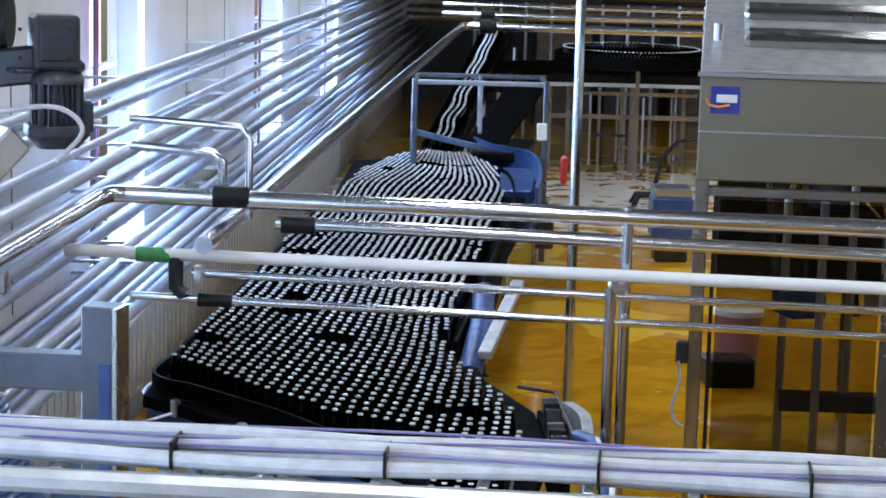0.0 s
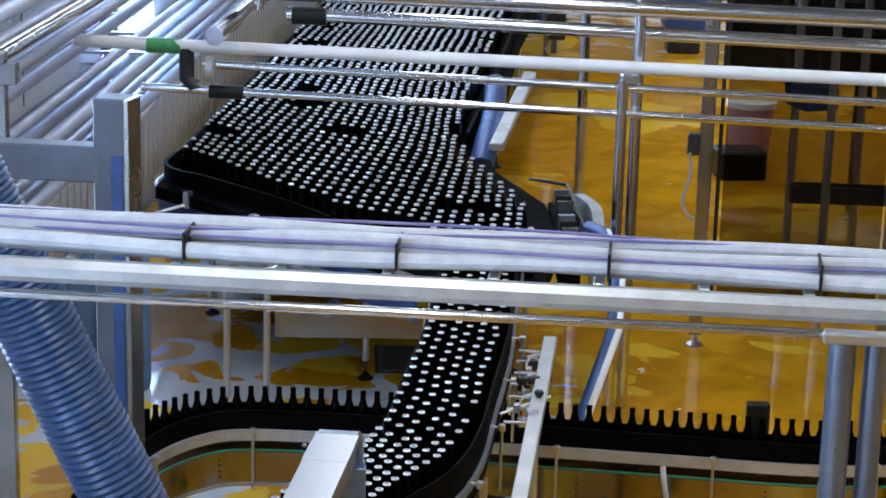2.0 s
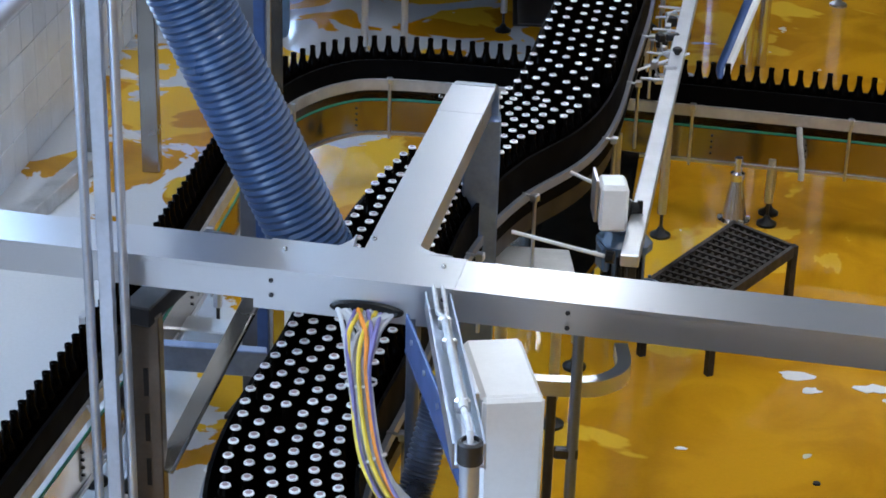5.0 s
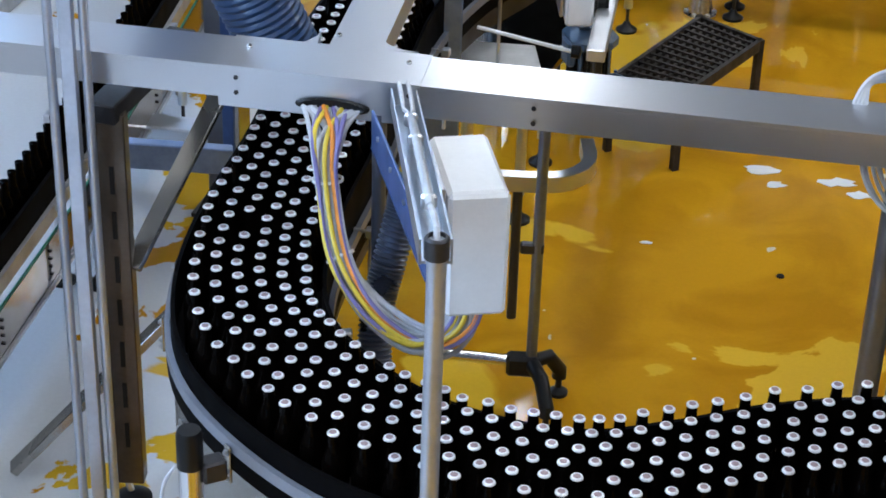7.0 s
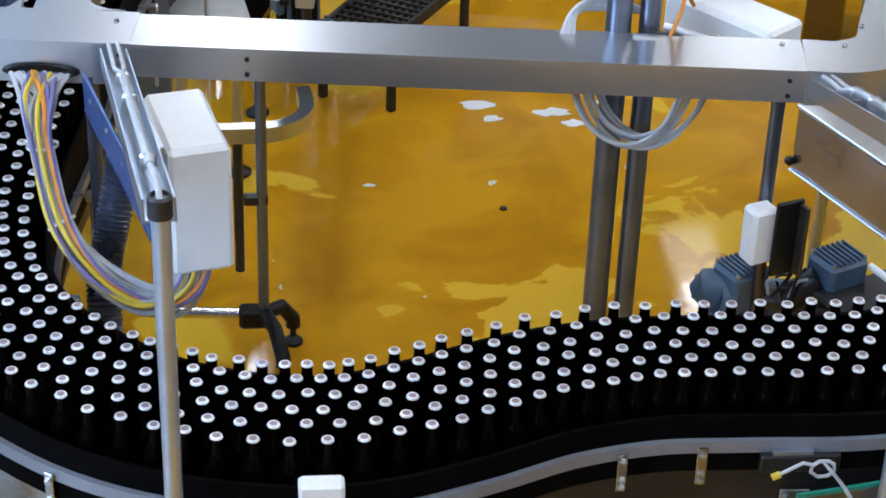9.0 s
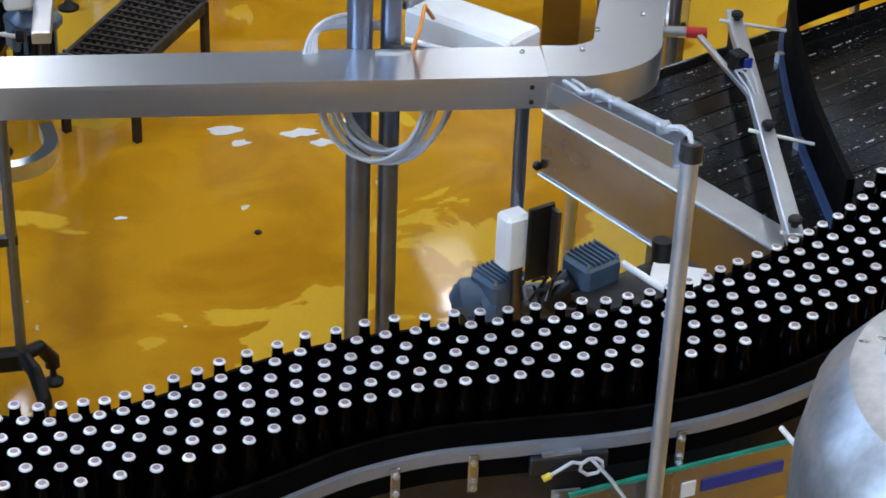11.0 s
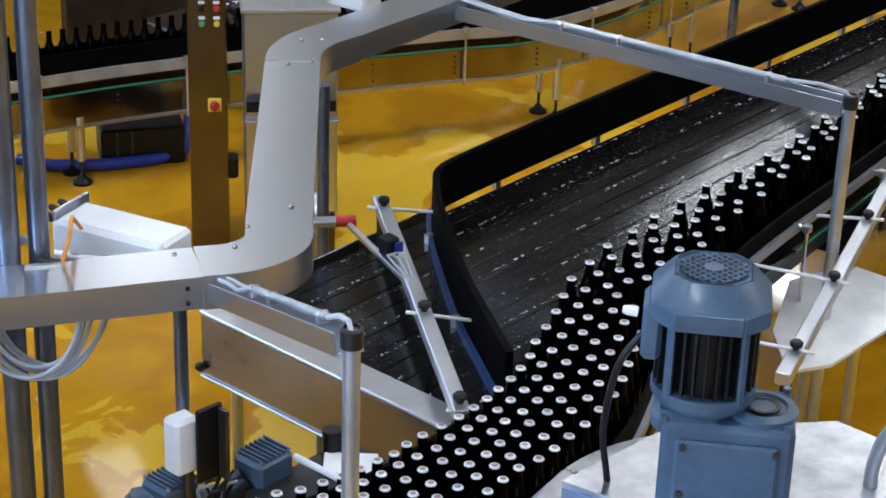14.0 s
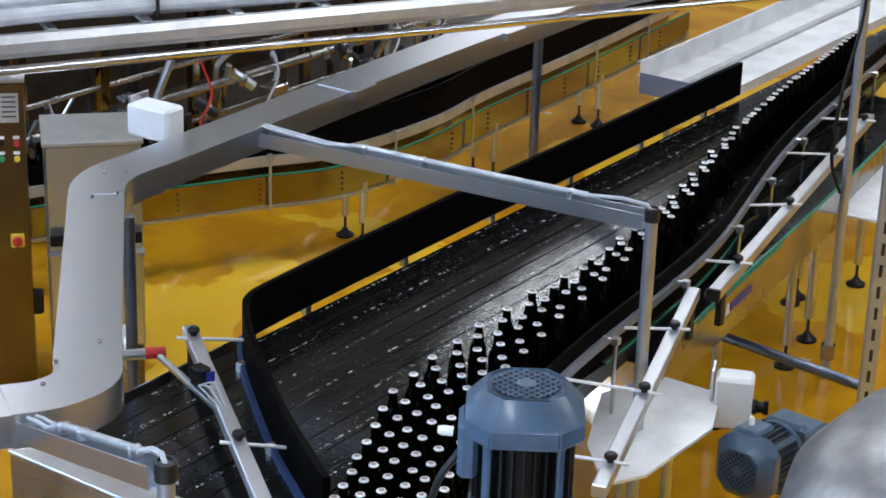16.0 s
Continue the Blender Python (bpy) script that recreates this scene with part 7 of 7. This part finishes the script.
def build_floor_things():
    t = thing("step_platform", "dark expanded-metal step platform on thin legs", "step platform", at=(0, 0, 0))
    a, b, c, d = Vector((0.32, 7.7)), Vector((0.715, 8.37)), Vector((0.965, 8.15)), Vector((0.6, 7.56))
    z = 0.35
    part("tread_frame", ribbon(ribbon(ribboned([a, b], -0.01, 0.01, z - 0.05, z), [c, d], -0.01, 0.01, z - 0.05, z), [a, d], -0.01, 0.01, z - 0.05, z), GRATE, t)
    leg = thing("floor_stand", "round steel stand with a black levelling foot under the rail beam", "stand", at=(0.42, 8.95, 0))
    support_leg(leg, 0, 0, 1.0)
    part("front_edge", ribboned([b, c], -0.01, 0.01, z - 0.05, z), GRATE, t)
    bm = bmesh.new()
    for k in range(1, 15):
        p, q = a.lerp(b, k / 15), d.lerp(c, k / 15)
        s = a.lerp(b, min(1, (k + 1.6) / 15)), d.lerp(c, max(0, (k - 1.6) / 15))
        bar(bm, (p.x, p.y, z - 0.015), (q.x, q.y, z - 0.015), 0.014, 0.02)
    for k in range(1, 9):
        p, q = a.lerp(d, k / 9), b.lerp(c, k / 9)
        bar(bm, (p.x, p.y, z - 0.02), (q.x, q.y, z - 0.02), 0.012, 0.016)
    part("grating", bm, GRATE, t)
    for p in (a, b, c, d):
        part("leg", boxed((p.x, p.y, z / 2), (0.03, 0.03, z), 30), GRATE, t)
    u = thing("conical_foot", "polished conical steel foot bolted to the floor", "machine foot", at=(0.78, 9.17, 0))
    bm = bmesh.new()
    lathe(bm, [(0, 0), (0.08, 0), (0.08, 0.02), (0.062, 0.03), (0.03, 0.22), (0.036, 0.23), (0.036, 0.26), (0.02, 0.27), (0.02, 0.34), (0, 0.34)], 18)
    part("cone", bm, STEEL_PIPE, u)
    for k in range(6):
        bm = bmesh.new()
        lathe(bm, [(0, 0.02), (0.01, 0.02), (0.01, 0.034), (0, 0.034)], 6, (0.07 * math.cos(k * 1.047), 0.07 * math.sin(k * 1.047), 0))
        part("bolt", bm, STEEL, u)
    # bipod foot of a side frame
    v = thing("bipod_stand", "steel post on a black plastic bipod with levelling feet", "stand", at=(0.04, 5.78, 0))
    part("post", tubed([(0, 0, 0.14), (0.0, 0.0, 1.1)], 0.019, 14), POST_STEEL_SHADED, v)
    part("cross_tube", tubed([(-0.05, 0, 0.17), (-0.42, 0.03, 0.17)], 0.02, 14), STEEL_PIPE, v)
    part("hub", boxed((-0.03, 0, 0.16), (0.11, 0.06, 0.08), 0, 0.012), BLACK, v)
    for s, e in ((1, (0.1, 0.07)), (-1, (0.06, -0.17))):
        part("bipod_leg", tubed([(0.0, 0, 0.17), (e[0] * 0.6, e[1] * 0.6, 0.17), (e[0], e[1], 0.1), (e[0], e[1], 0.07)], 0.026, 12), BLACK, v)
        bm = bmesh.new()
        lathe(bm, [(0, 0), (0.034, 0), (0.034, 0.012), (0.012, 0.03), (0.01, 0.08), (0, 0.08)], 14, (e[0], e[1], 0))
        part("foot", bm, BLACK, v)
    part("clamp", boxed((-0.02, 0, 0.62), (0.08, 0.03, 0.04), 0, 0.006), STEEL_DARK, v)
    w = thing("curved_end_rail", "rounded stainless end frame of a side conveyor", "rail", at=(-0.02, 6.43, 0.6))
    bm = ribboned(glide([(-0.35, -0.1), (0.05, -0.1), (0.17, -0.06), (0.23, 0.04), (0.22, 0.2)], 0.03), -0.025, 0.025, -0.06, 0.0)
    part("end_frame", bm, STEEL, w)
    part("support", tubed([(-0.02, -0.1, -0.6), (-0.02, -0.1, -0.05)], 0.018, 12), STEEL_DARK, w)
    x = thing("floor_drain", "square steel drain cover set in the floor", "drain cover", at=(-0.28, 12.3, 0))
    part("cover", boxed((0, 0, 0.004), (0.3, 0.5, 0.008), 3, 0.002), STEEL, x)
    part("rim", boxed((0, 0, 0.002), (0.36, 0.56, 0.004), 3), STEEL_DARK, x)
    y = thing("floor_speck", "small dark cap lying on the floor", "cap", at=(0.98, 6.73, 0))
    bm = bmesh.new()
    lathe(bm, [(0, 0), (0.016, 0), (0.014, 0.006), (0, 0.007)], 10)
    part("cap", bm, BLACK, y)
    for i, (px, py, sx, sy) in enumerate(((0.97, 7.6, 0.09, 0.05), (1.28, 7.52, 0.1, 0.05), (1.02, 7.47, 0.05, 0.04), (1.36, 7.42, 0.06, 0.04), (1.6, 5.6, 0.09, 0.05), (1.75, 5.35, 0.1, 0.06), (0.47, 6.93, 0.03, 0.015))):
        f = thing("paper_scrap", "wet pale label scrap stuck to the floor", "scrap", "scraps on the floor", (px, py, 0))
        bm = bmesh.new()
        r = random.Random(i)
        ring = [(sx * math.cos(a) * r.uniform(0.5, 1), sy * math.sin(a) * r.uniform(0.5, 1)) for a in (k * 0.52 for k in range(12))]
        slab(bm, ring, 0.001, 0.003)
        part("scrap", bm, WHITE_BOX, f)
    g = thing("photo_sensor", "white sensor with a black shield on a steel post", "sensor", at=(1.445, 4.79, 0))
    part("body", boxed((-0.01, 0.02, 1.045), (0.085, 0.07, 0.18), 20, 0.012), WHITE_BOX, g)
    part("shield", boxed((0.066, 0.0, 1.04), (0.09, 0.014, 0.24), 20, 0.004), BLACK, g)
    part("shield_fold", boxed((0.106, -0.012, 1.035), (0.012, 0.04, 0.23), 20, 0.003), STEEL_REFLECT_BROWN, g)
    part("post", tubed([(0.02, 0.06, 0), (0.02, 0.06, 0.98)], 0.018, 12), STEEL_REFLECT_BROWN, g)
    k = thing("drive_plate", "dark plate with a pale cover beside the bottle belt", "cover", at=(1.86, 4.72, 0.86))
    part("plate", boxed((0, 0, 0), (0.42, 0.3, 0.02), 25, 0.004), STEEL_DARK, k)
    part("pale_cover", boxed((0.08, 0.06, 0.02), (0.16, 0.12, 0.012), -25, 0.003), WHITE_BOX, k)
    part("knob", tubed([(0.06, 0.16, 0.0), (0.06, 0.16, 0.09)], 0.03, 14), BLACK, k)
    part("pin", tubed([(-0.08, 0.1, 0.06), (0.02, -0.06, 0.04)], 0.011, 10), WHITE_BOX, k)
    n = thing("pneumatic_sensor_set", "blue and black sensor with white tubing on the rail beam", "sensor", at=(2.42, 5.66, 1.08))
    part("bracket", bar(bmesh.new(), (-0.04, 0.24, 0.03), (0.0, -0.25, 0.0), 0.02, 0.02, 0.003), STEEL, n)
    part("sensor_head", boxed((0.0, -0.02, 0.06), (0.05, 0.06, 0.07), 15, 0.008), BLACK, n)
    part("sensor_face", boxed((0.02, -0.055, 0.065), (0.03, 0.008, 0.035), 15), LOGO_BLUE, n)
    for j in range(3):
        part("tubing", cabled([(-0.02, -0.05, 0.04), (-0.03 + 0.018 * j, -0.12, 0.05 + 0.01 * j), (-0.01 + 0.01 * j, -0.2, 0.02), (0.01, -0.26, 0.0)], 0.0035, 7), WHITE_CABLE, n)
    q = thing("air_cylinder", "steel air cylinder with a red end by the dark belt", "cylinder", at=(2.52, 6.1, 1.02))
    part("barrel", tubed([(-0.22, 0.06, 0), (-0.1, 0.03, 0.0)], 0.02, 12), STEEL, q)
    part("red_end", tubed([(-0.1, 0.03, 0.0), (-0.03, 0.01, 0.0)], 0.021, 12), RED, q)
    s = thing("idler_pulley", "steel roller wheel behind the duct post", "wheel", at=(2.6, 6.75, 0.75))
    bm = bmesh.new()
    lathe(bm, [(0, -0.03), (0.05, -0.03), (0.09, -0.02), (0.1, 0.0), (0.09, 0.02), (0.05, 0.03), (0, 0.03)], 24, (0, 0, 0), (1, -0.3, 0.1))
    part("wheel", bm, STEEL, s)
    part("fork", boxed((0, 0, -0.38), (0.06, 0.12, 0.74), 20, 0.006), STEEL_DULL, s)


build_floor_things()


def build_feed_details():
    """Small fittings along the feed belt and the low conveyor."""
    r = random.Random(41)
    t = thing("sensor_cluster", "cluster of small steel clamps and sensors along the feed belt", "sensors", at=(0.33, 8.6, 1.0))
    for k in range(16):
        x, y = r.uniform(-0.02, 0.1), r.uniform(-0.35, 0.85)
        part("clamp", boxed((x + y * 0.09, y, r.uniform(-0.08, 0.1)), (r.uniform(0.02, 0.06), r.uniform(0.02, 0.05), r.uniform(0.02, 0.05)), r.uniform(-20, 30), 0.004), (STEEL, STEEL_DARK, ALU)[k % 3], t)
    for k in range(7):
        y = -0.3 + 0.17 * k
        part("pin", tubed([(-0.05 + y * 0.09, y, 0.03), (0.11 + y * 0.09, y - 0.02, 0.03 + 0.02 * (k % 2))], 0.007, 8), STEEL, t)
    for k in range(3):
        y = -0.1 + 0.3 * k
        ring = [(0.05 + y * 0.09 + 0.05 * math.cos(a), y + 0.02 * math.sin(a), 0.02 + 0.06 * math.sin(a)) for a in (j * 0.6 for j in range(9))]
        part("lead", tubed(ring, 0.005, 7), WHITE_CABLE, t)
    b = thing("photo_eye_box", "black photo-eye housing over the single row of bottles", "sensor", at=(1.5, 9.13, 0.58))
    part("housing", boxed((0, 0.1, 0.13), (0.11, 0.06, 0.24), 0, 0.008), BLACK, b)
    part("end_light", boxed((0.07, 0.0, 0.06), (0.025, 0.03, 0.05), 0, 0.005), WHITE_BOX, b)
    h = thing("drain_tube", "short white tube hanging from the low conveyor", "tube", at=(1.04, 9.1, 0.55))
    part("tube", tubed([(0, -0.03, 0.0), (0.01, -0.05, -0.08), (0.03, -0.05, -0.18), (0.03, -0.05, -0.26)], 0.014, 10), WHITE_CABLE, h)
    f = thing("blue_drain_hose", "blue and white hose dropping from the table corner", "hose", at=(0.83, 11.3, 0))
    pts = [(-0.02, 0.2, 1.1), (0.05, 0.0, 1.12), (0.12, -0.3, 1.0), (0.08, -0.7, 0.75), (-0.1, -1.2, 0.45), (-0.13, -1.35, 0.1)]
    part("hose", tubed(pts, 0.04, 12), BLUE_PAINT, f)
    part("pale_side", tubed([(x + 0.022, y - 0.022, z + 0.012) for x, y, z in pts], 0.022, 10), WHITE_BOX, f)


build_feed_details()


def build_far_hall():
    """Machines and conveyors at the far end behind the bottle table."""
    r = random.Random(17)
    t = thing("far_bottle_conveyor", "dark far conveyor loop with rows of bottles", "conveyor", at=(4.6, 37.5, 0))
    line = glide([(-3.9, -6.0), (-3.7, -4.4), (-3.2, -3.6), (-2.4, -3.4), (-0.5, -3.4), (2.5, -3.5)], 0.15)
    part("belt", ribboned(line, -0.3, 0.3, 1.5, 1.66), BELT, t)
    for q in (-0.32, 0.3):
        part("guide_rail", ribboned(line, q, q + 0.03, 1.66, 1.84), RAIL_BLACK, t)
    part("rail_carrier", ribboned(line, -0.38, -0.34, 1.46, 1.52), GALV, t)
    for x in (-2.9, -1.5, -0.1, 1.3):
        part("leg", boxed((x, -3.5, 0.75), (0.09, 0.09, 1.5)), STEEL_DULL, t)
    part("frame_beam", boxed((-0.7, -3.6, 0.95), (4.4, 0.08, 0.08)), STEEL_DULL, t)
    loop = thing("far_loop_conveyor", "dark raised loop conveyor with a thin line of capped bottles", "conveyor", at=(3.1, 34.6, 0))
    ring = [Vector((1.15 * math.cos(a), 1.5 * math.sin(a))) for a in (2 * math.pi * k / 48 for k in range(49))]
    part("loop_belt", ribboned(ring, -0.12, 0.12, 1.78, 1.86), BELT, loop)
    part("loop_rail", ribboned(ring, -0.16, -0.13, 1.8, 2.0), RAIL_BLACK, loop)
    for x, y in ((-1.0, 0.6), (1.0, 0.6), (0, -1.4), (0, 1.4)):
        part("leg", boxed((x, y, 0.89), (0.07, 0.07, 1.78)), STEEL_DULL, loop)
    part("inner_drive", boxed((0.1, 0.2, 1.75), (0.9, 0.5, 0.3), 12, 0.02), STEEL_DARK, loop)
    vs, fs = [], []
    bv, bf = bottle_arrays()
    for k in range(110):
        q = 2 * math.pi * k / 110
        base = len(vs)
        vs += [(vx + 1.15 * math.cos(q), vy + 1.5 * math.sin(q), vz + 1.86) for vx, vy, vz in bv]
        fs += [([base + j for j in face], mi) for face, mi in bf]
    me = bpy.data.meshes.new("bottle_line")
    me.from_pydata(vs, [], [f for f, _ in fs])
    me.polygons.foreach_set("material_index", [mi for _, mi in fs])
    for mat in (GLASS_BROWN, CAP, CAP_MARK):
        me.materials.append(mat)
    ob = tagged(new("bottle_line", me), "line of capped bottles on the far loop", "bottles", kind="stuff")
    ob.location = (3.1, 34.6, 0)
    g = thing("funnel_guard", "deep dark blue side guard beside the table funnel", "guard", at=(0, 0, 0))
    part("guard_sheet", ribboned(glide([(0.36, 26.9), (0.6, 26.0), (1.05, 25.2), (1.1, 23.4), (0.98, 21.6)], 0.1), -0.02, 0.02, BELT_Z - 0.1, BELT_Z + 0.3), BLUE_PAINT, g, "dark blue sheet guard")
    part("chute", bar(bmesh.new(), (0.5, 26.6, 1.2), (1.15, 29.5, 1.75), 0.55, 0.05, 0.01), RAIL_BLACK, g, "black rising chute")
    part("post", boxed((1.06, 23.6, 0.55), (0.06, 0.06, 1.1), 0, 0.005), STEEL_DULL, g)
    part("post", boxed((0.5, 26.4, 0.5), (0.06, 0.06, 1.0), 0, 0.005), STEEL_DULL, g)
    u = thing("far_stand_frame", "tubular stand with black feet on the shiny floor", "steel frame", at=(2.9, 34.0, 0))
    for x, y in ((-0.5, 0), (0.0, 0.6), (0.35, -0.4), (0.9, 0.4)):
        support_leg(u, x, y, 1.3)
    part("top_rail", boxed((0.3, 0.1, 1.32), (2.0, 0.06, 0.06)), STEEL_DULL, u)
    part("mid_rail", boxed((-0.1, 0.3, 0.6), (1.0, 0.05, 0.05)), STEEL_DARK, u)
    v = thing("roller_stool", "black five-legged stand with a dark hose", "stand", at=(3.1, 30.0, 0))
    for k in range(5):
        a = k * 1.257
        part("leg", tubed([(0, 0, 0.16), (0.3 * math.cos(a), 0.3 * math.sin(a), 0.14), (0.38 * math.cos(a), 0.38 * math.sin(a), 0.0)], 0.04, 8), BLACK, v)
    part("hose", tubed([(0, 0, 0.2), (0.1, 0, 0.7), (0.35, 0.1, 0.95), (0.7, 0.2, 1.0)], 0.035, 10), BLACK, v)
    w = thing("blue_machine_block", "blue and steel drive block beside the hooded machine", "machine", at=(2.8, 24.9, 0))
    part("blue_block", boxed((0, 0, 0.55), (0.5, 0.55, 0.5), 0, 0.02), BLUE_PAINT, w)
    part("steel_cover", boxed((0, 0, 0.86), (0.48, 0.5, 0.12), 0, 0.02), STEEL, w)
    part("lower_block", boxed((0.0, 0.0, 0.15), (0.4, 0.4, 0.3), 0, 0.02), STEEL_DARK, w)
    x = thing("portal_frame", "blue-grey tubular portal frame across the table", "steel frame", at=(0.4, 24.5, 0))
    for px in (-0.795, 0.795):
        part("upright", boxed((px, 0, 1.1), (0.07, 0.07, 2.2), 0, 0.01), POST_STEEL_SHADED, x)
    part("cross_beam", boxed((0, 0, 2.16), (1.66, 0.06, 0.06), 0, 0.01), POST_STEEL_LIT, x)
    part("cross_beam", boxed((0, 0.9, 2.18), (1.66, 0.06, 0.06), 0, 0.01), POST_STEEL_SHADED, x)
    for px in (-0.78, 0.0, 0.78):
        part("side_rail", boxed((px, 0.45, 2.17), (0.05, 0.9, 0.05), 0, 0.006), POST_STEEL_SHADED, x)
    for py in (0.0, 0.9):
        part("mid_post", boxed((0.0, py, 1.85), (0.05, 0.05, 0.6), 0, 0.006), POST_STEEL_LIT, x)
    part("brace", bar(bmesh.new(), (-0.78, 0.0, 1.55), (0.0, 0.3, 1.35), 0.06, 0.08, 0.01), BLUE_TANK, x, "pale blue slanting brace")
    part("guard_sheet", boxed((-0.83, 0.5, 1.3), (0.02, 1.0, 1.4), 0, 0.004), BLUE_TANK, x, "pale blue plastic guard sheet")
    part("white_box", boxed((0.75, -0.1, 1.6), (0.12, 0.1, 0.2), 0, 0.01), WHITE_BOX, x)
    part("red_cloth", boxed((1.0, -0.6, 1.2), (0.08, 0.1, 0.35), 0, 0.03), RED, x)
    y = thing("dark_drive_unit", "dark drive unit beside the funnel of the table", "machine", at=(0.85, 23.0, 0))
    part("housing", boxed((0, 1.2, 0.8), (0.45, 2.2, 0.5), -4, 0.02), BLUE_PAINT, y)
    part("belt_end", boxed((-0.1, 3.5, 1.15), (0.7, 1.8, 0.12), -6, 0.02), BELT, y)
    part("gear", boxed((0.25, -0.5, 0.75), (0.2, 1.0, 0.4), 0, 0.02), STEEL_DARK, y)
    z = thing("blue_tank", "pale blue plastic drums beside the wall", "tank", at=(-2.2, 11.5, 0))
    for dx, h in ((0, 0.95), (0.28, 0.85)):
        bm = bmesh.new()
        lathe(bm, [(0, 0), (0.13, 0), (0.14, 0.05), (0.14, h - 0.08), (0.12, h), (0.1, h + 0.03), (0, h + 0.03)], 20, (dx, 0.4 - dx, 0))
        part("drum", bm, BLUE_TANK, z)
    m = thing("far_machine_row", "dark far machine row with pipes under the ceiling", "machine", at=(3.0, 43.0, 0))
    for k in range(2, 7):
        part("block", boxed((-3.6 + 1.5 * k, r.uniform(-1, 1), 1.3), (1.2, 1.5, 2.6 + r.uniform(-0.4, 0.5)), 0, 0.03), STEEL_DARK if k % 2 else STEEL_REFLECT_BROWN, m)
    for k in range(9):
        part("pipe", tubed([(-4, -1.5 - 0.1 * k, 2.2 + 0.16 * k), (6, -1.5, 2.2 + 0.16 * k)], 0.05, 8), STEEL_PIPE, m)
    for k in range(12):
        part("riser", tubed([(-2.5 + 0.5 * k, -3, 0), (-2.5 + 0.5 * k, -3, 2.6)], 0.03, 8), STEEL, m)


build_far_hall()


def build_wall_tiles():
    """White wall tiles of 0.2 m, the nearest stretch as single pieces."""
    me = bpy.data.meshes.new("tile")
    bm = boxed((0, 0, 0), (0.012, 0.194, 0.194), 0, 0.003)
    bm.to_mesh(me)
    bm.free()
    me.materials.append(TILE)
    n = 0
    for j in range(20):
        for k in range(7):
            y = 7.1 + 0.2 * j
            o = new("tile", me)
            o.parent = west
            o.matrix_world = pose(wall_x(y) + 0.016, y, 0.1 + 0.2 * k, 0, 0, -2.6)
    v, f = [], []
    for j in range(110):
        for k in range(7):
            y = 11.1 + 0.2 * j
            x, z, b = wall_x(y) + 0.014, 0.1 + 0.2 * k, len(v)
            for dx in (0, 0.008):
                v += [(x + dx, y - 0.097, z - 0.097), (x + dx, y + 0.097, z - 0.097), (x + dx, y + 0.097, z + 0.097), (x + dx, y - 0.097, z + 0.097)]
            f += [(b + 4, b + 5, b + 6, b + 7)] + [(b + q, b + (q + 1) % 4, b + 4 + (q + 1) % 4, b + 4 + q) for q in range(4)]
    me = bpy.data.meshes.new("far_tiles")
    me.from_pydata(v, [], f)
    me.materials.append(TILE)
    tagged(new("tile_rest", me), "white wall tiles along the base of the wall", kind="stuff").parent = west


build_wall_tiles()


def motions():
    """Bottles drift along the belts; the open bottles of the single row stand still."""
    for ob, tau, lane, jit in MOVERS:
        rows = []
        for t in (0.0, 4.0, 8.0, 12.0, 16.0):
            q = flow_place(tau + t, lane, jit)
            rows.append((t, pose(q.x, q.y, BELT_Z)))
        walk(ob, rows)
    for ob, tau in ROWS:
        rows = []
        for t in (0.0, 4.0, 8.0, 12.0, 16.0):
            q, a = row_pose(tau + t)
            rows.append((t, pose(q.x, q.y, BELT_Z, 0, 0, a)))
        walk(ob, rows)
    for ob, v in CROWDS:
        walk(ob, [(0.0, pose(0, 0, 0)), (5.0, pose(-0.0035 * v / 0.04, -v * 5.0, 0)), (16.0, pose(-0.0035 * v / 0.04, -v * 5.2, 0))])


motions()
